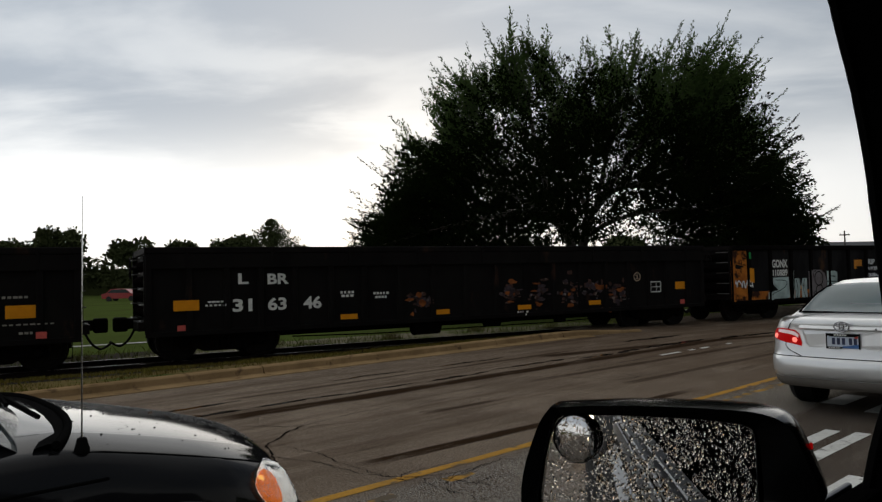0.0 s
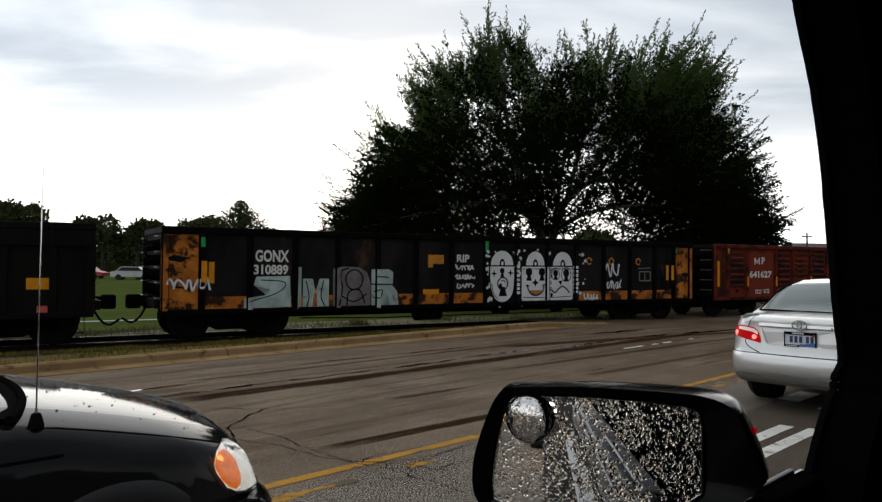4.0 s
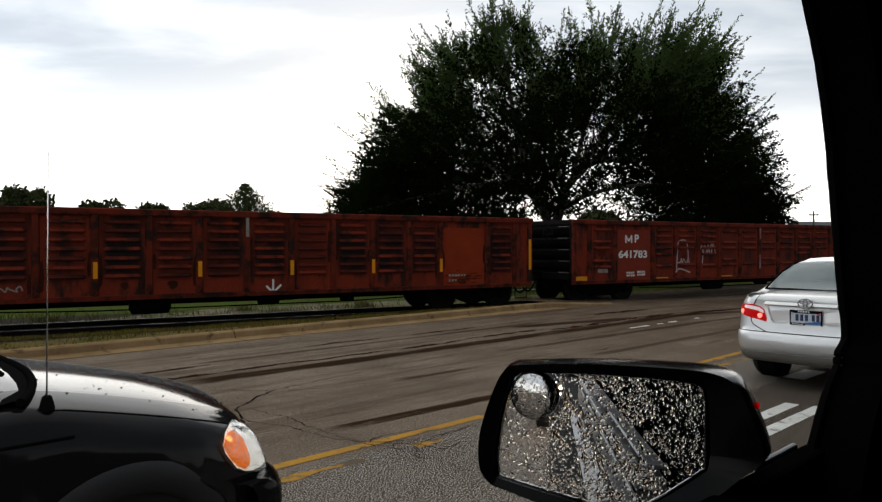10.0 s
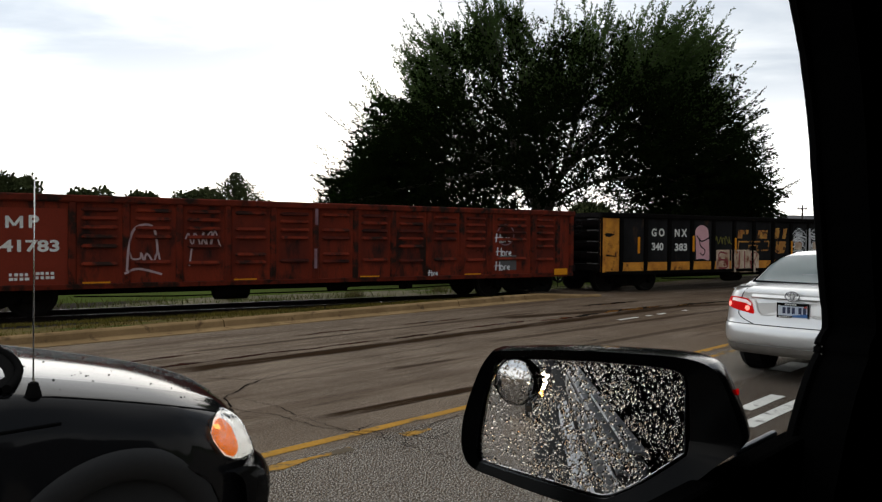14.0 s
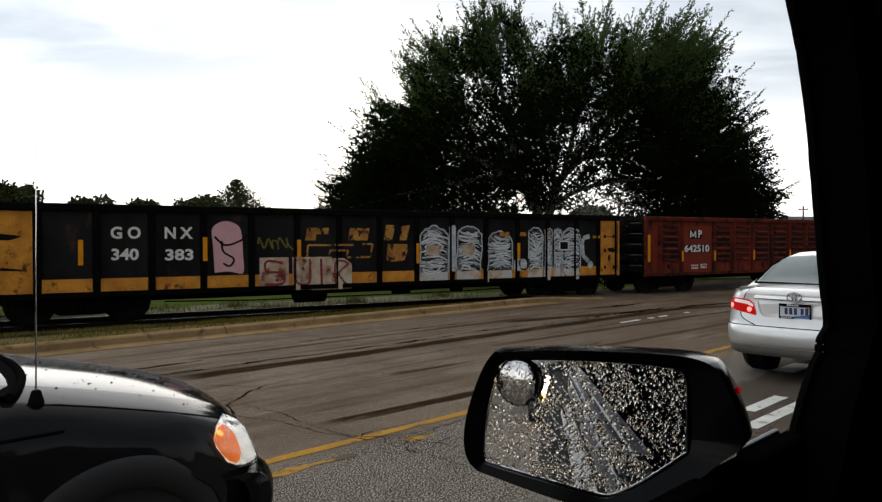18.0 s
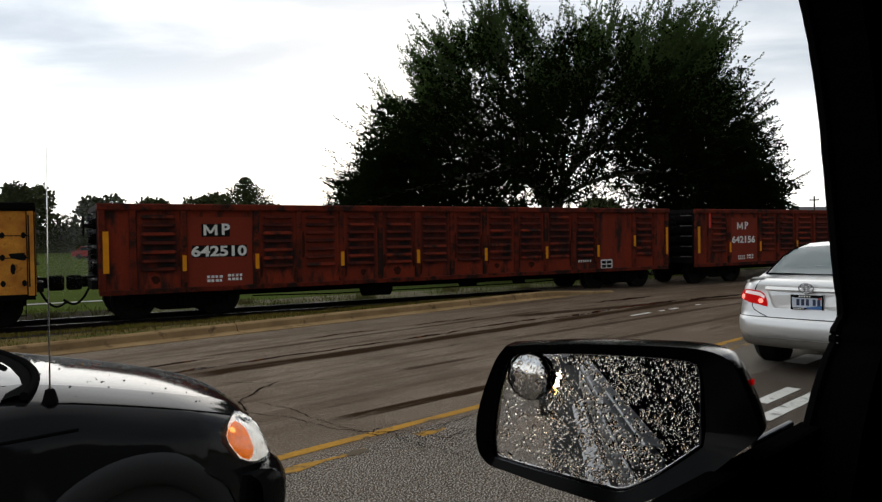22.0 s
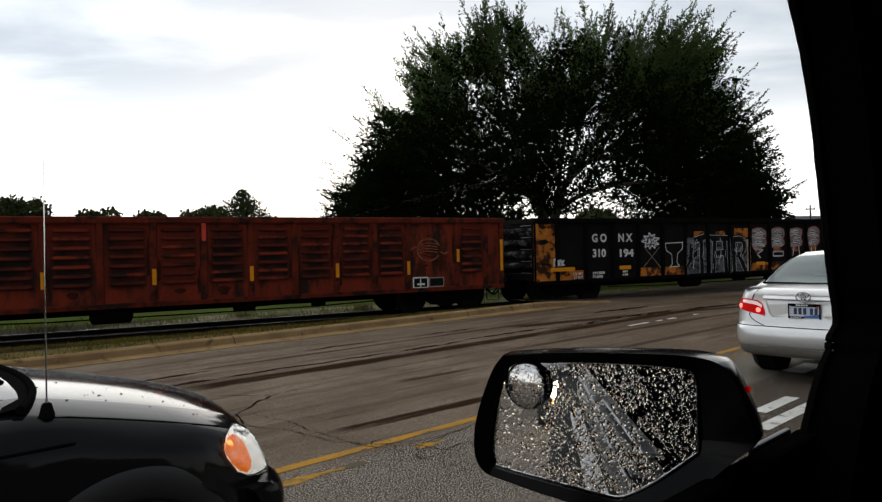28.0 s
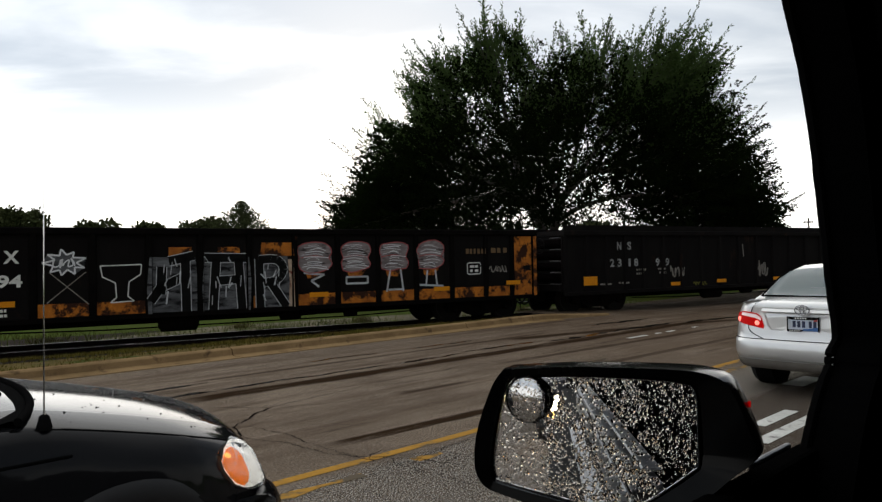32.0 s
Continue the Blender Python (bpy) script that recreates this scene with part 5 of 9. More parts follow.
def build_cars():
    cars = {}
    rng = random.Random(11)
    # the first black car
    a = black_car("plain black gondola with orange reflectors, scrap-worn sides")
    strips(a, [(16.35, 1.32)], 0.56, 0.27)
    strips(a, [(16.72, 0.82)], 0.2, 0.14, REDTAG)
    strips(a, [(3, 0.88), (6, 0.88), (9, 0.88), (12, 0.88)], 0.5, 0.1)
    decal(a, "stencil", bars(16.0, 16.5, 1.6, 0.05, 5, rng) + bars(16.0, 17.0, 1.04, 0.03, 8, rng) + bars(16.3, 16.6, 0.85, 0.05, 3, rng), LETTERS_DIM, 1)
    cars["A"] = a
    b = black_car("black gondola with large white reporting letters")
    letter(b, "L", 2.17, 1.89, 0.24, 0.24)
    letter(b, "BR", 3.0, 1.87, 0.24, 0.52)
    for w, u in (("31", 2.2), ("63", 3.0), ("46", 3.88)):
        letter(b, w, u, 1.26, 0.28, 0.46)
    strips(b, [(0.88, 1.32)], 0.56, 0.24)
    strips(b, [(0.78, 0.80)], 0.18, 0.14, REDTAG)
    strips(b, [(4.83, 0.88), (7.51, 0.88), (10.16, 0.90), (12.81, 0.93)], 0.46, 0.13)
    strips(b, [(16.45, 1.36)], 0.5, 0.24)
    strips(b, [(16.5, 0.82)], 0.2, 0.14, REDTAG)
    decal(b, "stencil", bars(1.35, 1.75, 1.36, 0.04, 4, rng) + bars(1.3, 1.8, 1.28, 0.04, 5, rng) + bars(4.6, 5.0, 1.47, 0.06, 4, rng) + bars(4.62, 4.98, 1.38, 0.06, 3, rng)
          + bars(5.5, 5.95, 1.42, 0.06, 5, rng) + bars(5.55, 5.9, 1.32, 0.06, 4, rng) + bars(9.95, 10.3, 0.74, 0.05, 4, rng) + bars(10.0, 10.25, 0.66, 0.05, 3, rng), LETTERS, 1)
    decal(b, "stencil_frame", stroke(rect(15.12, 15.55, 1.18, 1.50) + [(15.12, 1.18)], 0.03, smooth=False) + stroke([(15.12, 1.34), (15.55, 1.34)], 0.02, smooth=False) + stroke([(15.36, 1.2), (15.36, 1.48)], 0.02, smooth=False), LETTERS, 1)
    decal(b, "ring_mark", stroke(oval(14.55, 1.68, 0.13, 0.13, 16) + [(14.68, 1.68)], 0.03, 2) + stroke([(14.49, 1.72), (14.58, 1.73), (14.55, 1.66), (14.6, 1.62), (14.5, 1.62)], 0.025), CREAM, 1)
    mural = mat("weathered_mural_paint", (0.030, 0.020, 0.017), 0.75, spec=0.05, second=(0.12, 0.062, 0.05), amount=1.0, scale=2.6, fine=16, fine_amount=0.5, third=(0.22, 0.17, 0.15), third_at=(0.57, 0.63), third_scale=4.2)
    mural_cool = mat("weathered_lilac_mural_paint", (0.028, 0.021, 0.022), 0.75, spec=0.05, second=(0.10, 0.075, 0.085), amount=1.0, scale=3.2, fine=16, fine_amount=0.5, third=(0.23, 0.21, 0.20), third_at=(0.58, 0.64), third_scale=5.0)
    r4 = random.Random(44)
    rust_fleck = mat("rust_orange_fleck", (0.30, 0.10, 0.03), 0.8, second=(0.10, 0.03, 0.012), amount=1.0, scale=5, spec=0.05)
    for i, (u, z, w, h) in enumerate(((6.85, 1.2, 0.30, 0.22), (9.75, 1.3, 0.36, 0.30), (10.75, 1.3, 0.38, 0.34), (11.75, 1.28, 0.42, 0.42), (12.72, 1.3, 0.44, 0.44), (13.68, 1.25, 0.38, 0.44))):
        for m, n in ((mural, 14), (mural_cool, 12), (rust_fleck, 4)):
            flecks = []
            for _ in range(n):
                fu, fz = u + r4.gauss(0, w * 0.55), z + r4.gauss(0, h * 0.5)
                fu = min(max(fu, u - w), u + w)
                rx, rz = r4.uniform(0.03, 0.16), r4.uniform(0.02, 0.09)
                flecks.append([(fu + rx * math.cos(rad(q)) * r4.uniform(0.5, 1.3), fz + rz * math.sin(rad(q)) * r4.uniform(0.5, 1.3)) for q in range(0, 360, 40)])
            decal(b, "faded_mural", flecks, m, 1.0 + 0.4 * (m is mural_cool) + 0.8 * (m is rust_fleck), "weathered rust and grey graffiti patch")
    cars["B"] = b

    c = gon_car("black and yellow gondola covered with white and teal graffiti", "GONX", "310889", False, 2)
    strips(c, [(0.94, 1.62), (1.12, 1.60)], 0.13, 0.50)
    strips(c, [(16.32, 1.62), (16.50, 1.62)], 0.12, 0.50)
    decal(c, "tag", scrawl(random.Random(3), 0.15, 1.1, 1.15, 1.5, 0.05, 4), SPRAYWHITE, 3)
    big = [[(2.18, 1.50), (3.02, 1.52), (3.06, 0.76), (1.88, 0.70), (1.9, 0.98), (2.43, 1.05), (2.55, 1.18), (2.12, 1.30)], [(3.2, 0.70), (3.32, 0.70), (3.32, 1.74), (3.22, 1.74)],
           [(3.36, 0.70), (3.60, 0.70), (3.68, 1.16), (3.62, 1.45), (3.36, 1.45)], [(3.74, 0.70), (4.05, 0.70), (4.05, 1.45), (3.80, 1.45), (3.72, 1.2)]]
    for poly in big:
        decal(c, "tag_letter", [poly], TEAL, 2, "pale teal graffiti letter")
    decal(c, "tag_letter", [[(4.16, 0.70), (4.16, 1.70), (4.4, 1.76), (4.9, 1.74), (5.12, 1.6), (5.22, 1.3), (5.2, 0.70)]], mat("grey_lilac_spray", (0.20, 0.185, 0.19), 0.7, second=(0.10, 0.075, 0.075), amount=1.0, scale=2.5), 2, "grey-lilac graffiti dome")
    decal(c, "tag_outline", stroke(oval(4.75, 1.42, 0.24, 0.26, 14) + [(4.99, 1.42)], 0.04, 2) + stroke([(4.3, 0.75), (4.42, 1.2), (4.35, 1.6), (4.6, 1.72)], 0.04) + stroke([(4.55, 0.75), (4.6, 1.1), (4.9, 1.15), (5.05, 0.8)], 0.04)
          + stroke([(4.4, 1.0), (4.75, 0.85), (5.1, 1.05)], 0.035) + stroke([(2.3, 1.42), (2.9, 1.36), (2.7, 1.1), (2.0, 0.9)], 0.025) + stroke([(3.44, 1.4), (3.52, 1.0), (3.46, 0.75)], 0.03) + stroke([(3.9, 1.4), (3.84, 1.0), (3.95, 0.75)], 0.03), SPRAYBLACK, 3)
    for poly in ([(5.24, 1.32), (5.86, 1.30), (5.88, 1.62), (5.75, 1.69), (5.24, 1.69)], [(5.24, 0.68), (5.62, 0.68), (5.58, 0.95), (5.72, 1.05), (5.80, 0.70), (6.05, 0.72), (6.0, 1.1), (5.85, 1.27), (5.24, 1.28)]):
        decal(c, "tag_letter", [poly], TEAL, 2, "pale teal graffiti letter")
    decal(c, "tag_outline", stroke([(5.3, 1.1), (5.55, 1.15), (5.5, 0.95), (5.3, 0.95)], 0.03) + stroke([(5.35, 1.5), (5.75, 1.48)], 0.03, smooth=False), SPRAYBLACK, 3)
    strips(c, [(3.75, 1.12), (7.05, 1.08)], 0.5, 0.13)
    decal(c, "old_letter", [rect(6.95, 7.45, 1.85, 2.1), rect(6.95, 7.1, 1.75, 1.86)], GONYELLOW, 1)
    letter(c, "RIP", 8.08, 2.0, 0.2, 0.42, SPRAYWHITE)
    for i in range(3):
        decal(c, "tag", scrawl(random.Random(20 + i), 7.86, 8.45, 1.14 + i * 0.26, 1.32 + i * 0.26, 0.035, 5), SPRAYWHITE, 2)
    decal(c, "green_mark", [rect(8.80, 8.95, 2.2, 2.62)], GREENSPRAY, 1.4)
    decal(c, "green_mark", [rect(16.70, 16.80, 2.3, 2.55)], GREENSPRAY, 1.4)
    decal(c, "green_mark", [rect(0.86, 0.98, 2.2, 2.42)], GREENSPRAY, 1.4)
    # big white block paintings: plain slabs with hoops above and dark spots
    decal(c, "block_ground", [rounded(8.92, 10.06, 0.66, 2.34, 0.3)], SPRAYBLACK, 1.2)
    decal(c, "block_ground", [rounded(10.08, 12.36, 0.66, 2.34, 0.2)], SPRAYBLACK, 1.2)
    lock = smooth_line([(9.02, 1.79), (9.03, 1.35), (9.10, 1.02), (9.24, 0.82), (9.44, 0.75), (9.64, 0.81), (9.80, 0.98), (9.86, 1.3), (9.87, 1.79)], 4)
    decal(c, "block_painting", [lock], SPRAYWHITE, 2.2, "white graffiti block with black outlines")
    decal(c, "block_painting", [rounded(10.15, 11.13, 0.77, 1.79, 0.06)], SPRAYWHITE, 2.2, "white graffiti block with black outlines")
    decal(c, "block_painting", [rounded(11.15, 12.12, 0.77, 1.79, 0.06)], SPRAYWHITE, 2.2, "white graffiti block with black outlines")
    for cx, rx in ((9.44, 0.40), (10.66, 0.35), (11.72, 0.38)):
        decal(c, "arch", [oval(cx, 1.83, rx, 0.42, 16, 0, 180)], SPRAYWHITE, 2.2)
        decal(c, "arch_hole", [oval(cx, 1.83, 0.10, 0.19, 10, 0, 180)], SPRAYBLACK, 3.2)
        decal(c, "block_detail", [oval(cx, 1.88, 0.045, 0.06, 8)], SPRAYWHITE, 3.6)
    # striped edges of the blocks
    for x0, x1 in ((9.90, 10.03), (12.15, 12.29)):
        for z in (0.98, 1.10, 1.21, 1.36, 1.48, 1.62, 1.74):
            decal(c, "block_detail", [rect(x0, x1, z, z + (0.10 if z in (1.21, 1.48) else 0.075))], SPRAYWHITE, 2.2)

    def keyhole(x, z, r):
        return [oval(x, z, r, r * 1.05, 12), [(x - r * 0.35, z - r * 0.7), (x + r * 0.35, z - r * 0.7), (x + r * 0.85, z - r * 2.1), (x - r * 0.85, z - r * 2.1)]]

    def star(x, z, r, n=4, inner=0.32):
        return [(x + (r if k % 2 == 0 else r * inner) * math.cos(rad(90 + k * 180 / n)), z + (r if k % 2 == 0 else r * inner) * math.sin(rad(90 + k * 180 / n))) for k in range(2 * n)]
    spots = keyhole(9.44, 1.665, 0.085) + [star(9.15, 1.58, 0.12), star(9.74, 1.60, 0.12)]
    spots += stroke(oval(9.46, 1.29, 0.18, 0.18, 16) + [(9.64, 1.29)], 0.045, 2) + [[(9.40, 1.2), (9.52, 1.2), (9.62, 0.92), (9.32, 0.92)], oval(9.38, 1.22, 0.06, 0.08, 8)]
    spots += stroke([(9.40, 1.36), (9.5, 1.38), (9.55, 1.30)], 0.025) + stroke([(9.06, 1.3), (9.14, 1.0), (9.3, 0.84)], 0.025)
    for x, z in ((10.42, 1.63), (10.91, 1.63)):
        spots += keyhole(x, z, 0.125)
    spots += [star(10.66, 1.31, 0.13, 4, 0.45)]
    spots += stroke(oval(10.68, 1.22, 0.31, 0.29, 14, 180, 360), 0.05, 2) + stroke([(10.30, 1.20), (10.36, 1.24), (10.44, 1.20)], 0.035) + stroke([(10.92, 1.20), (11.0, 1.25), (11.06, 1.20)], 0.035)
    spots += stroke([(10.2, 0.87), (11.1, 0.85)], 0.022, smooth=False) + stroke([(11.2, 0.85), (12.08, 0.88)], 0.022, smooth=False)
    spots += stroke([(10.17, 1.72), (11.12, 1.73)], 0.02, smooth=False) + stroke([(11.17, 1.73), (12.1, 1.73)], 0.02, smooth=False)
    for z in (1.66, 1.50, 1.30, 1.12):
        spots += stroke(oval(11.22, z, 0.055, 0.06, 10) + [(11.275, z)], 0.028, 2)
    spots += keyhole(11.44, 1.60, 0.10) + keyhole(11.86, 1.60, 0.125) + [oval(11.26, 0.93, 0.08, 0.07, 8)]
    spots += stroke(oval(11.44, 1.56, 0.15, 0.19, 14, -60, 240), 0.025, 2) + stroke(oval(11.86, 1.55, 0.19, 0.22, 14, -60, 240), 0.025, 2)
    spots += [[(11.55, 1.36), (11.72, 1.37), (11.64, 1.22)]] + stroke([(11.28, 1.08), (11.42, 1.0), (11.54, 1.10), (11.70, 1.19), (11.86, 1.12), (12.0, 0.98)], 0.045)
    decal(c, "block_detail", spots, SPRAYBLACK, 3.2)
    decal(c, "orange_patch", [oval(10.68, 1.06, 0.22, 0.10, 14, 170, 370)], GONYELLOW, 3.6)
    for x, z, r in ((8.85, 2.1, 0.07), (9.02, 0.85, 0.10), (10.08, 2.05, 0.09), (10.06, 1.6, 0.08), (11.18, 2.2, 0.08), (12.52, 2.18, 0.08), (12.42, 0.98, 0.08), (10.75, 2.3, 0.05), (8.88, 1.72, 0.09)):
        decal(c, "dots", [star(x, z, r, 5, 0.45)], SPRAYWHITE, 2.6)
    dots = []
    r2 = random.Random(77)
    for _ in range(46):
        u = r2.choice([r2.uniform(8.85, 9.0), r2.uniform(9.9, 10.1), r2.uniform(12.2, 12.75), r2.uniform(9.0, 12.3)])
        z = r2.uniform(0.75, 2.3) if u < 9.0 or 9.9 < u < 10.1 or u > 12.2 else r2.choice([r2.uniform(2.2, 2.34), r2.uniform(0.62, 0.72)])
        r = r2.uniform(0.02, 0.055)
        dots.append(oval(u, z, r, r, 8))
    decal(c, "dots", dots, SPRAYWHITE, 2)
    decal(c, "tag", scrawl(random.Random(9), 12.6, 13.2, 0.74, 0.98, 0.06, 4), SPRAYWHITE, 2)
    decal(c, "tag", scrawl(random.Random(10), 13.5, 14.1, 1.35, 2.05, 0.06, 2) + scrawl(random.Random(12), 13.55, 14.2, 1.05, 1.4, 0.045, 4), SPRAYWHITE, 2)
    decal(c, "dark_square", [rect(14.9, 15.55, 1.2, 1.85)], SPRAYBLACK, 1)
    decal(c, "tag", stroke(rect(15.0, 15.5, 1.35, 1.65) + [(15.0, 1.35)], 0.03, smooth=False) + stroke([(15.25, 1.35), (15.25, 1.65)], 0.03, smooth=False) + stroke([(14.95, 1.75), (15.5, 1.78)], 0.025, smooth=False), LETTERS_DIM, 2)
    for u in (12.8, 13.75, 14.95):
        decal(c, "old_letter", stroke(oval(u, 1.98, 0.1, 0.1, 10), 0.05, 2), GONYELLOW, 1)
    cars["C"] = c

    d = red_car("641627", True, "rust-red ribbed gondola with white reporting marks", True)
    soot(d, [(14.9, 0.92, 0.36, 0.14), (15.3, 0.90, 0.36, 0.14), (15.1, 0.86, 0.40, 0.12), (16.4, 1.7, 0.30, 0.5), (0.5, 1.3, 0.15, 0.7)], 4)
    decal(d, "stencil", bars(14.6, 15.2, 0.98, 0.06, 6, random.Random(44)) + bars(14.6, 14.9, 0.84, 0.06, 3, random.Random(45)), LETTERS_DIM, 2)
    decal(d, "repainted_panel", [rounded(14.44, 15.80, 0.72, 2.34, 0.06)], mat("orange_red_panel", (0.25, 0.038, 0.015), 0.75, second=(0.19, 0.027, 0.012), amount=0.8, scale=2, fine=24, spec=0.0), 0.7)
    drips(d, 14)
    decal(d, "arrow", stroke([(9.62, 1.02), (9.62, 0.70)], 0.05, smooth=False) + stroke([(9.45, 0.86), (9.62, 0.69), (9.82, 0.88)], 0.05, smooth=False), LETTERS, 2)
    decal(d, "chalk_mark", [rect(8.94, 9.02, 2.05, 2.6)], LETTERS_DIM, 1)
    decal(d, "chalk_mark", [rect(0.66, 0.76, 2.3, 2.62)], OLDYELLOW, 1)
    decal(d, "chalk_mark", scrawl(random.Random(31), 3.65, 4.35, 0.85, 1.0, 0.03, 3), LETTERS_DIM, 1.5)
    cars["D"] = d

    e = red_car("641783", False, "rust-red gondola with white chalk scribbles and yellow strips", False)
    soot(e, [(16.3, 1.75, 0.2, 0.5), (13.85, 1.7, 0.2, 0.5), (1.2, 1.5, 0.3, 0.5)], 5)
    decal(e, "pale_patch", [rect(1.08, 1.5, 0.98, 1.1)], LETTERS_DIM, 0.9)
    decal(e, "scribble", stroke([(4.55, 1.0), (4.6, 1.6), (4.75, 1.98), (5.1, 2.0), (5.2, 1.5), (5.15, 1.3)], 0.05) + stroke([(4.5, 0.95), (4.8, 1.05), (5.3, 0.92)], 0.05) + scrawl(random.Random(8), 4.6, 5.3, 1.2, 1.45, 0.04, 3), mat("pale_violet_chalk", (0.46, 0.33, 0.34), 0.8, scale=6), 2)
    decal(e, "scribble", scrawl(random.Random(18), 5.85, 6.6, 1.5, 1.95, 0.035, 4) + stroke([(5.9, 1.1), (5.95, 1.5)], 0.04, smooth=False), mat("pale_violet_chalk", (0.46, 0.33, 0.34), 0.8, scale=6), 2)
    def hand(u, z, h):
        s = h * 0.55
        out = stroke([(u, z), (u + 0.02, z + h)], 0.035, smooth=False) + stroke([(u + s, z - 0.02), (u + s, z + h * 0.95)], 0.03, smooth=False) + stroke([(u - 0.05, z + h * 0.5), (u + s + 0.06, z + h * 0.55)], 0.028, smooth=False)
        out += stroke([(u + s * 1.6 + 0.4 * s * math.cos(rad(a)), z + h * 0.25 + h * 0.25 * math.sin(rad(a))) for a in range(0, 361, 45)], 0.03, 3)
        out += stroke([(u + s * 2.3, z), (u + s * 2.3, z + h * 0.45), (u + s * 2.75, z + h * 0.5)], 0.03)
        out += stroke([(u + s * 3.0, z + h * 0.25), (u + s * 3.6, z + h * 0.3), (u + s * 3.3, z + h * 0.5), (u + s * 2.98, z + h * 0.2), (u + s * 3.7, z + 0.01)], 0.03)
        return out
    for u, z, h in ((14.55, 1.68, 0.26), (14.6, 1.28, 0.25), (14.55, 0.86, 0.25), (12.25, 0.75, 0.16)):
        decal(e, "tag", hand(u, z, h), SPRAYWHITE, 2)
    decal(e, "grey_square", [rect(14.65, 15.3, 0.86, 1.3)], mat("grey_primer", (0.09, 0.085, 0.085), 0.7, scale=4), 0.8)
    decal(e, "pale_ring", stroke(oval(14.9, 1.9, 0.3, 0.3, 14) + [(15.2, 1.9)], 0.04, 2), LILAC, 1)
    decal(e, "chalk_mark", [rect(8.94, 9.02, 2.1, 2.6), rect(8.92, 9.0, 1.0, 1.5)], LILAC, 1)
    cars["E"] = e

    f = gon_car("black and yellow gondola with pink and grey graffiti letters", "GONX", "340383", True, 6)
    strips(f, [(1.72, 1.6), (4.32, 1.66), (6.60, 1.60), (9.98, 1.5), (13.4, 1.5)], 0.1, 0.55)
    decal(f, "tag_blob", [smooth_line([(4.55, 1.1), (4.52, 1.7), (4.5, 2.15), (4.8, 2.32), (5.12, 2.2), (5.2, 1.9), (5.22, 1.5), (5.22, 1.08), (4.9, 1.12), (4.55, 1.1)], 4)[:-1]], PINK, 2, "pink graffiti blob")
    decal(f, "tag_outline", stroke([(4.55, 1.95), (4.8, 1.75), (5.15, 1.85), (5.35, 2.0)], 0.05) + stroke([(4.72, 1.85), (4.75, 1.6), (5.0, 1.42), (4.9, 1.25), (4.75, 1.32)], 0.05), SPRAYBLACK, 3)
    decal(f, "tag", scrawl(random.Random(41), 5.6, 6.45, 1.6, 1.95, 0.04, 4), OLIVE, 2)
    decal(f, "tag_letter", [rect(5.62, 6.35, 0.64, 1.44), rect(6.45, 6.95, 0.62, 1.44), rect(6.95, 7.5, 0.6, 1.44), [(7.5, 0.6), (8.05, 0.62), (8.05, 1.25), (7.85, 1.4), (7.5, 1.4)]], CREAM, 2, "cream graffiti letters edged in rust red")
    decal(f, "tag_outline", stroke([(6.2, 1.3), (5.8, 1.35), (5.8, 1.1), (6.2, 1.05), (6.2, 0.8), (5.75, 0.78)], 0.06) + stroke([(6.5, 1.4), (6.52, 0.85), (6.75, 0.75), (6.9, 0.85), (6.9, 1.4)], 0.05) + stroke([(7.2, 1.4), (7.22, 0.7)], 0.06, smooth=False) + stroke([(7.6, 0.65), (7.6, 1.3), (7.95, 1.25), (7.65, 1.0), (8.0, 0.65)], 0.05), MAROON, 3)
    decal(f, "old_letter", [[(6.78, 1.86), (7.06, 1.86), (7.08, 2.02), (7.4, 2.02), (7.42, 2.18), (6.84, 2.18)], [(7.95, 1.86), (8.5, 1.86), (8.56, 2.18), (8.0, 2.18)], [(8.99, 1.86), (9.22, 1.86), (9.33, 2.27), (9.04, 2.27)], [(9.45, 1.86), (9.66, 1.86), (9.77, 2.27), (9.52, 2.24)],
                            [(9.05, 1.34), (9.2, 1.28), (9.6, 1.32), (9.7, 1.6), (9.68, 1.76), (9.1, 1.76), (9.2, 1.55)]]
          + stroke([(6.83, 1.45), (6.86, 1.74), (8.1, 1.74)], 0.05, smooth=False) + stroke([(8.36, 1.76), (8.65, 1.76), (8.58, 1.42), (7.92, 1.42), (7.94, 1.6), (7.45, 1.6), (7.42, 1.42)], 0.05, smooth=False), OLDYELLOW, 1)
    hatched(f, 10.09, 10.99, 2.24, 81, True)
    hatched(f, 11.28, 12.10, 2.26, 82, True)
    hatched(f, 12.30, 13.22, 2.10, 83, False)
    hatched(f, 13.80, 14.36, 2.24, 84, False)
    hatched(f, 14.43, 14.72, 2.22, 85, False)
    hatched(f, 14.80, 15.08, 2.22, 86, False)
    hatched(f, 15.12, 15.84, 2.24, 87, False)
    decal(f, "tag_letter", [rounded(11.02, 11.24, 0.98, 2.28, 0.08), rounded(13.26, 13.75, 0.95, 1.30, 0.12)], SPRAYGREY, 1.9)
    decal(f, "tag_outline", stroke(oval(13.62, 1.18, 0.2, 0.2, 12) + [(13.82, 1.18)], 0.05, 2) + stroke(oval(15.48, 0.95, 0.34, 0.26, 14, 180, 360), 0.025, 2), SPRAYBLACK, 3.2)
    decal(f, "old_letter", [rect(12.75, 13.1, 1.98, 2.1), rect(13.48, 13.72, 1.98, 2.1), rect(14.5, 14.62, 1.98, 2.1), rect(16.38, 16.62, 1.92, 2.0)], GONYELLOW, 3.0)
    decal(f, "tag", stroke([(16.25, 1.98), (15.98, 1.9), (15.95, 1.6), (16.0, 1.35), (16.2, 1.2)], 0.14, 4) + [oval(16.28, 1.08, 0.11, 0.12, 12)], SPRAYGREY, 2)
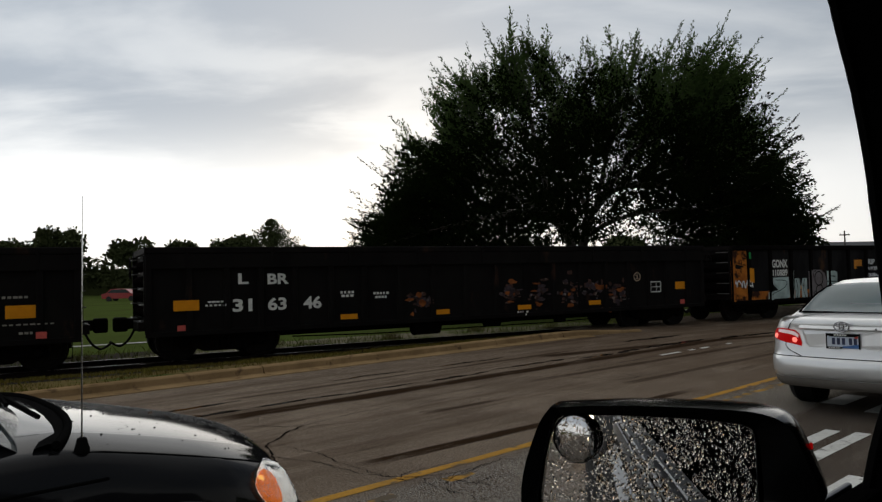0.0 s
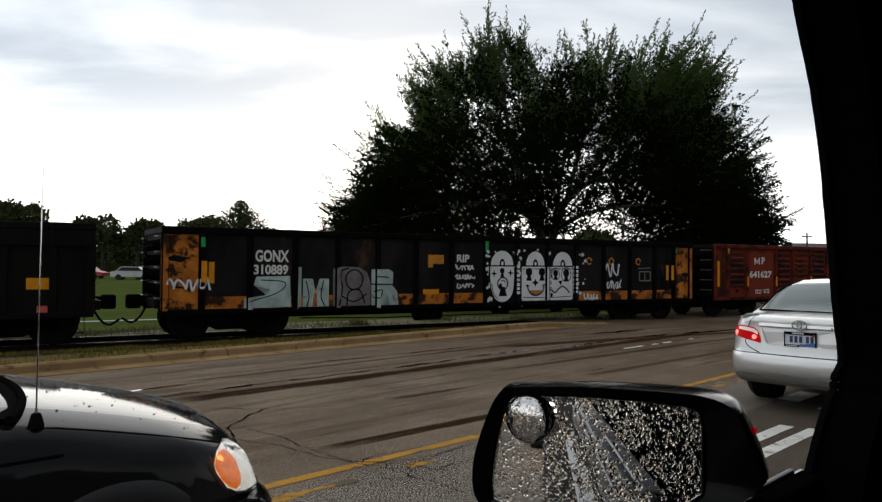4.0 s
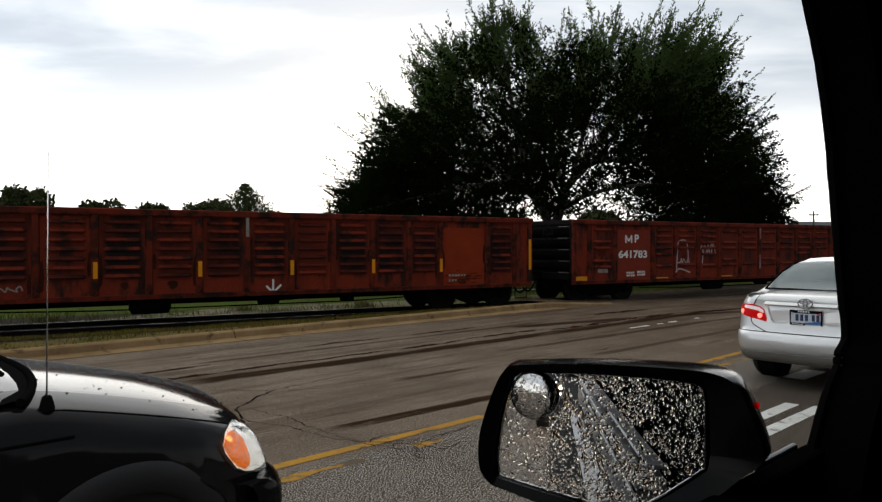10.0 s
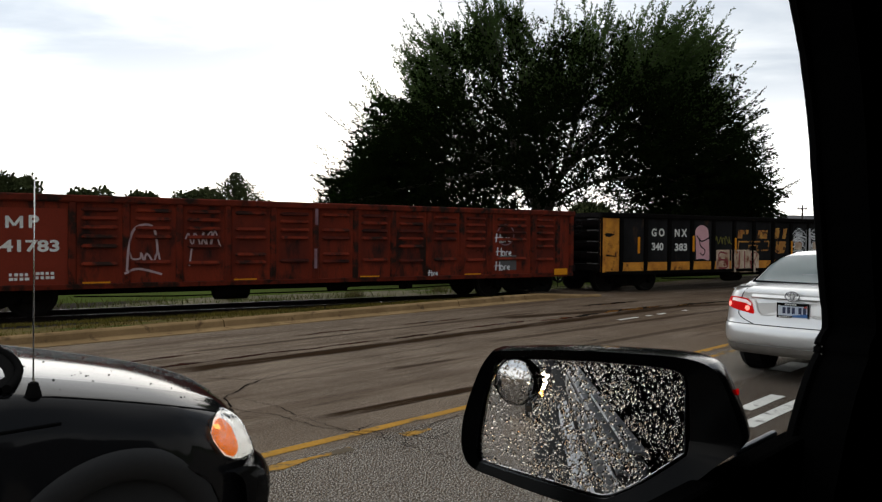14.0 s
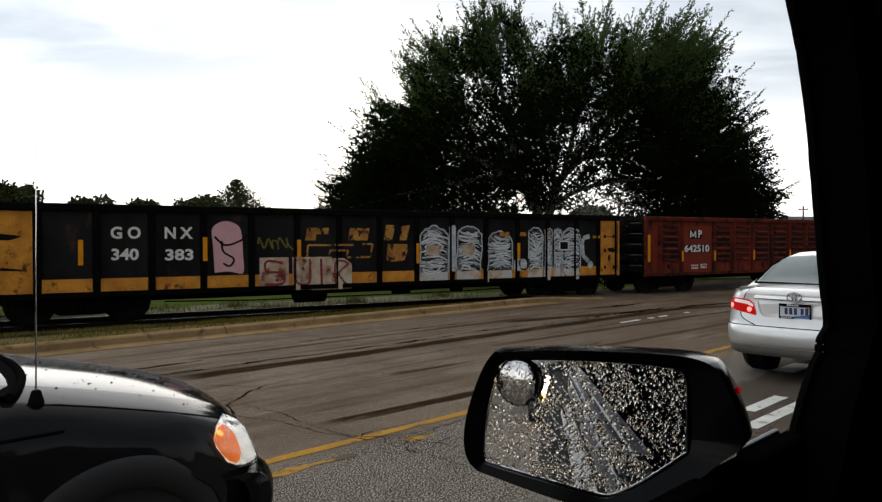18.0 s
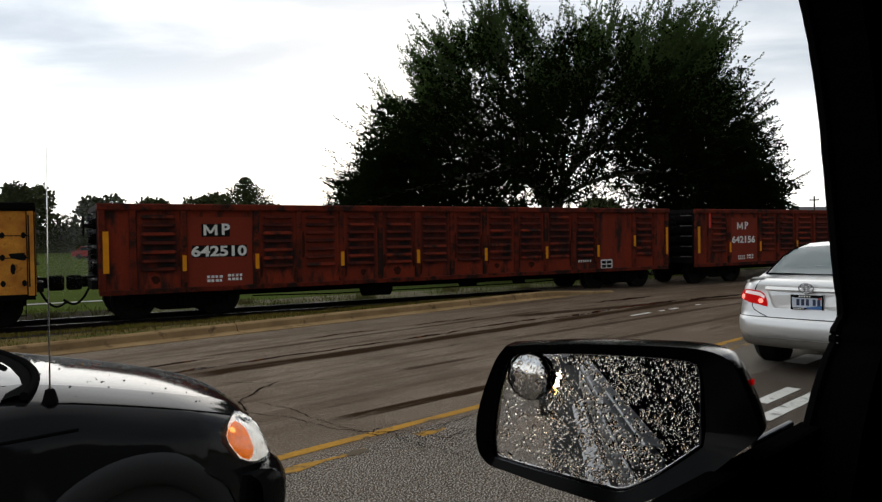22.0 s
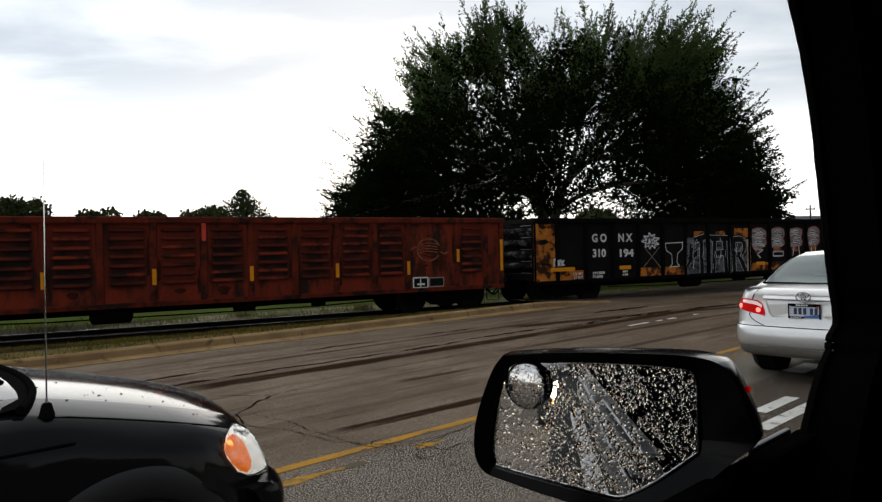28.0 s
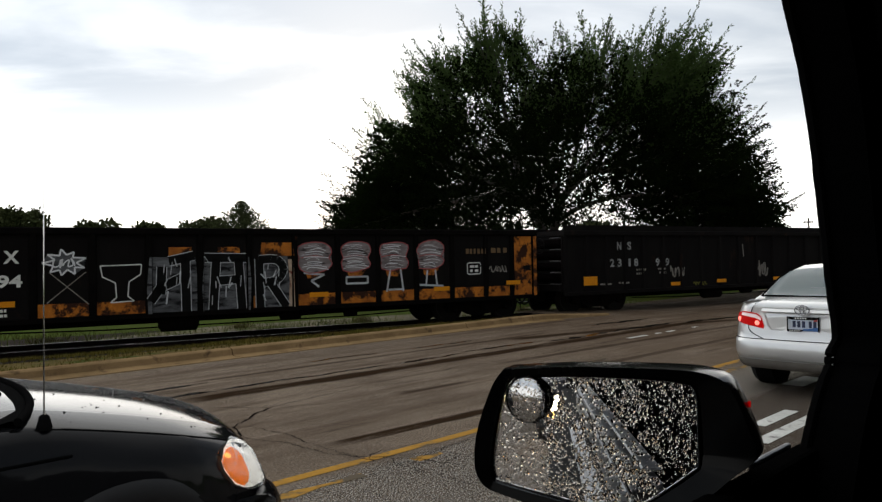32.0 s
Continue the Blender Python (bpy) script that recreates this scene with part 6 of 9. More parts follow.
    decal(f, "rust_stain", [oval(u, z, 0.05, 0.07, 7) for u in (16.9, 17.28) for z in (0.98, 1.52, 1.98)] + [rect(16.8, 17.36, 1.96, 1.98), rect(16.8, 17.36, 1.50, 1.52), rect(17.36, 17.39, 0.9, 2.4), oval(17.08, 1.28, 0.05, 0.12, 7)], SPRAYBLACK, 2)
    decal(f, "stencil_frame", [rect(15.02, 15.36, 1.56, 1.82)], SPRAYBLACK, 3.5)
    decal(f, "stencil_frame", stroke(rect(15.02, 15.36, 1.56, 1.82) + [(15.02, 1.56)], 0.035, smooth=False), LETTERS, 4)
    cars["F"] = f

    g = red_car("642510", True, "rust-red ribbed gondola streaked with dark scale", True)
    drips(g, 16, 0.9)
    decal(g, "number_ground", [rect(2.2, 2.85, 1.9, 2.2), rect(1.98, 3.25, 1.42, 1.70)], SPRAYBLACK, 2.2)
    decal(g, "stencil_frame", [rect(14.5, 14.95, 0.74, 1.0)], SPRAYBLACK, 1.6)
    decal(g, "stencil_frame", stroke(rect(14.5, 14.95, 0.74, 1.0) + [(14.5, 0.74)], 0.04, smooth=False) + stroke([(14.72, 0.74), (14.72, 1.0)], 0.03, smooth=False) + stroke([(14.5, 0.87), (14.95, 0.87)], 0.03, smooth=False), LETTERS, 2.6)
    decal(g, "stencil", bars(13.55, 14.1, 0.96, 0.07, 6, random.Random(4)), LETTERS, 2)
    cars["G"] = g

    h = red_car("642156", True, "rust-red ribbed gondola with a brown circular tag", True)
    soot(h, [(15.3, 1.35, 0.25, 0.3), (14.7, 1.3, 0.25, 0.2)], 7)
    tan = mat("faded_tan_spray", (0.30, 0.13, 0.07), 0.8, second=(0.12, 0.03, 0.018), amount=1.0, scale=5, fine=30, spec=0.0)
    soot(h, [(15.0, 1.75, 0.34, 0.32), (15.4, 1.6, 0.2, 0.5)], 71)
    rings = stroke(oval(15.0, 1.78, 0.36, 0.30, 18, 20, 330), 0.035, 2)
    for k in range(4):
        rings += stroke([(14.72, 1.70 + k * 0.075), (14.95, 1.74 + k * 0.075), (15.28, 1.70 + k * 0.075)], 0.022)
    rings += stroke([(14.42, 1.78), (14.6, 1.86), (14.72, 1.78)], 0.035) + stroke([(15.36, 1.72), (15.5, 1.66), (15.62, 1.72)], 0.035)
    decal(h, "tag", rings, tan, 2)
    decal(h, "stencil_frame", [rect(14.5, 14.95, 0.74, 1.02), rect(15.0, 15.45, 0.76, 1.0)], SPRAYBLACK, 1.6)
    decal(h, "stencil_frame", stroke(rect(14.5, 14.95, 0.74, 1.02) + [(14.5, 0.74)], 0.04, smooth=False) + stroke([(14.62, 0.84), (14.85, 0.84)], 0.05, smooth=False) + stroke([(14.72, 0.76), (14.72, 1.0)], 0.03, smooth=False), LETTERS, 2.6)
    decal(h, "stencil_frame", stroke(rect(15.0, 15.45, 0.76, 1.0) + [(15.0, 0.76)], 0.03, smooth=False), LETTERS_DIM, 2.6)
    drips(h, 17, 0.75)
    decal(h, "chalk_mark", [rect(8.93, 9.03, 2.1, 2.64)], mat("bright_red_mark", (0.62, 0.07, 0.05), 0.7, second=(0.40, 0.04, 0.03), amount=0.8, scale=6, spec=0.0), 1)
    decal(h, "chalk_mark", [rect(0.67, 0.77, 2.0, 2.6)], MATS["bright_red_mark"], 1)
    cars["H"] = h

    i_ = gon_car("black and yellow gondola with white outlined graffiti", "GONX", "310194", True, 9)
    strips(i_, [(1.05, 1.08)], 0.95, 0.12)
    strips(i_, [(3.72, 1.06), (7.15, 1.0), (10.6, 1.0), (14.2, 1.02), (16.6, 1.12)], 0.5, 0.12)
    decal(i_, "stencil", bars(3.6, 3.85, 0.9, 0.06, 3, rng) + bars(3.6, 3.85, 0.8, 0.06, 3, rng), LETTERS, 1.5)
    for w, u, z, wd in (("LD LMT", 1.72, 0.92, 0.40), ("LT WT", 1.72, 0.80, 0.36), ("191500", 2.56, 0.92, 0.50), ("71500", 2.52, 0.80, 0.42)):
        letter(i_, w, u, z, 0.08, wd, LETTERS)
    decal(i_, "tag", scrawl(random.Random(62), 0.7, 1.15, 1.14, 1.42, 0.05, 4), SPRAYWHITE, 3)
    r3 = random.Random(63)
    burst = [(4.9 + (0.40 if k % 2 else 0.22) * r3.uniform(0.85, 1.1) * math.cos(rad(k * 20)), 1.90 + (0.30 if k % 2 else 0.17) * r3.uniform(0.85, 1.1) * math.sin(rad(k * 20))) for k in range(18)]
    decal(i_, "tag_ground", [burst], SMEARGREY, 1.6)
    decal(i_, "tag_outline", stroke(burst + burst[:1], 0.035, smooth=False), SPRAYWHITE, 2.2)
    decal(i_, "tag", scrawl(random.Random(64), 4.68, 5.1, 1.78, 2.02, 0.03, 4), SPRAYWHITE, 2.6)
    decal(i_, "tag_outline", stroke([(4.55, 1.05), (5.3, 1.7)], 0.02, smooth=False) + stroke([(5.35, 1.0), (4.6, 1.7)], 0.02, smooth=False), LETTERS_DIM, 2)
    decal(i_, "tag_outline", stroke([(5.58, 1.82), (6.42, 1.84), (6.40, 1.62), (6.16, 1.46), (6.13, 1.14), (6.26, 1.03), (5.78, 1.01), (5.90, 1.12), (5.88, 1.44), (5.62, 1.58), (5.58, 1.82)], 0.026, smooth=False), LETTERS, 2)
    decal(i_, "tag_letter", [rect(7.0, 7.5, 1.98, 2.22)], GONRUST, 1)
    decal(i_, "tag_letter", [rect(8.1, 8.62, 2.0, 2.22)], GONRUST, 1)
    decal(i_, "tag_letter", [[(9.1, 1.95), (9.95, 2.0), (9.9, 2.32), (9.15, 2.32)]], GONRUST, 1)
    decal(i_, "tag_letter", [[(9.6, 0.75), (9.95, 0.72), (9.92, 1.9), (9.75, 1.9)]], CREAM, 1.6)
    for glyph in ([[(6.82, 1.15), (6.85, 1.78)], [(6.85, 1.32), (7.35, 1.55)], [(7.36, 2.0), (7.38, 0.66)], [(7.0, 1.90), (7.55, 2.02)], [(6.6, 1.0), (6.85, 1.35)]],
                  [[(7.80, 1.97), (8.78, 1.95)], [(8.06, 1.95), (7.98, 0.72)], [(8.58, 1.95), (8.66, 0.72)], [(8.05, 1.42), (8.6, 1.45)]],
                  [[(9.1, 0.72), (9.08, 1.92)], [(9.08, 1.90), (9.52, 1.90), (9.68, 1.66), (9.5, 1.40), (9.12, 1.34)], [(9.35, 1.36), (9.75, 0.74)]]):
        white = [q for line in glyph for q in stroke(line, 0.235, 3)]
        dark = [q for line in glyph for q in stroke(line, 0.20, 3)]
        us = [p[0] for line in glyph for p in line]
        lo, hi = min(us) - 0.06, max(us) + 0.06
        decal(i_, "tag_ground", [[(lo, 0.72), (hi, 0.70), (hi + 0.03, 1.4), (hi - 0.02, 1.98), (lo + 0.04, 2.0), (lo - 0.02, 1.3)]], SMEARGREY, 1.7)
        flicks = []
        for k in range(9):
            u, z = r3.uniform(lo + 0.08, hi - 0.08), r3.uniform(0.85, 1.85)
            flicks += stroke([(u, z), (u + r3.gauss(0, 0.06), z + r3.uniform(0.1, 0.3))], r3.uniform(0.015, 0.04), smooth=False)
        decal(i_, "tag_hatching", flicks, SPRAYGREY, 3.1)
        decal(i_, "tag_glyph", white, SPRAYGREY, 2.0, "black graffiti letter with white edges")
        decal(i_, "tag_outline", dark, SPRAYBLACK, 2.8)
    dusty = mat("dusty_pink_grey_spray", (0.33, 0.29, 0.29), 0.75, second=(0.13, 0.105, 0.105), amount=1.0, scale=3.0, fine=18, fine_amount=0.5, stretch=(0.7, 1, 2.2), third=(0.04, 0.035, 0.035), third_at=(0.54, 0.64), third_scale=4.0, spec=0.04)
    r3 = random.Random(90)
    for k, u in enumerate((10.5, 11.62, 12.72, 13.84)):
        wide = (0.46, 0.42, 0.44, 0.43)[k]
        ring = [(u + x * wide + r3.gauss(0, 0.015), z + r3.gauss(0, 0.015)) for x, z in ((-0.8, 1.62), (-0.3, 1.56), (0.3, 1.58), (0.85, 1.64), (1.0, 1.80), (0.82, 1.92), (0.98, 2.05), (0.92, 2.24), (0.4, 2.33), (-0.4, 2.32), (-0.95, 2.22), (-1.0, 2.04), (-0.8, 1.93), (-0.98, 1.80))]
        decal(i_, "tag_cloud", [ring], dusty, 1.8, "smudged grey graffiti cloud with a red edge")
        decal(i_, "tag_outline", stroke(ring + ring[:1], 0.025, 2) + stroke([(u - 0.36, 1.93), (u, 1.98), (u + 0.36, 1.92)], 0.022), mat("pink_outline_spray", (0.42, 0.10, 0.10), 0.7, scale=5, spec=0.06), 2.4)
        lines = []
        for q in range(11):
            z = 1.64 + q * 0.06
            lines += stroke([(u - r3.uniform(0.1, 0.38), z), (u + r3.uniform(-0.1, 0.1), z + r3.gauss(0.03, 0.02)), (u + r3.uniform(0.1, 0.38), z - 0.01)], r3.uniform(0.008, 0.022), 4)
        decal(i_, "tag_hatching", lines, SPRAYWHITE, 2.9)
        decal(i_, "tag_letter", [[(u - 0.25, 1.6), (u + 0.28, 1.58), (u + 0.1, 1.4), (u - 0.2, 1.42)]], GONRUST, 1.2)
    decal(i_, "tag_outline", stroke([(10.2, 1.55), (10.75, 1.5), (10.4, 1.35), (10.6, 1.2)], 0.05, smooth=False) + stroke(rect(11.35, 11.95, 1.25, 1.42) + [(11.35, 1.25)], 0.05, smooth=False)
          + stroke([(12.5, 1.0), (12.62, 1.6)], 0.05, smooth=False) + stroke([(13.0, 1.0), (12.92, 1.6)], 0.05, smooth=False) + stroke([(12.55, 1.05), (13.0, 1.05)], 0.05, smooth=False)
          + stroke([(13.7, 1.1), (13.75, 1.55)], 0.05, smooth=False) + stroke([(14.05, 1.1), (14.0, 1.55)], 0.05, smooth=False) + stroke([(13.5, 1.15), (14.25, 1.1)], 0.05, smooth=False), SPRAYGREY, 2.4)
    decal(i_, "stencil_frame", stroke(rounded(15.05, 15.5, 1.4, 1.72, 0.06) + [(15.5, 1.6)], 0.03, smooth=False) + bars(15.12, 15.45, 1.58, 0.07, 2, rng) + bars(15.12, 15.45, 1.46, 0.07, 2, rng), LETTERS, 2)
    decal(i_, "tag", scrawl(random.Random(66), 15.85, 16.45, 1.4, 1.65, 0.035, 4), LETTERS_DIM, 2)
    decal(i_, "old_letter", bars(15.0, 15.65, 1.98, 0.14, 5, rng) + bars(15.85, 16.5, 2.0, 0.14, 3, rng), mat("faint_ochre_lettering", (0.14, 0.08, 0.03), 0.7, scale=6), 1)
    cars["I"] = i_

    j = black_car("tall black gondola with worn white numbers", top=2.83, wide=False)
    for w, u, z in (("N", 2.36, 2.16), ("S", 2.80, 2.16), ("2", 2.04, 1.61), ("3", 2.36, 1.61), ("1", 2.80, 1.61), ("8", 3.10, 1.61), ("9", 4.10, 1.60), ("9", 4.56, 1.60)):
        letter(j, w, u, z, 0.24, 0.09 if w == "1" else 0.18, mat("worn_grey_numbers", (0.42, 0.42, 0.41), 0.8, second=(0.16, 0.16, 0.16), amount=1.0, scale=5, fine=30, spec=0.0))
    strips(j, [(1.04, 1.07)], 0.56, 0.28)
    strips(j, [(4.97, 0.86), (7.22, 0.9), (10.4, 0.9), (13.5, 0.9)], 0.5, 0.12)
    decal(j, "stencil", bars(3.1, 3.5, 1.35, 0.06, 4, rng) + bars(3.1, 3.4, 1.22, 0.06, 3, rng) + bars(4.1, 4.5, 1.36, 0.06, 4, rng) + bars(4.15, 4.5, 1.23, 0.06, 3, rng) + bars(1.5, 2.0, 0.92, 0.05, 4, rng) + bars(2.3, 2.8, 0.94, 0.05, 4, rng), LETTERS_DIM, 1)
    decal(j, "tag", scrawl(random.Random(71), 4.75, 5.4, 1.05, 1.5, 0.04, 6) + scrawl(random.Random(72), 9.3, 9.9, 0.9, 1.6, 0.05, 5) + stroke([(8.5, 2.2), (8.55, 1.75)], 0.04, smooth=False), LETTERS_DIM, 1)
    decal(j, "tag", scrawl(random.Random(73), 5.85, 6.5, 0.75, 0.92, 0.04, 4), OLIVE, 1)
    cars["J"] = j
    return cars


CARS = build_cars()
CAR_AT = dict(A=-27.0, B=-8.27, C=10.58, D=29.27, E=48.3, F=66.95, G=85.62, H=104.41, I=123.02, J=141.57)
# how far the train has rolled, second by second
ROLLED = [(0, 0), (0.5, 2.2), (1, 4.42), (1.5, 6.65), (2, 8.87), (2.5, 11.1), (3, 13.3), (3.5, 15.52), (5.5, 24.37), (6, 26.55), (6.5, 28.7), (7, 30.82), (7.5, 32.97),
          (8, 35.12), (8.5, 37.27), (9, 39.4), (9.5, 41.48), (10, 43.6), (10.5, 45.75), (11, 47.87), (11.5, 49.95), (12, 52.05), (12.5, 54.18), (13, 56.33), (13.5, 58.48), (14, 60.64),
          (14.5, 62.78), (16.5, 71.0), (17, 73.13), (17.5, 75.27), (18, 77.4), (18.5, 79.44), (19, 81.55), (19.5, 83.67), (20, 85.79), (20.5, 87.9), (21, 90.0), (21.5, 92.1), (22, 94.24),
          (22.5, 96.43), (23, 98.6), (23.5, 100.75), (24, 102.9), (24.5, 105.05), (26.5, 113.25), (27, 115.4), (27.5, 117.55), (28, 119.7), (28.5, 121.85), (29, 123.98), (29.5, 126.12),
          (30, 128.26), (30.5, 130.43), (31, 132.63), (31.5, 134.84), (32, 137.07)]
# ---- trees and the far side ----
# One leaf in two colours: outer lightened by sky, inner darkened by shade.
LEAF_OUT = mat("skylit_elm_leaves", (0.095, 0.145, 0.045), 0.7, spec=0.05, second=(0.030, 0.050, 0.015), amount=0.8, scale=0.7, fine=14, world=True)
LEAF = mat("shaded_elm_leaves", (0.006, 0.009, 0.003), 0.8, spec=0.0, second=(0.004, 0.006, 0.002), amount=0.8, scale=0.7, fine=14, world=True)
LEAF_FAR = mat("far_tree_foliage", (0.062, 0.072, 0.030), 0.85, spec=0.0, second=(0.035, 0.044, 0.018), amount=0.9, scale=0.3, fine=3, world=True)
BARK = mat("dark_furrowed_bark", (0.045, 0.036, 0.028), 0.9, second=(0.025, 0.02, 0.016), amount=0.8, scale=3, fine=20, stretch=(1, 1, 0.3), bump=0.02)


def let_light_through(m, tint, share):
    """Leaves pass some daylight from behind."""
    nt = m.node_tree
    b, out = nt.nodes["Principled BSDF"], nt.nodes["Material Output"]
    tr, mx = nt.nodes.new("ShaderNodeBsdfTranslucent"), nt.nodes.new("ShaderNodeMixShader")
    tr.inputs[0].default_value = (*tint, 1)
    mx.inputs[0].default_value = share
    nt.links.new(b.outputs[0], mx.inputs[1])
    nt.links.new(tr.outputs[0], mx.inputs[2])
    nt.links.new(mx.outputs[0], out.inputs[0])


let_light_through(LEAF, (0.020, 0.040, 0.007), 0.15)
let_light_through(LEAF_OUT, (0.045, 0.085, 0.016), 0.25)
TREE_AT = Vector((29.6, 21.4, -0.36))
ACROSS = Vector((0.713, -0.701, 0))
AWAY = Vector((0.701, 0.713, 0))


def tree_place(u, w, z):
    return TREE_AT + ACROSS * u + AWAY * w + Vector((0, 0, z))


# upper outline of the crown: metres across from the trunk, and height
CROWN = [(-12.0, 3.0), (-11.5, 4.2), (-10.8, 5.6), (-10.0, 7.6), (-9.1, 8.8), (-8.8, 10.2), (-7.7, 11.2), (-7.0, 12.2), (-5.9, 12.4), (-5.2, 13.3), (-3.9, 14.1), (-2.2, 14.2), (-0.9, 13.5), (0.3, 13.2), (2.0, 13.6),
         (2.9, 13.3), (4.5, 13.2), (5.9, 12.6), (7.0, 12.7), (7.8, 12.3), (8.3, 11.3), (8.5, 9.6), (9.2, 8.6), (9.3, 6.6), (9.8, 5.0), (10.8, 4.3), (11.0, 3.2)]


def crown_height(u):
    for (a, p), (b, q) in zip(CROWN, CROWN[1:]):
        if a <= u <= b:
            return p + (q - p) * (u - a) / (b - a)
    return 0.0


def crown_floor(u):
    """Underside of the crown: low at the skirts, lifted by the trunk."""
    if -1.6 < u < 0.6:
        return 3.6
    return 2.0


def build_tree():
    t = thing("broad_tree", "broad dark green elm tree with a forked trunk", "tree")
    rng = random.Random(21)
    bm = B()
    # trunk and limbs
    tube(bm, [tree_place(-0.7, 0, -0.1), tree_place(-0.62, 0, 1.2), tree_place(-0.55, 0, 2.4), tree_place(-0.5, 0, 3.0)], [0.52, 0.42, 0.38, 0.40], 12)
    part("trunk", bm, BARK, t, smooth=True)
    limbs = [[(-0.45, 0, 2.8), (-0.1, 0.2, 3.8), (0.45, 0.3, 5.2), (1.8, 0.5, 6.4), (4.2, 0.8, 7.6), (7.6, 1.0, 8.8)],
             [(-0.6, 0, 2.8), (-1.1, -0.2, 4.0), (-1.8, -0.3, 5.6), (-2.5, -0.5, 8.4), (-3.0, -0.6, 11.4), (-3.4, -0.6, 13.2)],
             [(-0.1, 0.2, 3.8), (0.1, 0.8, 5.2), (0.5, 1.2, 7.5), (1.2, 1.2, 10.2), (1.8, 1.2, 12.2)],
             [(-1.1, -0.2, 4.0), (-2.4, -0.8, 5.2), (-5.0, -1.2, 6.4), (-8.2, -1.4, 7.2), (-10.0, -1.5, 7.0)],
             [(0.45, 0.3, 5.2), (1.5, -0.8, 6.9), (3.4, -1.6, 9.4), (5.2, -1.8, 11.6)],
             [(1.8, 0.5, 6.4), (4.8, -0.6, 6.2), (7.8, -1.2, 5.4), (10.4, -1.4, 4.3)],
             [(-2.4, -0.8, 5.2), (-4.8, -2.2, 4.8), (-7.6, -2.6, 4.2), (-10.6, -2.8, 3.4)],
             [(-1.8, -0.3, 5.6), (-3.6, 1.0, 8.2), (-6.4, 1.6, 10.2)],
             [(1.2, 1.2, 10.2), (4.0, 1.6, 11.4), (7.0, 1.6, 12.0)],
             [(0.1, 0.8, 5.2), (-0.4, 0.9, 7.0), (-0.9, 0.6, 9.2), (-0.6, 0.4, 11.6)],
             [(0.45, 0.3, 5.2), (0.9, 0.0, 7.2), (1.4, -0.6, 9.0), (3.0, -0.9, 11.2)],
             [(-0.1, 0.2, 3.8), (1.0, -0.4, 4.5), (2.6, -0.8, 4.9), (5.0, -1.0, 5.0), (7.4, -1.2, 4.4)]]
    for l in limbs:
        bm = B()
        r0 = 0.26 if l[0][2] < 3.2 else 0.15
        line = smooth_line(l, 4)
        tube(bm, [tree_place(*p) for p in line], [r0 * (1 - 0.88 * i / (len(line) - 1)) for i in range(len(line))], 8)
        part("limb", bm, BARK, t, smooth=True)
    # boughs of leaves: sprays that start inside and reach out and up
    leaves_v, leaves_f = [], []
    twig = B()

    def spray(p, d, length, n, size, wide=0.26):
        side = d.cross(Vector((0, 0, 1)))
        side = side.normalized() if side.length > 0.05 else Vector((1, 0, 0))
        up = side.cross(d).normalized()
        for _ in range(n):
            f = rng.random()
            spread = wide * (1 - 0.65 * f) * (0.5 + length * 0.5)
            q = p + d * (length * f) + side * rng.gauss(0, spread) + up * rng.gauss(0, spread * 0.75)
            ld = (d * 0.8 + side * rng.gauss(0, 0.8) + up * rng.gauss(0, 0.6)).normalized()
            lw = ld.cross(Vector((rng.gauss(0, 1), rng.gauss(0, 1), rng.gauss(0, 1)))).normalized()
            s = size * rng.uniform(0.7, 1.3)
            i = len(leaves_v)
            leaves_v.extend((tuple(q), tuple(q + ld * s * 0.5 + lw * s * 0.26), tuple(q + ld * s), tuple(q + ld * s * 0.5 - lw * s * 0.26)))
            leaves_f.append((i, i + 1, i + 2, i + 3))

    def shoot(p, d, length, n, size, bend, width):
        """Leaves set alternately along one curved twig."""
        a = d.cross(Vector((rng.gauss(0, 1), rng.gauss(0, 1), rng.gauss(0, 1)))).normalized()
        c = d.cross(a)
        for k in range(n):
            f = (k + rng.random()) / n
            q = p + d * (length * f) + bend * (length * f * f)
            ang = rng.uniform(0, 6.283)
            out = a * math.cos(ang) + c * math.sin(ang)
            q = q + out * (width * (1 - 0.7 * f) * rng.random())
            ld = (d + bend * (2 * f) + out * rng.uniform(0.3, 1.1)).normalized()
            lw = ld.cross(Vector((rng.gauss(0, 1), rng.gauss(0, 1), rng.gauss(0, 1)))).normalized()
            sz = size * rng.uniform(0.7, 1.25)
            i = len(leaves_v)
            leaves_v.extend((tuple(q), tuple(q + ld * sz * 0.5 + lw * sz * 0.24), tuple(q + ld * sz), tuple(q + ld * sz * 0.5 - lw * sz * 0.24)))
            leaves_f.append((i, i + 1, i + 2, i + 3))

    def branchlet(p, d, length, size, stem):
        bend = Vector((0, 0, rng.uniform(-0.05, 0.32))) + ACROSS * rng.gauss(0, 0.10)
        shoot(p, d, length, int(length * 34), size, bend, 0.09)
        side = d.cross(AWAY)
        side = side.normalized() if side.length > 0.1 else Vector((0, 0, 1))
        for f in (0.15, 0.35, 0.55, 0.72):
            sg = rng.choice((-1, 1))
            d2 = (d + side * (sg * rng.uniform(0.45, 0.95)) + AWAY * rng.gauss(0, 0.4)).normalized()
            shoot(p + d * (length * f) + bend * (length * f * f), d2, length * rng.uniform(0.28, 0.5) * (1.15 - f), 13, size, bend * 0.5, 0.08)
        if stem:
            tube(twig, [p - d * 0.5, p + d * length * 0.5 + bend * length * 0.25, p + d * length + bend * length], [0.018, 0.011, 0.004], 3, False)

    # inner mass of the crown, its shade put into a darker leaf colour
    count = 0
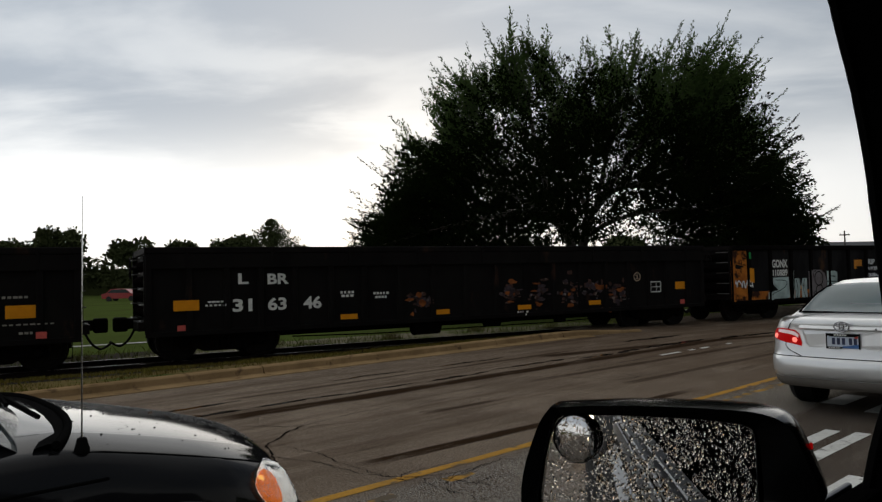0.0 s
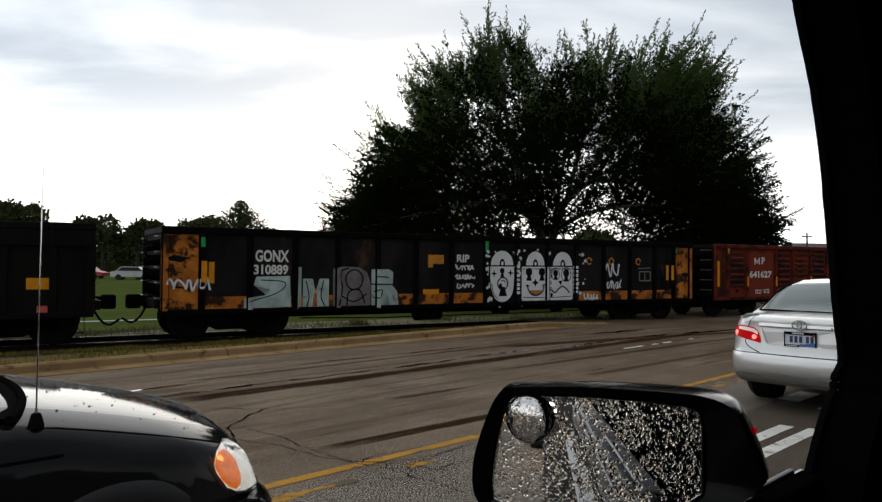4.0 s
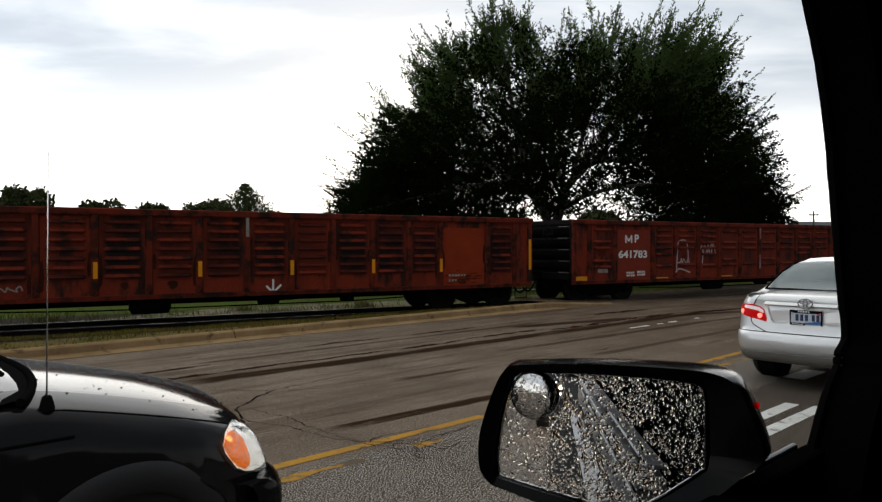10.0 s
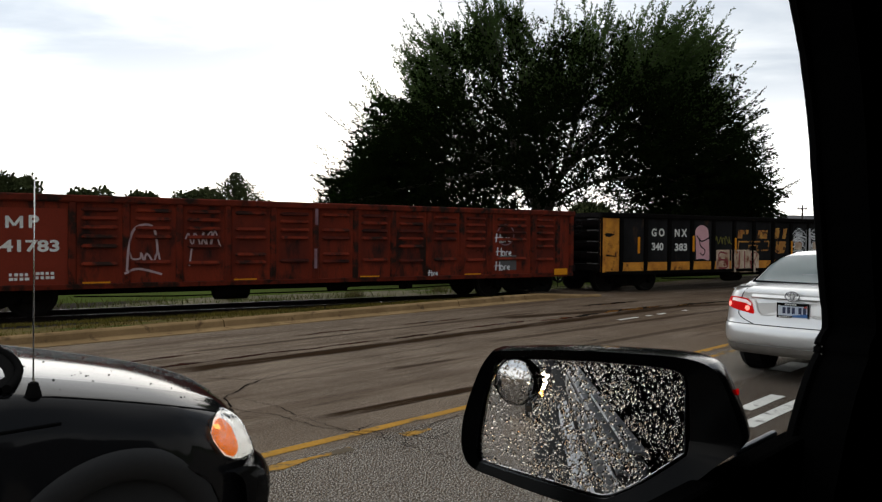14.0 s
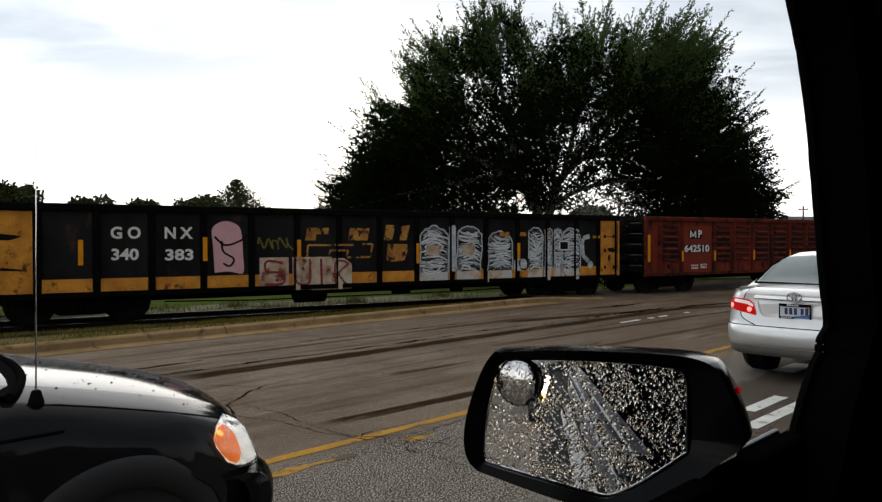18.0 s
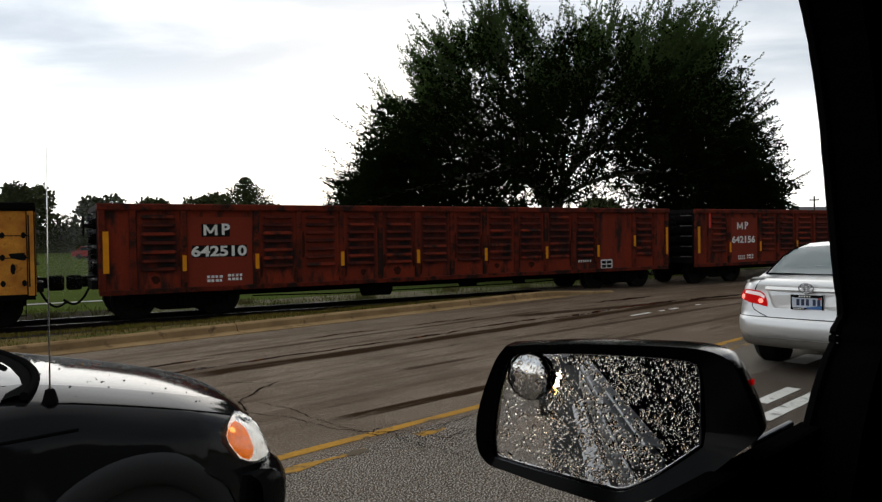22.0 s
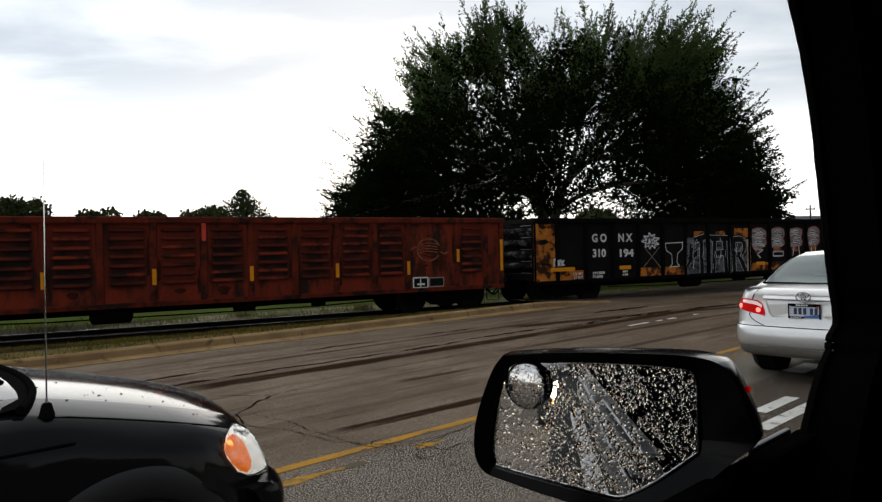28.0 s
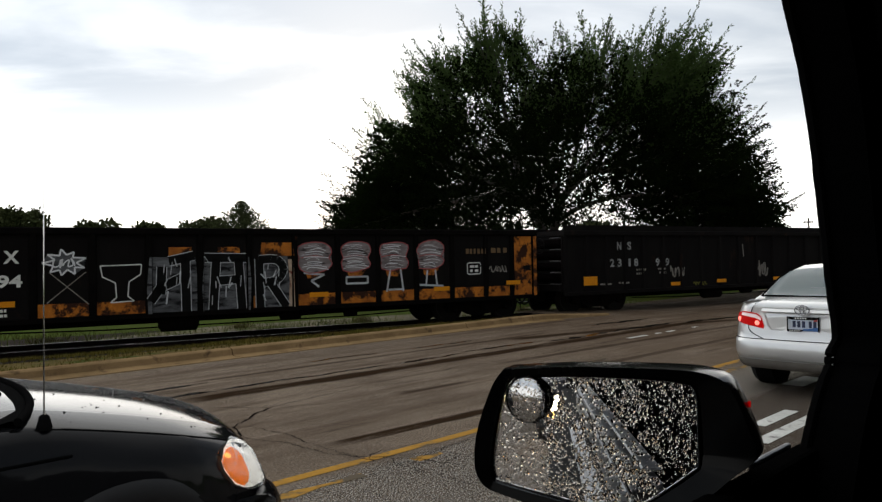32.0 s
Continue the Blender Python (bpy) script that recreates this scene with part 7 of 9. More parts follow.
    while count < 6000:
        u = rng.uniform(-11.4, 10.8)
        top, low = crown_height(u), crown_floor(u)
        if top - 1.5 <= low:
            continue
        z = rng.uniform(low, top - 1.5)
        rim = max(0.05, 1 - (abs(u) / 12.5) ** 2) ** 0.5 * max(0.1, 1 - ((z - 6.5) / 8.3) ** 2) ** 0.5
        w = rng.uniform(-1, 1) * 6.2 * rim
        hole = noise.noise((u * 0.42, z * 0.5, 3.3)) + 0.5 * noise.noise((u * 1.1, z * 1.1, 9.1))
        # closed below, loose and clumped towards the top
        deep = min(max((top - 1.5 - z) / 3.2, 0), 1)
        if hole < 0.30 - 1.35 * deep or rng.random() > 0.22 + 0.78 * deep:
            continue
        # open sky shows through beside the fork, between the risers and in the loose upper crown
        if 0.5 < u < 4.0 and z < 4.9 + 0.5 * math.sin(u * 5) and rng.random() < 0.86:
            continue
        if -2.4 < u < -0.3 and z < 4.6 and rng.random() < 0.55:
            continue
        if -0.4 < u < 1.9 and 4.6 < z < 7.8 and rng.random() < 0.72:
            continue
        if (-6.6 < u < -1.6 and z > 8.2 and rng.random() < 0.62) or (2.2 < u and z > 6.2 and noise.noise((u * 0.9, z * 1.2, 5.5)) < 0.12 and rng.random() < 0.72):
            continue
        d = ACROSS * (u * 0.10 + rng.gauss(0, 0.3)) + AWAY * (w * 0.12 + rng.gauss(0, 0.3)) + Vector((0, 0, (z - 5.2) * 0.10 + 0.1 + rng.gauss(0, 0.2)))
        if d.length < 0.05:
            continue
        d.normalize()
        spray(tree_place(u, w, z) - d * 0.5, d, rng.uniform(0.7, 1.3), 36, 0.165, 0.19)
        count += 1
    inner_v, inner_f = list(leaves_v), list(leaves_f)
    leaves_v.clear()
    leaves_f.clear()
    # leafy boughs that reach out and up past the mass, in clumps with gaps between them
    count = 0
    while count < 2150:
        u = rng.uniform(-11.8, 10.9)
        top = crown_height(u)
        flank = count % 3 == 0
        if flank:
            # round the flanks
            z = rng.uniform(2.4, 11.5)
            rim_u = [c for c in range(-120, 111) if crown_height(c / 10) >= z]
            if not rim_u:
                continue
            sg = rng.choice((-1, 1, 1))
            u = (rim_u[0] if sg < 0 else rim_u[-1]) / 10 - sg * rng.uniform(1.3, 4.5)
        else:
            z = top - 1.65 - abs(rng.gauss(0, 2.4))
        if z < crown_floor(u) or noise.noise((u * 0.75, z * 0.75, 8.5)) + rng.gauss(0, 0.10) < (-0.30 if flank else -0.06):
            continue
        w = rng.uniform(-3.6, 3.6) * max(0.15, 1 - (abs(u) / 12) ** 2)
        du, dz = u + 0.5, z - (3.6 if u > 3 else 2.6)
        l = math.hypot(du, dz) or 1
        d = (ACROSS * (du / l * 0.8 + rng.gauss(0, 0.20)) + AWAY * (w * 0.10 + rng.gauss(0, 0.22)) + Vector((0, 0, dz / l * 0.75 + rng.gauss(0.05, 0.18)))).normalized()
        if flank and z < 8.5:
            d = (d + ACROSS * math.copysign(0.35, u) - Vector((0, 0, 0.12))).normalized()
        first = len(leaves_v)
        quads = len(leaves_f)
        branchlet(tree_place(u, w, z) - d * 0.4, d, rng.uniform(1.3, 2.5 if u < 0 else 3.0) if flank else rng.choice((0.7, 1.0, 1.3, 1.6, 2.0)) * rng.uniform(0.85, 1.15), 0.135, count % 2 == 0)
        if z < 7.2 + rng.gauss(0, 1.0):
            # low boughs take the dark leaf colour that stands for crown shade
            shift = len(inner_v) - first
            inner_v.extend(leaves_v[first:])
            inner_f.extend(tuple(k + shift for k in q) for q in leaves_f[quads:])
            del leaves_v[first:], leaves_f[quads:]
        count += 1
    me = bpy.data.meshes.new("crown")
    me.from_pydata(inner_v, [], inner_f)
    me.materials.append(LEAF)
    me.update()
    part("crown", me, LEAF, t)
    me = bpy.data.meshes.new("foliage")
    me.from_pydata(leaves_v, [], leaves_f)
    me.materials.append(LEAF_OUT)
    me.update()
    part("foliage", me, LEAF_OUT, t, "outer leaves tinted lighter for sky light at the bough ends")
    tagged(part("twig_mass", twig, BARK, t), kind="stuff")
    return t


def leafy_mass(verts, faces, rng, centre, rx, ry, rz, n, size):
    for _ in range(n):
        a, b = rng.uniform(0, 6.283), math.asin(rng.uniform(-0.35, 1))
        r = rng.uniform(0.45, 1.0) ** 0.5 * (1 + 0.22 * noise.noise((math.cos(a) * 2 + centre.x, math.sin(a) * 2 + centre.y, b * 2)))
        p = centre + Vector((math.cos(a) * math.cos(b) * rx * r, math.sin(a) * math.cos(b) * ry * r, math.sin(b) * rz * r))
        d1 = Vector((rng.gauss(0, 1), rng.gauss(0, 1), rng.gauss(0, 1))).normalized()
        d2 = d1.cross(Vector((rng.gauss(0, 1), rng.gauss(0, 1), rng.gauss(0, 1)))).normalized()
        s = size * rng.uniform(0.6, 1.4)
        i = len(verts)
        verts += [tuple(p), tuple(p + d1 * s + d2 * s * 0.4), tuple(p + d1 * s * 1.5), tuple(p + d1 * s - d2 * s * 0.5)]
        faces.append((i, i + 1, i + 2, i + 3))


def view_point(px, depth, z=0.0):
    """A place beyond the rails: metres ahead of the window's outlook and tangent across."""
    return AWAY * depth + ACROSS * (px * depth) + Vector((0, 0, z))


def far_tree(kind, across, depth, height, width, seed, label):
    t = thing("far_tree", label, "tree", group="trees along the far edge")
    rng = random.Random(seed)
    base = view_point(across, depth, 0.0)
    bm = B()
    tube(bm, [base + Vector((0, 0, -0.3)), base + Vector((0, 0, height * 0.35)), base + Vector((0, 0, height * (0.95 if kind == "conifer" else 0.6)))], [0.3, 0.24, 0.06], 7)
    part("trunk", bm, BARK, t)
    v, f = [], []
    if kind == "conifer":
        for k in range(34):
            h = height * (0.15 + 0.84 * k / 33)
            r = width * 0.5 * (1 - h / height) ** 0.75 * rng.uniform(0.75, 1.2) + 0.12
            for a in range(8):
                ang = a * 0.785 + k * 1.1 + rng.uniform(-0.2, 0.2)
                n = max(3, int(r / 0.28))
                for q in range(n):
                    g = (q + 1) / n
                    p = base + Vector((math.cos(ang) * r * g, math.sin(ang) * r * g, h + 0.30 * g * g * r))
                    leafy_mass(v, f, rng, p, 0.22 * (1.2 - g), 0.22 * (1.2 - g), 0.12, 4, 0.22)
    else:
        for k in range(7):
            c = base + Vector((rng.uniform(-0.32, 0.32) * width, rng.uniform(-0.32, 0.32) * width, height * rng.uniform(0.5, 0.78)))
            leafy_mass(v, f, rng, c, width * 0.3, width * 0.3, height * 0.22, 420, 0.42)
    me = bpy.data.meshes.new("crown")
    me.from_pydata(v, [], f)
    me.materials.append(LEAF_FAR)
    me.update()
    part("crown", me, LEAF_FAR, t)


def build_background():
    build_tree()
    far_tree("round", -0.576, 105, 10.9, 6.2, 1, "rounded far tree in dark leaf above the train")
    far_tree("round", -0.64, 108, 9.5, 9.0, 12, "rounded far tree in dark leaf above the train")
    far_tree("round", -0.463, 110, 9.5, 7.2, 2, "rounded far tree in dark leaf above the train")
    far_tree("round", -0.415, 112, 8.6, 4.6, 3, "small far tree in dark leaf above the train")
    far_tree("round", -0.388, 112, 8.6, 2.4, 4, "small far tree in dark leaf above the train")
    far_tree("round", -0.326, 112, 9.2, 6.2, 5, "rounded far tree in dark leaf above the train")
    far_tree("conifer", -0.272, 108, 10.9, 14.0, 6, "pointed dark spruce standing among the far trees")
    far_tree("round", -0.235, 112, 7.0, 6.0, 7, "small far tree in dark leaf above the train")
    far_tree("round", 0.21, 90, 6.4, 8.0, 8, "low far tree under the elm's boughs")
    # closed hedge of woods behind
    v, f = [], []
    rng = random.Random(9)
    for k in range(120):
        u = -0.95 + k * 0.0165
        h = 6.7 + 1.3 * noise.noise((k * 0.23, 1, 0)) if u < 0.0 else 5.2 + 0.9 * noise.noise((k * 0.23, 1, 0))
        c = view_point(u, 122, h * 0.42)
        leafy_mass(v, f, rng, c, 1.8, 1.8, h * 0.58, 230, 0.5)
    me = bpy.data.meshes.new("far_woods")
    me.from_pydata(v, [], f)
    me.materials.append(LEAF_FAR)
    me.update()
    tagged(part("far_woods", me, LEAF_FAR), "dark band of distant woods behind the field", "woods", kind="stuff")
    # a dim slope behind the leaves
    bm = B()
    grid(bm, [[tuple(view_point(u * 0.1 - 1.2, 127, z)) for u in range(0, 26)] for z in (-0.5, 4.6)])
    tagged(part("far_bank", bm, LEAF_FAR), "shaded wooded bank closing the field", "bank", kind="structure")
    # house far along the line
    roof_m = mat("grey_shingle_roof", (0.06, 0.06, 0.065), 0.85, scale=2, fine=12)
    wall_m = mat("pale_siding", (0.5, 0.5, 0.48), 0.7, scale=1.5)
    hs = thing("house", "pale house with a low grey gable roof", "house", at=Matrix.Translation(view_point(0.545, 95, 0.0)) @ pose(0, 0, 0, 0, 0, -30))
    bm = B()
    box(bm, -6, 6, -4, 4, -0.4, 3.1)
    part("wall", bm, wall_m, hs)
    bm = B()
    prism(bm, [(-4.6, 3.05), (4.6, 3.05), (0, 4.9)], lambda u, v2, d: (d, u, v2), -6.4, 6.4)
    part("roof", bm, roof_m, hs)
    for x in (-3.5, 0.0, 3.5):
        bm = B()
        box(bm, x - 0.6, x + 0.6, -4.05, -3.99, 1.0, 2.3)
        part("window", bm, glass("dark_window_glass", (0.03, 0.035, 0.04), 0.08, clear=False), hs)
    pl = thing("utility_pole", "thin wooden utility pole with a crossarm", "utility pole", at=view_point(0.518, 80, -0.3))
    bm = B()
    tube(bm, [(0, 0, 0), (0, 0, 5.9)], [0.11, 0.08], 8)
    part("pole", bm, BARK, pl)
    bm = B()
    bevelled(bm, -0.55, 0.55, -0.05, 0.05, 5.4, 5.52, 0.01, 1)
    part("crossarm", bm, BARK, pl, at=pose(0, 0, 0, 0, 0, -45))
    for x in (-0.45, 0.45):
        bm = B()
        disc(bm, (x, 0, 5.52), (0, 0, 1), [(0, 0.03), (0.1, 0.05), (0.14, 0.02)], 8)
        part("insulator", bm, mat("grey_porcelain", (0.4, 0.4, 0.42), 0.3), pl, at=pose(0, 0, 0, 0, 0, -45))
    # a low shed and parked vehicles on the far side of the field
    sh = thing("shed", "pale grey flat-roofed shed across the field", "shed", at=Matrix.Translation(view_point(-0.338, 88, -0.1)) @ pose(0, 0, 0, 0, 0, -50))
    bm = B()
    box(bm, -2.2, 2.2, -2, 2, -0.3, 1.75)
    part("wall", bm, mat("grey_shed_wall", (0.30, 0.30, 0.28), 0.8, scale=1), sh)
    bm = B()
    bevelled(bm, -2.35, 2.35, -2.15, 2.15, 1.75, 1.9, 0.03, 1)
    part("roof", bm, roof_m, sh)
    bm = B()
    box(bm, -0.7, 0.7, -2.05, -1.99, -0.2, 1.4)
    part("door", bm, mat("dark_shed_door", (0.05, 0.05, 0.05), 0.6), sh)
    for i, (u, d, colour, nm) in enumerate(((-0.485, 84, (0.35, 0.02, 0.02), "red"), (-0.42, 80, (0.6, 0.6, 0.6), "white"), (-0.355, 82, (0.6, 0.6, 0.6), "white"), (-0.395, 83, (0.10, 0.02, 0.02), "maroon"))):
        far_vehicle(u, d, colour, nm, i)


def far_vehicle(across, depth, colour, name, seed):
    v = thing("parked_car", f"{name} car parked far across the field", "car", at=Matrix.Translation(view_point(across, depth, -0.26)) @ pose(0, 0, 0, 0, 0, -45 + 10 * seed), group="parked cars")
    bm = B()
    prism(bm, [(-2.2, 0.35), (2.2, 0.35), (2.25, 0.75), (1.3, 0.95), (0.7, 1.45), (-1.1, 1.48), (-1.7, 1.0), (-2.25, 0.9)], lambda u, z, d: (u, d, z), -0.85, 0.85)
    part("body", bm, mat(f"{name}_far_paint", colour, 0.35, scale=2), v)
    bm = B()
    prism(bm, [(1.2, 1.0), (0.66, 1.4), (-1.0, 1.42), (-1.5, 1.02)], lambda u, z, d: (u, d, z), -0.87, 0.87)
    part("window", bm, glass("dark_window_glass", (0.03, 0.035, 0.04), 0.08, clear=False), v)
    for x in (-1.35, 1.35):
        for y in (-0.8, 0.8):
            bm = B()
            disc(bm, (x, y - 0.1, 0.32), (0, 1, 0), [(0, 0.32), (0.2, 0.32)], 14)
            part("wheel", bm, TYRE, v)


TYRE = mat("black_tyre_rubber", (0.014, 0.014, 0.014), 0.8, scale=8)
build_background()
# ---- cars on the road ----
SILVER = mat("wet_silver_paint", (0.71, 0.71, 0.70), 0.36, 0.6, second=(0.64, 0.65, 0.65), amount=0.3, scale=2, fine=120, fine_amount=0.06, coat=0.8)
BLACKGLOSS = mat("wet_black_car_paint", (0.009, 0.009, 0.010), 0.07, second=(0.011, 0.011, 0.012), amount=0.4, scale=3, fine=90, fine_amount=0.1, spec=0.22)
PLASTIC = mat("black_trim_plastic", (0.008, 0.008, 0.008), 0.6, scale=6, fine=80, spec=0.0)
GLASS_DARK = glass("tinted_car_glass", (0.05, 0.065, 0.07), 0.03, clear=False)
CHROME = mat("bright_chrome", (0.75, 0.75, 0.75), 0.12, 1.0, scale=3)
TAIL_RED = mat("lit_red_tail_lens", (0.30, 0.003, 0.003), 0.45, emit=(1.0, 0.004, 0.004), power=0.22, spec=0.05, second=(0.30, 0.008, 0.008), amount=0.9, scale=16)
TAIL_HOT = mat("burning_brake_bulb", (0.9, 0.3, 0.25), 0.3, emit=(1.0, 0.20, 0.15), power=1.5)
# Weak emission stands for red lamp light spilling into the unlit lens.
TAIL_CLEAR = mat("pale_lens_in_lamp_glow", (0.88, 0.76, 0.75), 0.2, emit=(1.0, 0.75, 0.7), power=0.16, coat=0.3)
PLATE = mat("pale_number_plate", (0.62, 0.65, 0.70), 0.4, second=(0.30, 0.42, 0.60), amount=0.6, scale=7)
INK = mat("dark_blue_ink", (0.02, 0.03, 0.08), 0.5)
RUBBER = mat("black_rubber_seal", (0.006, 0.006, 0.006), 0.8, spec=0.0)
RIM = mat("silver_alloy_rim", (0.35, 0.35, 0.36), 0.35, 0.8)


def hull(bm, sections):
    """Skins mirrored half sections: (x, [(y, z), ...]) from the foot up to the middle line."""
    rows = []
    for x, half in sections:
        full = [(x, -y, z) for y, z in half] + [(x, y, z) for y, z in reversed(half) if y > 1e-6]
        rows.append(full)
    vs = grid(bm, rows)
    bm.faces.new(vs[0][::-1])
    bm.faces.new(vs[-1])


def wheel_parts(car, x, y, r, rim_r, out, width=0.21):
    w = part("wheel", B_disc((0, 0, 0), (0, out, 0), [(-width, r * 0.9), (-width + 0.02, r), (-0.02, r), (0, r * 0.93), (0.0, rim_r * 1.02), (-0.05, rim_r)], 32), TYRE, car, at=(x, y, r), smooth=False)
    bm = B()
    disc(bm, (0, 0, 0), (0, out, 0), [(-0.06, rim_r), (-0.01, rim_r * 0.98), (-0.03, rim_r * 0.8), (-0.025, 0.08), (-0.01, 0.06)], 28)
    part("rim", bm, RIM, w)
    return w


def B_disc(c, a, p, s):
    bm = B()
    disc(bm, c, a, p, s)
    return bm


def smooth_part(ob, angle=40):
    me = ob.data
    for p in me.polygons:
        p.use_smooth = True
    me.set_sharp_from_angle(angle=rad(angle))
    return ob


def arch_cut(sections_z, x, xc, r):
    return max(sections_z, math.sqrt(max(r * r - (x - xc) ** 2, 0)) + 0.33) if abs(x - xc) < r else sections_z


def build_sedan():
    """Silver saloon seen from behind; local x runs forward from the rear bumper."""
    car = thing("silver_sedan", "wet silver saloon car with lit red tail lamps", "car", at=(8.42, 2.85, 0.0))

    def prof(x):
        # lower body: foot, waist, shoulder and deck heights along the car
        f = min(max((4.8 - x) / 0.7, 0), 1) ** 0.5
        wide = 0.888 * (0.84 + 0.16 * f)
        foot = arch_cut(arch_cut(0.27 + 0.05 * (1 - f), x, 1.06, 0.37), x, 3.83, 0.37)
        if x <= 0.75:
            deck = 1.085 + 0.02 * x
        elif x < 3.55:
            deck = 1.10 - 0.04 * (x - 0.75) / 2.8
        else:
            deck = 1.06 - 0.32 * ((x - 3.55) / 1.25) ** 1.6
        shoulder = min(0.93, deck - 0.06)
        waist = max(0.58, foot + 0.03)
        return [(wide * 0.93, foot), (wide * 0.985, foot + (waist - foot) * 0.35), (wide, waist), (wide * 0.995, (waist + shoulder) / 2), (wide * 0.965, shoulder),
                (wide * 0.90, shoulder + (deck - shoulder) * 0.62), (wide * 0.78, deck - 0.012), (wide * 0.4, deck), (0.0, deck + 0.006)]
    xs = [0.62, 0.69] + [0.71 + 0.05 * i for i in range(15)] + [1.6, 2.2, 2.8, 3.3] + [3.46 + 0.05 * i for i in range(15)] + [4.3, 4.5, 4.65, 4.74, 4.8]
    bm = B()
    hull(bm, [(x, prof(x)) for x in xs])
    smooth_part(part("body", bm, SILVER, car), 35)
    # the tail is one rounded surface: depth and half width by height, wrapping round both corners
    TAIL = [(0.290, 0.20, 0.80), (0.300, 0.11, 0.845), (0.33, 0.080, 0.865), (0.375, 0.060, 0.876), (0.395, 0.062, 0.878), (0.412, 0.055, 0.880), (0.43, 0.030, 0.885), (0.47, 0.012, 0.890), (0.54, 0.006, 0.894), (0.60, 0.014, 0.896), (0.630, 0.030, 0.896),
            (0.642, 0.046, 0.895), (0.66, 0.060, 0.894), (0.70, 0.066, 0.894), (0.74, 0.075, 0.892), (0.82, 0.085, 0.888), (0.90, 0.094, 0.878), (0.96, 0.098, 0.862), (1.0, 0.092, 0.842), (1.03, 0.090, 0.822), (1.055, 0.100, 0.80), (1.072, 0.125, 0.775), (1.082, 0.18, 0.745)]

    def tail(a, z, out=0.0):
        """A place on the tail: a runs -1 to 1 round it, out is metres proud of the skin."""
        zs = [r[0] for r in TAIL]
        x0 = float(np.interp(z, zs, [r[1] for r in TAIL]))
        w = float(np.interp(z, zs, [r[2] for r in TAIL]))
        m, sg = abs(a), 1 if a >= 0 else -1
        flat = w - 0.34
        if m <= 0.5:
            y, x, th = flat * m / 0.5, x0 + 0.035 * (m / 0.5) ** 2, 0.12 * m / 0.5
        else:
            th = rad(90 * (m - 0.5) / 0.5)
            y, x = flat + 0.34 * math.sin(th) ** 0.9, x0 + 0.035 + 0.52 * (1 - math.cos(th)) ** 1.05
        return (x - out * math.cos(th), sg * (y + out * math.sin(th)), z)

    def tail_patch(z0s, z1s, a0s, rows, proud, thick=0.0):
        """A patch between lower and upper heights given along a."""
        bm2 = B()
        grid(bm2, [[tail(a, z0 + (z1 - z0) * f, proud) for f in rows] for a, z0, z1 in zip(a0s, z0s, z1s)])
        if thick:
            bmesh.ops.solidify(bm2, geom=bm2.faces[:], thickness=thick)
        return bm2
    around = [-1 + 2 * i / 40 for i in range(41)]
    bm = B()
    grid(bm, [[tail(a, z) for a in around] for z, _, _ in TAIL if z <= 0.645])
    bump = smooth_part(part("rear_bumper", bm, SILVER, car), 30)
    bm = B()
    grid(bm, [[tail(a, z, 0.012) for a in around[3:-3]] for z in (0.291, 0.300, 0.315, 0.335, 0.36, 0.385, 0.396)])
    tube(bm, [tail(a, 0.400, 0.004) for a in around[3:-3]], 0.007, 5)
    part("bumper_valance", bm, mat("grey_satin_valance", (0.15, 0.135, 0.118), 0.6, scale=4, fine=60, spec=0.1), bump, "dull lower lip of the bumper")
    edge = 0.56

    def edge_at(z):
        """How far round the lid reaches at a height; its foot is drawn in."""
        return edge - 0.16 * max(0.0, 1 - (z - 0.65) / 0.12) ** 2
    upper = [z for z, _, _ in TAIL if z >= 0.655] + [1.0825]
    for sg in (-1, 1):
        bm = B()
        grid(bm, [[tail(sg * (edge_at(z) + (1 - edge_at(z)) * k / 12), z, 0.0) for k in range(13)] for z in [0.643] + upper])
        smooth_part(part("quarter_panel", bm, SILVER, car), 40)
    bm = B()
    rows = [[tail(edge_at(z) * k / 12, z, 0.003) for k in range(-12, 13)] for z in [0.650] + upper]
    last = rows[-1]
    for x in (0.30, 0.45, 0.60, 0.70):
        rows.append([(x, p[1] * (1 - 0.04 * (x - 0.2)), 1.088 + 0.036 * (x - 0.2) - 0.012 * (p[1] / 0.6) ** 2) for p in last])
    grid(bm, rows)
    lid = smooth_part(part("boot_lid", bm, SILVER, car), 40)
    for sg in (-1, 1):
        bm = B()
        grid(bm, [[(x, sg * (0.50 + (0.225 + 0.05 * (x - 0.17)) * k / 6), 1.079 + 0.02 * x - 0.008 * (k / 6) ** 2 - 0.03 * (k / 6) ** 4) for k in range(7)] for x in (0.17, 0.22, 0.3, 0.45, 0.6, 0.72)])
        smooth_part(part("quarter_panel", bm, SILVER, car), 40)
    # pressed recess round the plate, lip bar over it
    REC = [(0.43, 0.955), (0.425, 0.90), (0.40, 0.80), (0.37, 0.755), (0.33, 0.742)]
    ring = [(y, z) for y, z in REC] + [(-y, z) for y, z in reversed(REC)]
    bm = B()
    inner = [bm.verts.new((0.094 + 0.012 * (z > 0.9), y * 0.93, 0.848 + (z - 0.848) * 0.90)) for y, z in ring]
    outer = [bm.verts.new((0.080 + 0.014 * (z - 0.74) / 0.2 + 0.028 * (abs(y) / 0.5) ** 2, y, z)) for y, z in ring]
    for k in range(len(ring)):
        j = (k + 1) % len(ring)
        bm.faces.new((outer[k], outer[j], inner[j], inner[k]))
    bm.faces.new(inner)
    for v in bm.verts:
        v.co.x -= 0.014
    part("plate_recess", bm, SILVER, lid)
    bm = B()
    rows = []
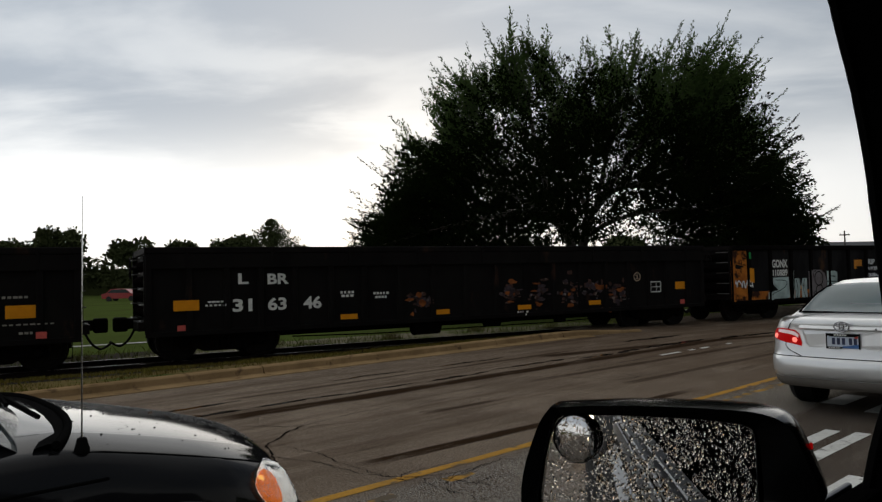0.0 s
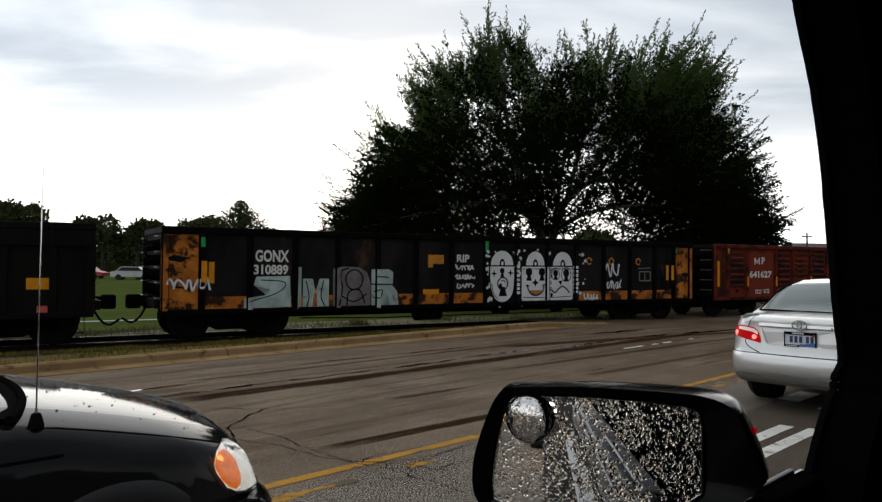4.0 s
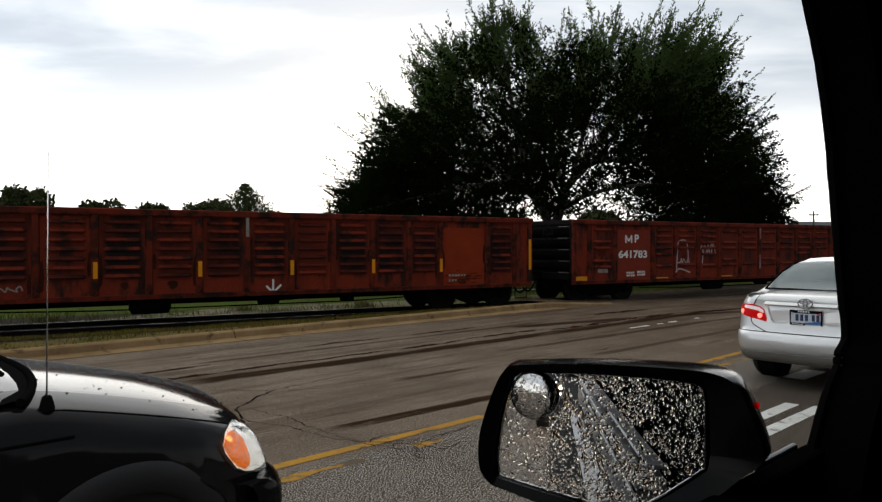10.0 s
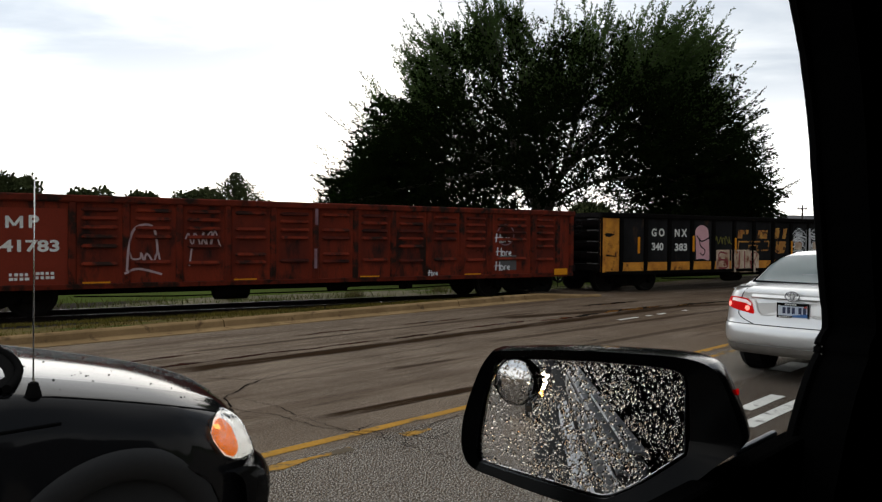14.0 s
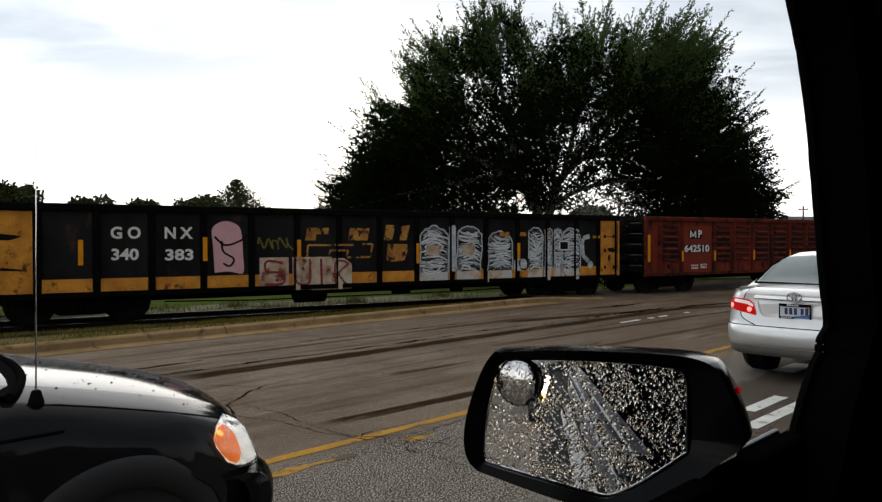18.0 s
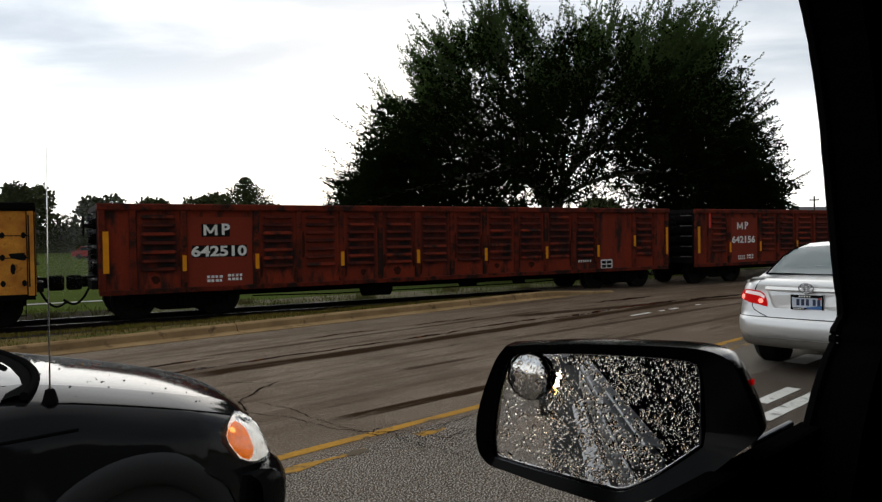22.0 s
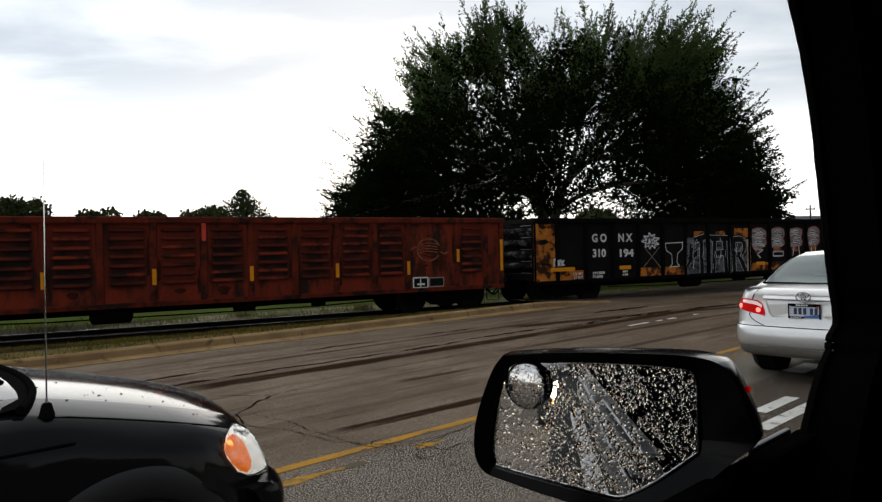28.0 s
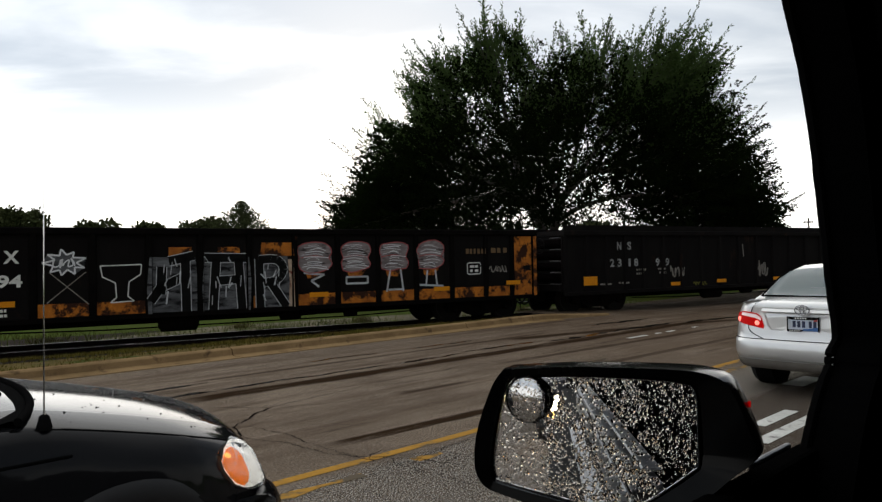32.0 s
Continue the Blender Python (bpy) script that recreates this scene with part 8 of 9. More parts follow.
    for k in range(-12, 13):
        y = 0.455 * k / 12
        bow = 0.03 * (k / 12) ** 2
        rows.append([(0.086 + bow, y, 0.948), (0.046 + bow, y, 0.953), (0.036 + bow, y, 0.966), (0.050 + bow, y, 0.990), (0.084 + bow, y, 0.998)])
    grid(bm, rows)
    smooth_part(part("garnish_bar", bm, SILVER, lid), 50)
    bm = B()
    bevelled(bm, 0.054, 0.068, -0.158, 0.158, 0.760, 0.915, 0.004, 1)
    plate = part("number_plate", bm, PLATE, lid, "pale blue and white number plate in a dark frame")
    bm = B()
    prism(bm, [(-0.168, 0.918), (0.168, 0.918), (0.168, 0.900), (0.12, 0.886), (-0.12, 0.886), (-0.168, 0.90)], lambda u, v, d: (d, u, v), 0.046, 0.066)
    prism(bm, [(0.168, 0.752), (0.02, 0.752), (0.0, 0.764), (0.0, 0.776), (0.168, 0.776)], lambda u, v, d: (d, u, v), 0.046, 0.066)
    for y0 in (-0.168, 0.158):
        box(bm, 0.048, 0.066, y0, y0 + 0.01, 0.755, 0.915)
    part("plate_frame", bm, PLASTIC, lid)
    for y0, z0 in ((0.105, 0.80), (0.055, 0.80), (0.005, 0.80), (-0.065, 0.80), (-0.112, 0.80)):
        bm = B()
        box(bm, 0.051, 0.054, y0 - 0.030, y0 + 0.002, z0, z0 + 0.072)
        part("plate_mark", bm, INK, plate)
    for k in range(5):
        bm = B()
        box(bm, 0.043, 0.046, 0.062 - 0.026 * k, 0.08 - 0.026 * k, 0.895, 0.912)
        part("frame_mark", bm, LETTERS, plate)
    for k in range(5):
        bm = B()
        box(bm, 0.043, 0.046, 0.125 - 0.024 * k, 0.14 - 0.024 * k, 0.757, 0.770)
        part("frame_mark", bm, LETTERS, plate)
    bm = B()
    prism(bm, [(0.0, 0.764), (-0.156, 0.764), (-0.156, 0.805), (-0.11, 0.80), (-0.05, 0.788), (0.0, 0.785)], lambda u, v, d: (d, u, v), 0.0505, 0.054)
    part("plate_band", bm, mat("blue_plate_band", (0.05, 0.16, 0.42), 0.5), plate)
    bm = B()
    box(bm, 0.0505, 0.054, -0.152, -0.118, 0.872, 0.893)
    part("plate_sticker", bm, REDTAG, plate)
    # emblem as plain rings
    bm = B()
    for ry, rz, cz in ((0.076, 0.052, 0.995), (0.056, 0.018, 1.01), (0.022, 0.044, 0.999)):
        tube(bm, [(0.034, ry * math.cos(k * math.pi / 12), cz + rz * math.sin(k * math.pi / 12)) for k in range(25)], 0.007, 6, False)
    part("emblem", bm, mat("dull_chrome", (0.35, 0.35, 0.36), 0.25, 1.0, scale=5), lid, "chrome oval emblem")
    bm = B()
    disc(bm, (0.05, -0.33, 0.975), (-1, 0, 0), [(0, 0.010), (0.004, 0.009)], 12)
    part("lock", bm, RUBBER, lid)
    # shut lines
    for sg in (-1, 1):
        bm = B()
        tube(bm, [tail(sg * edge_at(z), z, 0.002) for z in (0.65, 0.665, 0.69, 0.72, 0.76, 0.80, 0.90, 1.0, 1.05, 1.075)], 0.006, 5)
        part("shut_line", bm, RUBBER, car)
    bm = B()
    tube(bm, [tail(0.97 * k / 20, 0.644, 0.001) for k in range(-20, 21)], 0.0055, 5)
    part("shut_line", bm, RUBBER, car)
    # lamps wrap round the corners; the upper third is pale, with the lamp's spill as faint emission
    for sg in (-1, 1):
        aa = (0.40, 0.44, 0.50, 0.56, 0.62, 0.68, 0.74, 0.79)
        lo = (0.762, 0.770, 0.782, 0.795, 0.808, 0.820, 0.832, 0.850)
        hi = (0.800, 0.90, 0.938, 0.948, 0.952, 0.950, 0.938, 0.905)
        aa = [sg * v for v in aa]
        lamp = smooth_part(part("tail_lamp", tail_patch(lo, hi, aa, (0, 0.12, 0.3, 0.5, 0.7, 0.88, 1), 0.010), TAIL_RED, car, "lit red tail lamp"), 60)
        up0 = [l + (h - l) * 0.64 for l, h in zip(lo, hi)]
        up1 = [l + (h - l) * 0.90 for l, h in zip(lo, hi)]
        part("clear_lens", tail_patch(up0[1:-2], up1[1:-2], aa[1:-2], (0, 0.5, 1), 0.012, 0.0), TAIL_CLEAR, lamp, "pale upper strip of the lamp")
        for m, z, r in ((0.475, 0.825, 0.030), (0.70, 0.858, 0.032)):
            bm = B()
            c = Vector(tail(sg * m, z, 0.010))
            n = (Vector(tail(sg * m, z, 0.03)) - Vector(tail(sg * m, z, 0.0))).normalized()
            disc(bm, c, n, [(0, r), (0.006, r * 0.9), (0.010, r * 0.5)], 14)
            part("brake_bulb", bm, TAIL_HOT, lamp)
    # cabin
    gl = [(0.66, 0.72, 1.10), (0.85, 0.69, 1.195), (1.10, 0.655, 1.325), (1.32, 0.625, 1.412), (1.50, 0.605, 1.452), (1.72, 0.60, 1.482), (2.2, 0.60, 1.495), (2.7, 0.595, 1.482), (2.95, 0.60, 1.45), (3.3, 0.66, 1.28), (3.75, 0.74, 1.05)]
    bm = B()
    rows = []
    for x, w, z in gl:
        sh = 0.84
        row = []
        for sg in (-1, 1):
            pts = [(x, sg * sh, 0.99), (x, sg * (w + (sh - w) * 0.45), 0.99 + (z - 0.99) * 0.62), (x, sg * (w + 0.02), z - 0.055), (x, sg * w * 0.86, z - 0.012)]
            row += pts if sg < 0 else pts[::-1]
            if sg < 0:
                row += [(x, -w * 0.45, z), (x, 0, z + 0.004), (x, w * 0.45, z)]
        rows.append(row)
    grid(bm, rows)
    smooth_part(part("roof", bm, SILVER, car), 60)
    # rear window; its pale opaque tint stands for sky light on and through it
    bm = B()
    rows = []
    for x, w, z in ((0.69, 0.675, 1.118), (0.85, 0.65, 1.205), (1.10, 0.61, 1.335), (1.32, 0.572, 1.42), (1.42, 0.545, 1.443)):
        rows.append([(x - 0.008 - 0.02 * (1 - abs(u)), u * w, z + 0.006 - 0.03 * abs(u) ** 3) for u in (-1, -0.8, -0.4, 0, 0.4, 0.8, 1)])
    grid(bm, rows)
    bmesh.ops.solidify(bm, geom=bm.faces[:], thickness=0.006)
    rw = smooth_part(part("rear_window", bm, glass("skylit_rear_glass", (0.20, 0.26, 0.27), 0.12, clear=False), car, "rear window with sky light put into its pale tint"), 60)
    bm = B()
    tube(bm, [(0.68, u * 0.68, 1.115) for u in (-1, -0.5, 0, 0.5, 1)], 0.012, 6)
    for sg in (-1, 1):
        tube(bm, [(0.68, sg * 0.68, 1.11), (1.10, sg * 0.625, 1.32), (1.42, sg * 0.56, 1.43)], 0.010, 6)
    part("window_seal", bm, RUBBER, rw)
    bm = B()
    bevelled(bm, 0.82, 0.85, -0.16, 0.16, 1.195, 1.216, 0.006, 1)
    part("high_brake_lamp", bm, mat("pale_lamp_housing", (0.30, 0.33, 0.34), 0.4, scale=6), rw)
    # side windows and handles
    for s in (-1, 1):
        for pts in ([(1.55, 1.02), (2.18, 1.02), (2.18, 1.33), (1.72, 1.36), (1.5, 1.24)], [(2.26, 1.02), (3.25, 1.02), (3.05, 1.2), (2.72, 1.33), (2.26, 1.34)]):
            bm = B()
            prism(bm, pts, lambda u, v, d: (u, s * (0.835 - (v - 0.97) * 0.43 + d), v), 0.0, 0.012)
            part("side_window", bm, GLASS_DARK, car)
        for x in (1.75, 2.75):
            bm = B()
            bevelled(bm, x, x + 0.2, s * 0.885 - 0.02, s * 0.885 + 0.03, 0.84, 0.87, 0.01, 1)
            part("door_handle", bm, SILVER, car)
        for x in (1.06, 3.83):
            wheel_parts(car, x, s * 0.88, 0.33, 0.22, s)
        bm = B()
        disc(bm, (1.06, s * 0.60, 0.33), (0, s, 0), [(0, 0.37), (0.2, 0.37)], 20)
        part("wheel_housing", bm, PLASTIC, car)
    bm = B()
    box(bm, 1.6, 4.4, -0.7, 0.7, 0.2, 0.32)
    part("underbody", bm, PLASTIC, car)
    return car


def build_suv():
    """Black sport utility beside the camera; local x runs forward, y across, origin under its nose."""
    car = thing("black_suv", "wet black sport utility car with rain beads on its bonnet", "car", at=(1.76, 3.62, 0.0))
    W = 0.88

    def prof(x):
        # x is 0 at the nose and negative towards the back
        d = -x
        nose = min(d / 0.36, 1.0) ** 0.5 if d > 0 else 0.0
        wide = W * (0.80 + 0.20 * nose)
        foot = 0.30
        foot = max(foot, math.sqrt(max(0.42 ** 2 - (d - 0.68) ** 2, 0)) + 0.36) if abs(d - 0.68) < 0.42 else foot
        foot = max(foot, math.sqrt(max(0.42 ** 2 - (d - 3.33) ** 2, 0)) + 0.36) if abs(d - 3.33) < 0.42 else foot
        seam = (0.78 + 0.285 * min(d / 1.03, 1) ** 0.6) if d < 1.03 else 1.065
        seam = max(seam, foot + 0.03)
        belly = max(0.62, foot + 0.02)
        return [(wide * 0.95, foot), (wide * 0.99, foot + (belly - foot) * 0.5), (wide, belly), (wide * 0.99, (belly + seam) / 2), (wide * 0.958, seam - 0.05), (wide * 0.932, seam - 0.016),
                (wide * 0.90, seam), (wide * 0.82, seam + 0.020), (wide * 0.745, seam + 0.0385), (wide * 0.725, seam + 0.0395), (wide * 0.70, seam + 0.0415), (wide * 0.685, seam + 0.0425),
                (wide * 0.60, seam + 0.048), (wide * 0.35, seam + 0.059), (wide * 0.15, seam + 0.064), (0.0, seam + 0.065)]
    xs = [0.0, -0.02, -0.05, -0.10, -0.16, -0.22] + [-0.25 - 0.06 * i for i in range(15)] + [-1.2, -1.4, -1.7, -2.2, -2.8] + [-2.90 - 0.06 * i for i in range(15)] + [-3.9, -4.15, -4.2]
    def nx(x, z, y=0.8):
        """The nose leans back above the bumper, most at its corners."""
        k = max(0.0, 1 + x / 0.9) * min(1.0, abs(y) / 0.68) ** 1.5
        return x - k * (0.045 * min(max((z - 0.58) / 0.08, 0), 1) + 0.30 * max(0.0, z - 0.65))
    bm = B()
    rows = []
    for x in xs:
        half = prof(x)
        rows.append([(nx(x, z, y), -y, z) for y, z in half] + [(nx(x, z, y), y, z) for y, z in reversed(half) if y > 1e-6])
    vs = grid(bm, rows)
    bm.faces.new(vs[0][::-1])
    bm.faces.new(vs[-1])
    shell = smooth_part(part("body", bm, BLACKGLOSS, car), 40)
    # pressed crease along the bonnet
    across = len(rows[0])
    for e in shell.data.edges:
        p, q = sorted(e.vertices)
        if q - p == across and p % across in (9, 10, across - 10, across - 11):
            e.use_edge_sharp = True
    # bonnet shut lines
    for s in (-1, 1):
        bm = B()
        tube(bm, [(nx(x, prof(x)[5][1]), s * prof(x)[5][0] * 0.985, prof(x)[5][1] + 0.006) for x in (-0.14, -0.22, -0.34, -0.5, -0.7, -0.9, -1.08)], 0.005, 5)
        part("bonnet_seam", bm, RUBBER, car)
    # headlamp wrapping the corner: clear shell, amber inside
    for s in (-1, 1):
        def skin(stations, fs, push):
            bm2 = B()
            rows2 = []
            for x, z0, z1 in stations:
                pr = prof(x)
                row = []
                for f in fs:
                    z = z0 + (z1 - z0) * f
                    zs = [p[1] for p in pr[:8]]
                    ys = [p[0] for p in pr[:8]]
                    y = float(np.interp(z, zs, ys))
                    row.append((nx(x, z) + push * 0.6, s * (y + push), z))
                rows2.append(row)
            grid(bm2, rows2)
            return bm2
        outer = ((-0.262, 0.778, 0.805), (-0.24, 0.73, 0.830), (-0.21, 0.685, 0.852), (-0.17, 0.658, 0.866), (-0.125, 0.648, 0.868), (-0.085, 0.646, 0.856), (-0.05, 0.65, 0.832), (-0.02, 0.66, 0.815))
        bm = skin(outer, (0, 0.15, 0.4, 0.6, 0.85, 1), 0.018)
        bmesh.ops.solidify(bm, geom=bm.faces[:], thickness=0.003)
        lens = smooth_part(part("headlamp", bm, glass("clear_lamp_lens", (0.97, 0.98, 0.98), 0.03, 1.3), car, "clear headlamp with an amber marker"), 60)
        lens.visible_shadow = False
        bm = skin(((-0.254, 0.776, 0.798), (-0.235, 0.732, 0.818), (-0.205, 0.695, 0.838), (-0.17, 0.675, 0.842), (-0.14, 0.685, 0.825), (-0.122, 0.71, 0.795)), (0, 0.25, 0.5, 0.75, 1), 0.012)
        part("amber_reflector", bm, mat("lit_amber_lens", (0.78, 0.22, 0.012), 0.25, second=(0.6, 0.12, 0.01), amount=0.8, scale=14, fine=60, emit=(1.0, 0.20, 0.01), power=0.55), lens, "glowing amber side marker")
        pr = prof(-0.225)
        bm = B()
        disc(bm, (nx(-0.215, 0.805) + 0.005, s * (pr[4][0] + 0.016), 0.805), (0.2, s, 0), [(0, 0.024), (0.004, 0.014)], 12)
        part("marker_bulb", bm, mat("amber_bulb_glow", (1, 0.5, 0.1), 0.3, emit=(1.0, 0.42, 0.08), power=1.6), lens)
        bm = skin(((-0.25, 0.765, 0.80), (-0.21, 0.692, 0.842), (-0.17, 0.666, 0.858), (-0.125, 0.655, 0.860), (-0.09, 0.655, 0.848), (-0.05, 0.655, 0.83), (-0.025, 0.665, 0.815)), (0, 0.33, 0.66, 1), 0.008)
        part("reflector_bowl", bm, mat("silvered_reflector", (0.86, 0.85, 0.82), 0.3, 0.0, second=(0.6, 0.6, 0.58), amount=0.6, scale=12, emit=(1.0, 0.95, 0.84), power=0.45), lens)
    # bumper
    bm = B()
    rows = []
    for z, off in ((0.30, 0.0), (0.36, 0.06), (0.43, 0.09), (0.50, 0.10), (0.56, 0.095), (0.60, 0.075), (0.628, 0.04), (0.64, -0.02)):
        rows.append([(off - (0.17 * abs(u) ** 5 if abs(u) < 1 else 0.27), u * (W + 0.012), z) for u in (-1, -0.99, -0.97, -0.94, -0.9, -0.84, -0.75, -0.5, 0, 0.5, 0.75, 0.84, 0.9, 0.94, 0.97, 0.99, 1)])
    grid(bm, rows)
    bmesh.ops.solidify(bm, geom=bm.faces[:], thickness=0.02)
    smooth_part(part("front_bumper", bm, BLACKGLOSS, car), 50)
    # antenna on the wing
    bm = B()
    disc(bm, (-0.97, -0.805, 1.045), (0, 0, 1), [(0, 0.026), (0.012, 0.026), (0.05, 0.016), (0.054, 0.009)], 14)
    ant = part("antenna_base", bm, PLASTIC, car)
    bm = B()
    tube(bm, [(-0.97, -0.805, 1.09), (-0.97, -0.805, 1.12), (-0.967, -0.805, 1.55), (-0.962, -0.805, 1.97)], [0.006, 0.0030, 0.0024, 0.0014], 6)
    part("antenna_mast", bm, CHROME, ant, "thin steel aerial mast")
    # cowl, windscreen, wiper
    bm = B()
    us = [-1 + 2 * i / 28 for i in range(29)]
    grid(bm, [[(-0.90 - 0.14 * abs(u) ** 2.5 - 0.09 * f, u * (0.80 - 0.01 * f), 1.120 - 0.035 * u * u + h) for u in us] for f, h in ((0, -0.03), (0.02, 0.0), (0.4, 0.006), (0.9, -0.004), (1, -0.03))])
    cowl = part("cowl", bm, PLASTIC, car)
    bm = B()
    tube(bm, [(-0.905 - 0.15 * abs(u) ** 3.2, u * 0.81, 1.122 - 0.036 * u * u) for u in us], 0.016, 8)
    smooth_part(part("cowl_seal", bm, RUBBER, cowl, "thick black seal behind the bonnet"), 60)
    bm = B()
    rows = []
    for f in (0, 0.25, 0.5, 0.75, 1):
        rows.append([(-1.03 - 0.78 * f - 0.14 * abs(u) ** 2.2, u * (0.77 - 0.12 * f), 1.115 + 0.565 * f - 0.04 * u * u) for u in us])
    grid(bm, rows)
    bmesh.ops.solidify(bm, geom=bm.faces[:], thickness=0.006)
    smooth_part(part("windscreen", bm, GLASS_DARK, car, "dark windscreen reflecting the sky"), 60)
    bm = B()
    tube(bm, [(-1.05, -0.55, 1.15), (-1.16, -0.30, 1.235), (-1.22, -0.02, 1.29)], 0.010, 6)
    tube(bm, [(-1.17, -0.62, 1.22), (-1.15, -0.30, 1.245), (-1.15, 0.1, 1.25)], 0.009, 6)
    part("wiper", bm, PLASTIC, car)
    # cabin behind
    bm = B()
    hull(bm, [(x, [(w, 1.0), (w * 0.97, 1.06), (w * 0.86, z - 0.08), (w * 0.6, z), (0, z + 0.02)]) for x, w, z in ((-1.52, 0.86, 1.20), (-1.95, 0.84, 1.66), (-2.2, 0.84, 1.72), (-3.4, 0.84, 1.74), (-4.0, 0.82, 1.66), (-4.19, 0.8, 1.05))])
    smooth_part(part("cabin", bm, BLACKGLOSS, car), 50)
    for s in (-1, 1):
        for pts in ([(-1.72, 1.1), (-2.5, 1.1), (-2.5, 1.56), (-2.02, 1.56)], [(-2.6, 1.1), (-3.3, 1.1), (-3.3, 1.56), (-2.6, 1.56)]):
            bm = B()
            prism(bm, pts, lambda u, v, d: (u, s * (0.842 - (v - 1.06) * 0.20 + d), v), 0.0, 0.012)
            part("side_window", bm, GLASS_DARK, car)
        bm = B()
        bevelled(bm, -1.70, -1.52, s * 0.95 - 0.09, s * 0.95 + 0.09, 1.08, 1.24, 0.04, 2)
        part("door_mirror", bm, BLACKGLOSS, car)
        bm = B()
        bevelled(bm, -1.50, -0.90, s * 0.878 - 0.004, s * 0.878 + 0.004, 0.945, 0.957, 0.003, 1)
        part("wing_crease", bm, RUBBER, car)
        for x in (-0.68, -3.33):
            bm = B()
            arc = [rad(-12 + 204 * k / 30) for k in range(31)]
            rows = []
            for r, y in ((0.325, 0.862), (0.34, 0.893), (0.39, 0.902), (0.435, 0.899), (0.455, 0.884)):
                rows.append([(x - 0.02 + r * math.cos(q), s * (y - 0.05 * max(0.0, math.cos(q)) ** 2 * (x > -1)), 0.36 + r * math.sin(q)) for q in arc])
            grid(bm, rows)
            smooth_part(part("arch_flare", bm, mat("grey_arch_plastic", (0.022, 0.022, 0.023), 0.55, spec=0.3, scale=5, fine=60), car, "dull dark grey wheel arch flare"), 60)
            wheel_parts(car, x, s * 0.85, 0.36, 0.23, s)
            bm = B()
            disc(bm, (x, s * 0.55, 0.38), (0, s, 0), [(0, 0.42), (0.2, 0.42)], 20)
            part("wheel_housing", bm, PLASTIC, car)
    bm = B()
    box(bm, -4.0, -0.2, -0.68, 0.68, 0.26, 0.42)
    part("underbody", bm, PLASTIC, car)
    # rain on the bonnet
    rng = random.Random(5)
    v, f = [], []
    for _ in range(6500):
        x = rng.uniform(-1.0, -0.03)
        side = rng.uniform(-0.80, 0.76)
        pr = prof(x)
        ys, zs = [p[0] for p in pr][::-1], [p[1] for p in pr][::-1]
        y = abs(side)
        if y > max(ys) - 0.03:
            continue
        # the near wing has shed most of its beads
        if side < -0.10 - 0.34 * (1 + x) ** 3 and rng.random() < 0.985:
            continue
        z = float(np.interp(y, ys, zs))
        s = -1 if side < 0 else 1
        x = nx(x, z, y)
        r = rng.uniform(0.0025, 0.0060)
        i = len(v)
        n = 6
        v += [(x + r * math.cos(k * 2 * math.pi / n), s * y + r * math.sin(k * 2 * math.pi / n), z - 0.0008) for k in range(n)] + [(x + r * 0.5 * math.cos(k * 2 * math.pi / n), s * y + r * 0.5 * math.sin(k * 2 * math.pi / n), z + r * 0.62) for k in range(n)] + [(x, s * y, z + r * 0.78)]
        for k in range(n):
            f.append((i + k, i + (k + 1) % n, i + n + (k + 1) % n, i + n + k))
            f.append((i + n + k, i + n + (k + 1) % n, i + 2 * n))
    me = bpy.data.meshes.new("rain_film")
    me.from_pydata(v, [], f)
    me.materials.append(WATER)
    me.update()
    tagged(part("rain_film", me, WATER, car), kind="stuff")
    return car


WATER = mat("water_bead", (0.004, 0.004, 0.004), 0.05, spec=0.5, scale=20)
# The drops' warm tint stands for low warm light from behind.
DROP = glass("warm_tinted_water_drop", (1, 0.93, 0.84), 0.0, 1.33)


def build_follower():
    """Car queued behind, met only in the door mirror."""
    car = thing("queued_car", "dark car waiting behind with its headlamps lit", "car", at=Matrix.Translation((-9.5, -0.2, 0)) @ pose(0, 0, 0, 0, 0, 0))
    bm = B()
    hull(bm, [(x, [(0.86 * w, 0.28), (0.88 * w, 0.6), (0.84 * w, z - 0.08), (0.5 * w, z), (0, z + 0.02)]) for x, w, z in ((0, 0.9, 0.98), (-0.1, 0.97, 1.06), (-1.1, 1, 1.14), (-3.6, 1, 1.16), (-4.5, 0.9, 1.1))])
    smooth_part(part("body", bm, mat("dark_grey_car_paint", (0.03, 0.03, 0.035), 0.25, coat=0.8), car), 40)
    bm = B()
    hull(bm, [(x, [(0.80, 0.95), (0.62, z - 0.05), (0, z)]) for x, z in ((-1.2, 1.14), (-1.9, 1.72), (-3.6, 1.74), (-4.3, 1.15))])
    smooth_part(part("cabin", bm, GLASS_DARK, car), 40)
    for s in (-1, 1):
        bm = B()
        disc(bm, (-0.03, s * 0.60, 0.66), (1, 0, 0), [(0, 0.14), (0.03, 0.13), (0.05, 0.06)], 18)
        part("headlamp", bm, mat("lit_headlamp", (1, 0.95, 0.85), 0.3, emit=(1.0, 0.78, 0.50), power=34.0), car, "lit white headlamp")
        bm = B()
        disc(bm, (-0.02, s * 0.62, 0.47), (1, 0, 0), [(0, 0.06), (0.03, 0.05)], 14)
        part("fog_lamp", bm, mat("lit_amber_lamp", (1, 0.5, 0.1), 0.3, emit=(1.0, 0.42, 0.08), power=16.0), car)
        for x in (-0.9, -3.5):
            wheel_parts(car, x, s * 0.84, 0.32, 0.21, s)


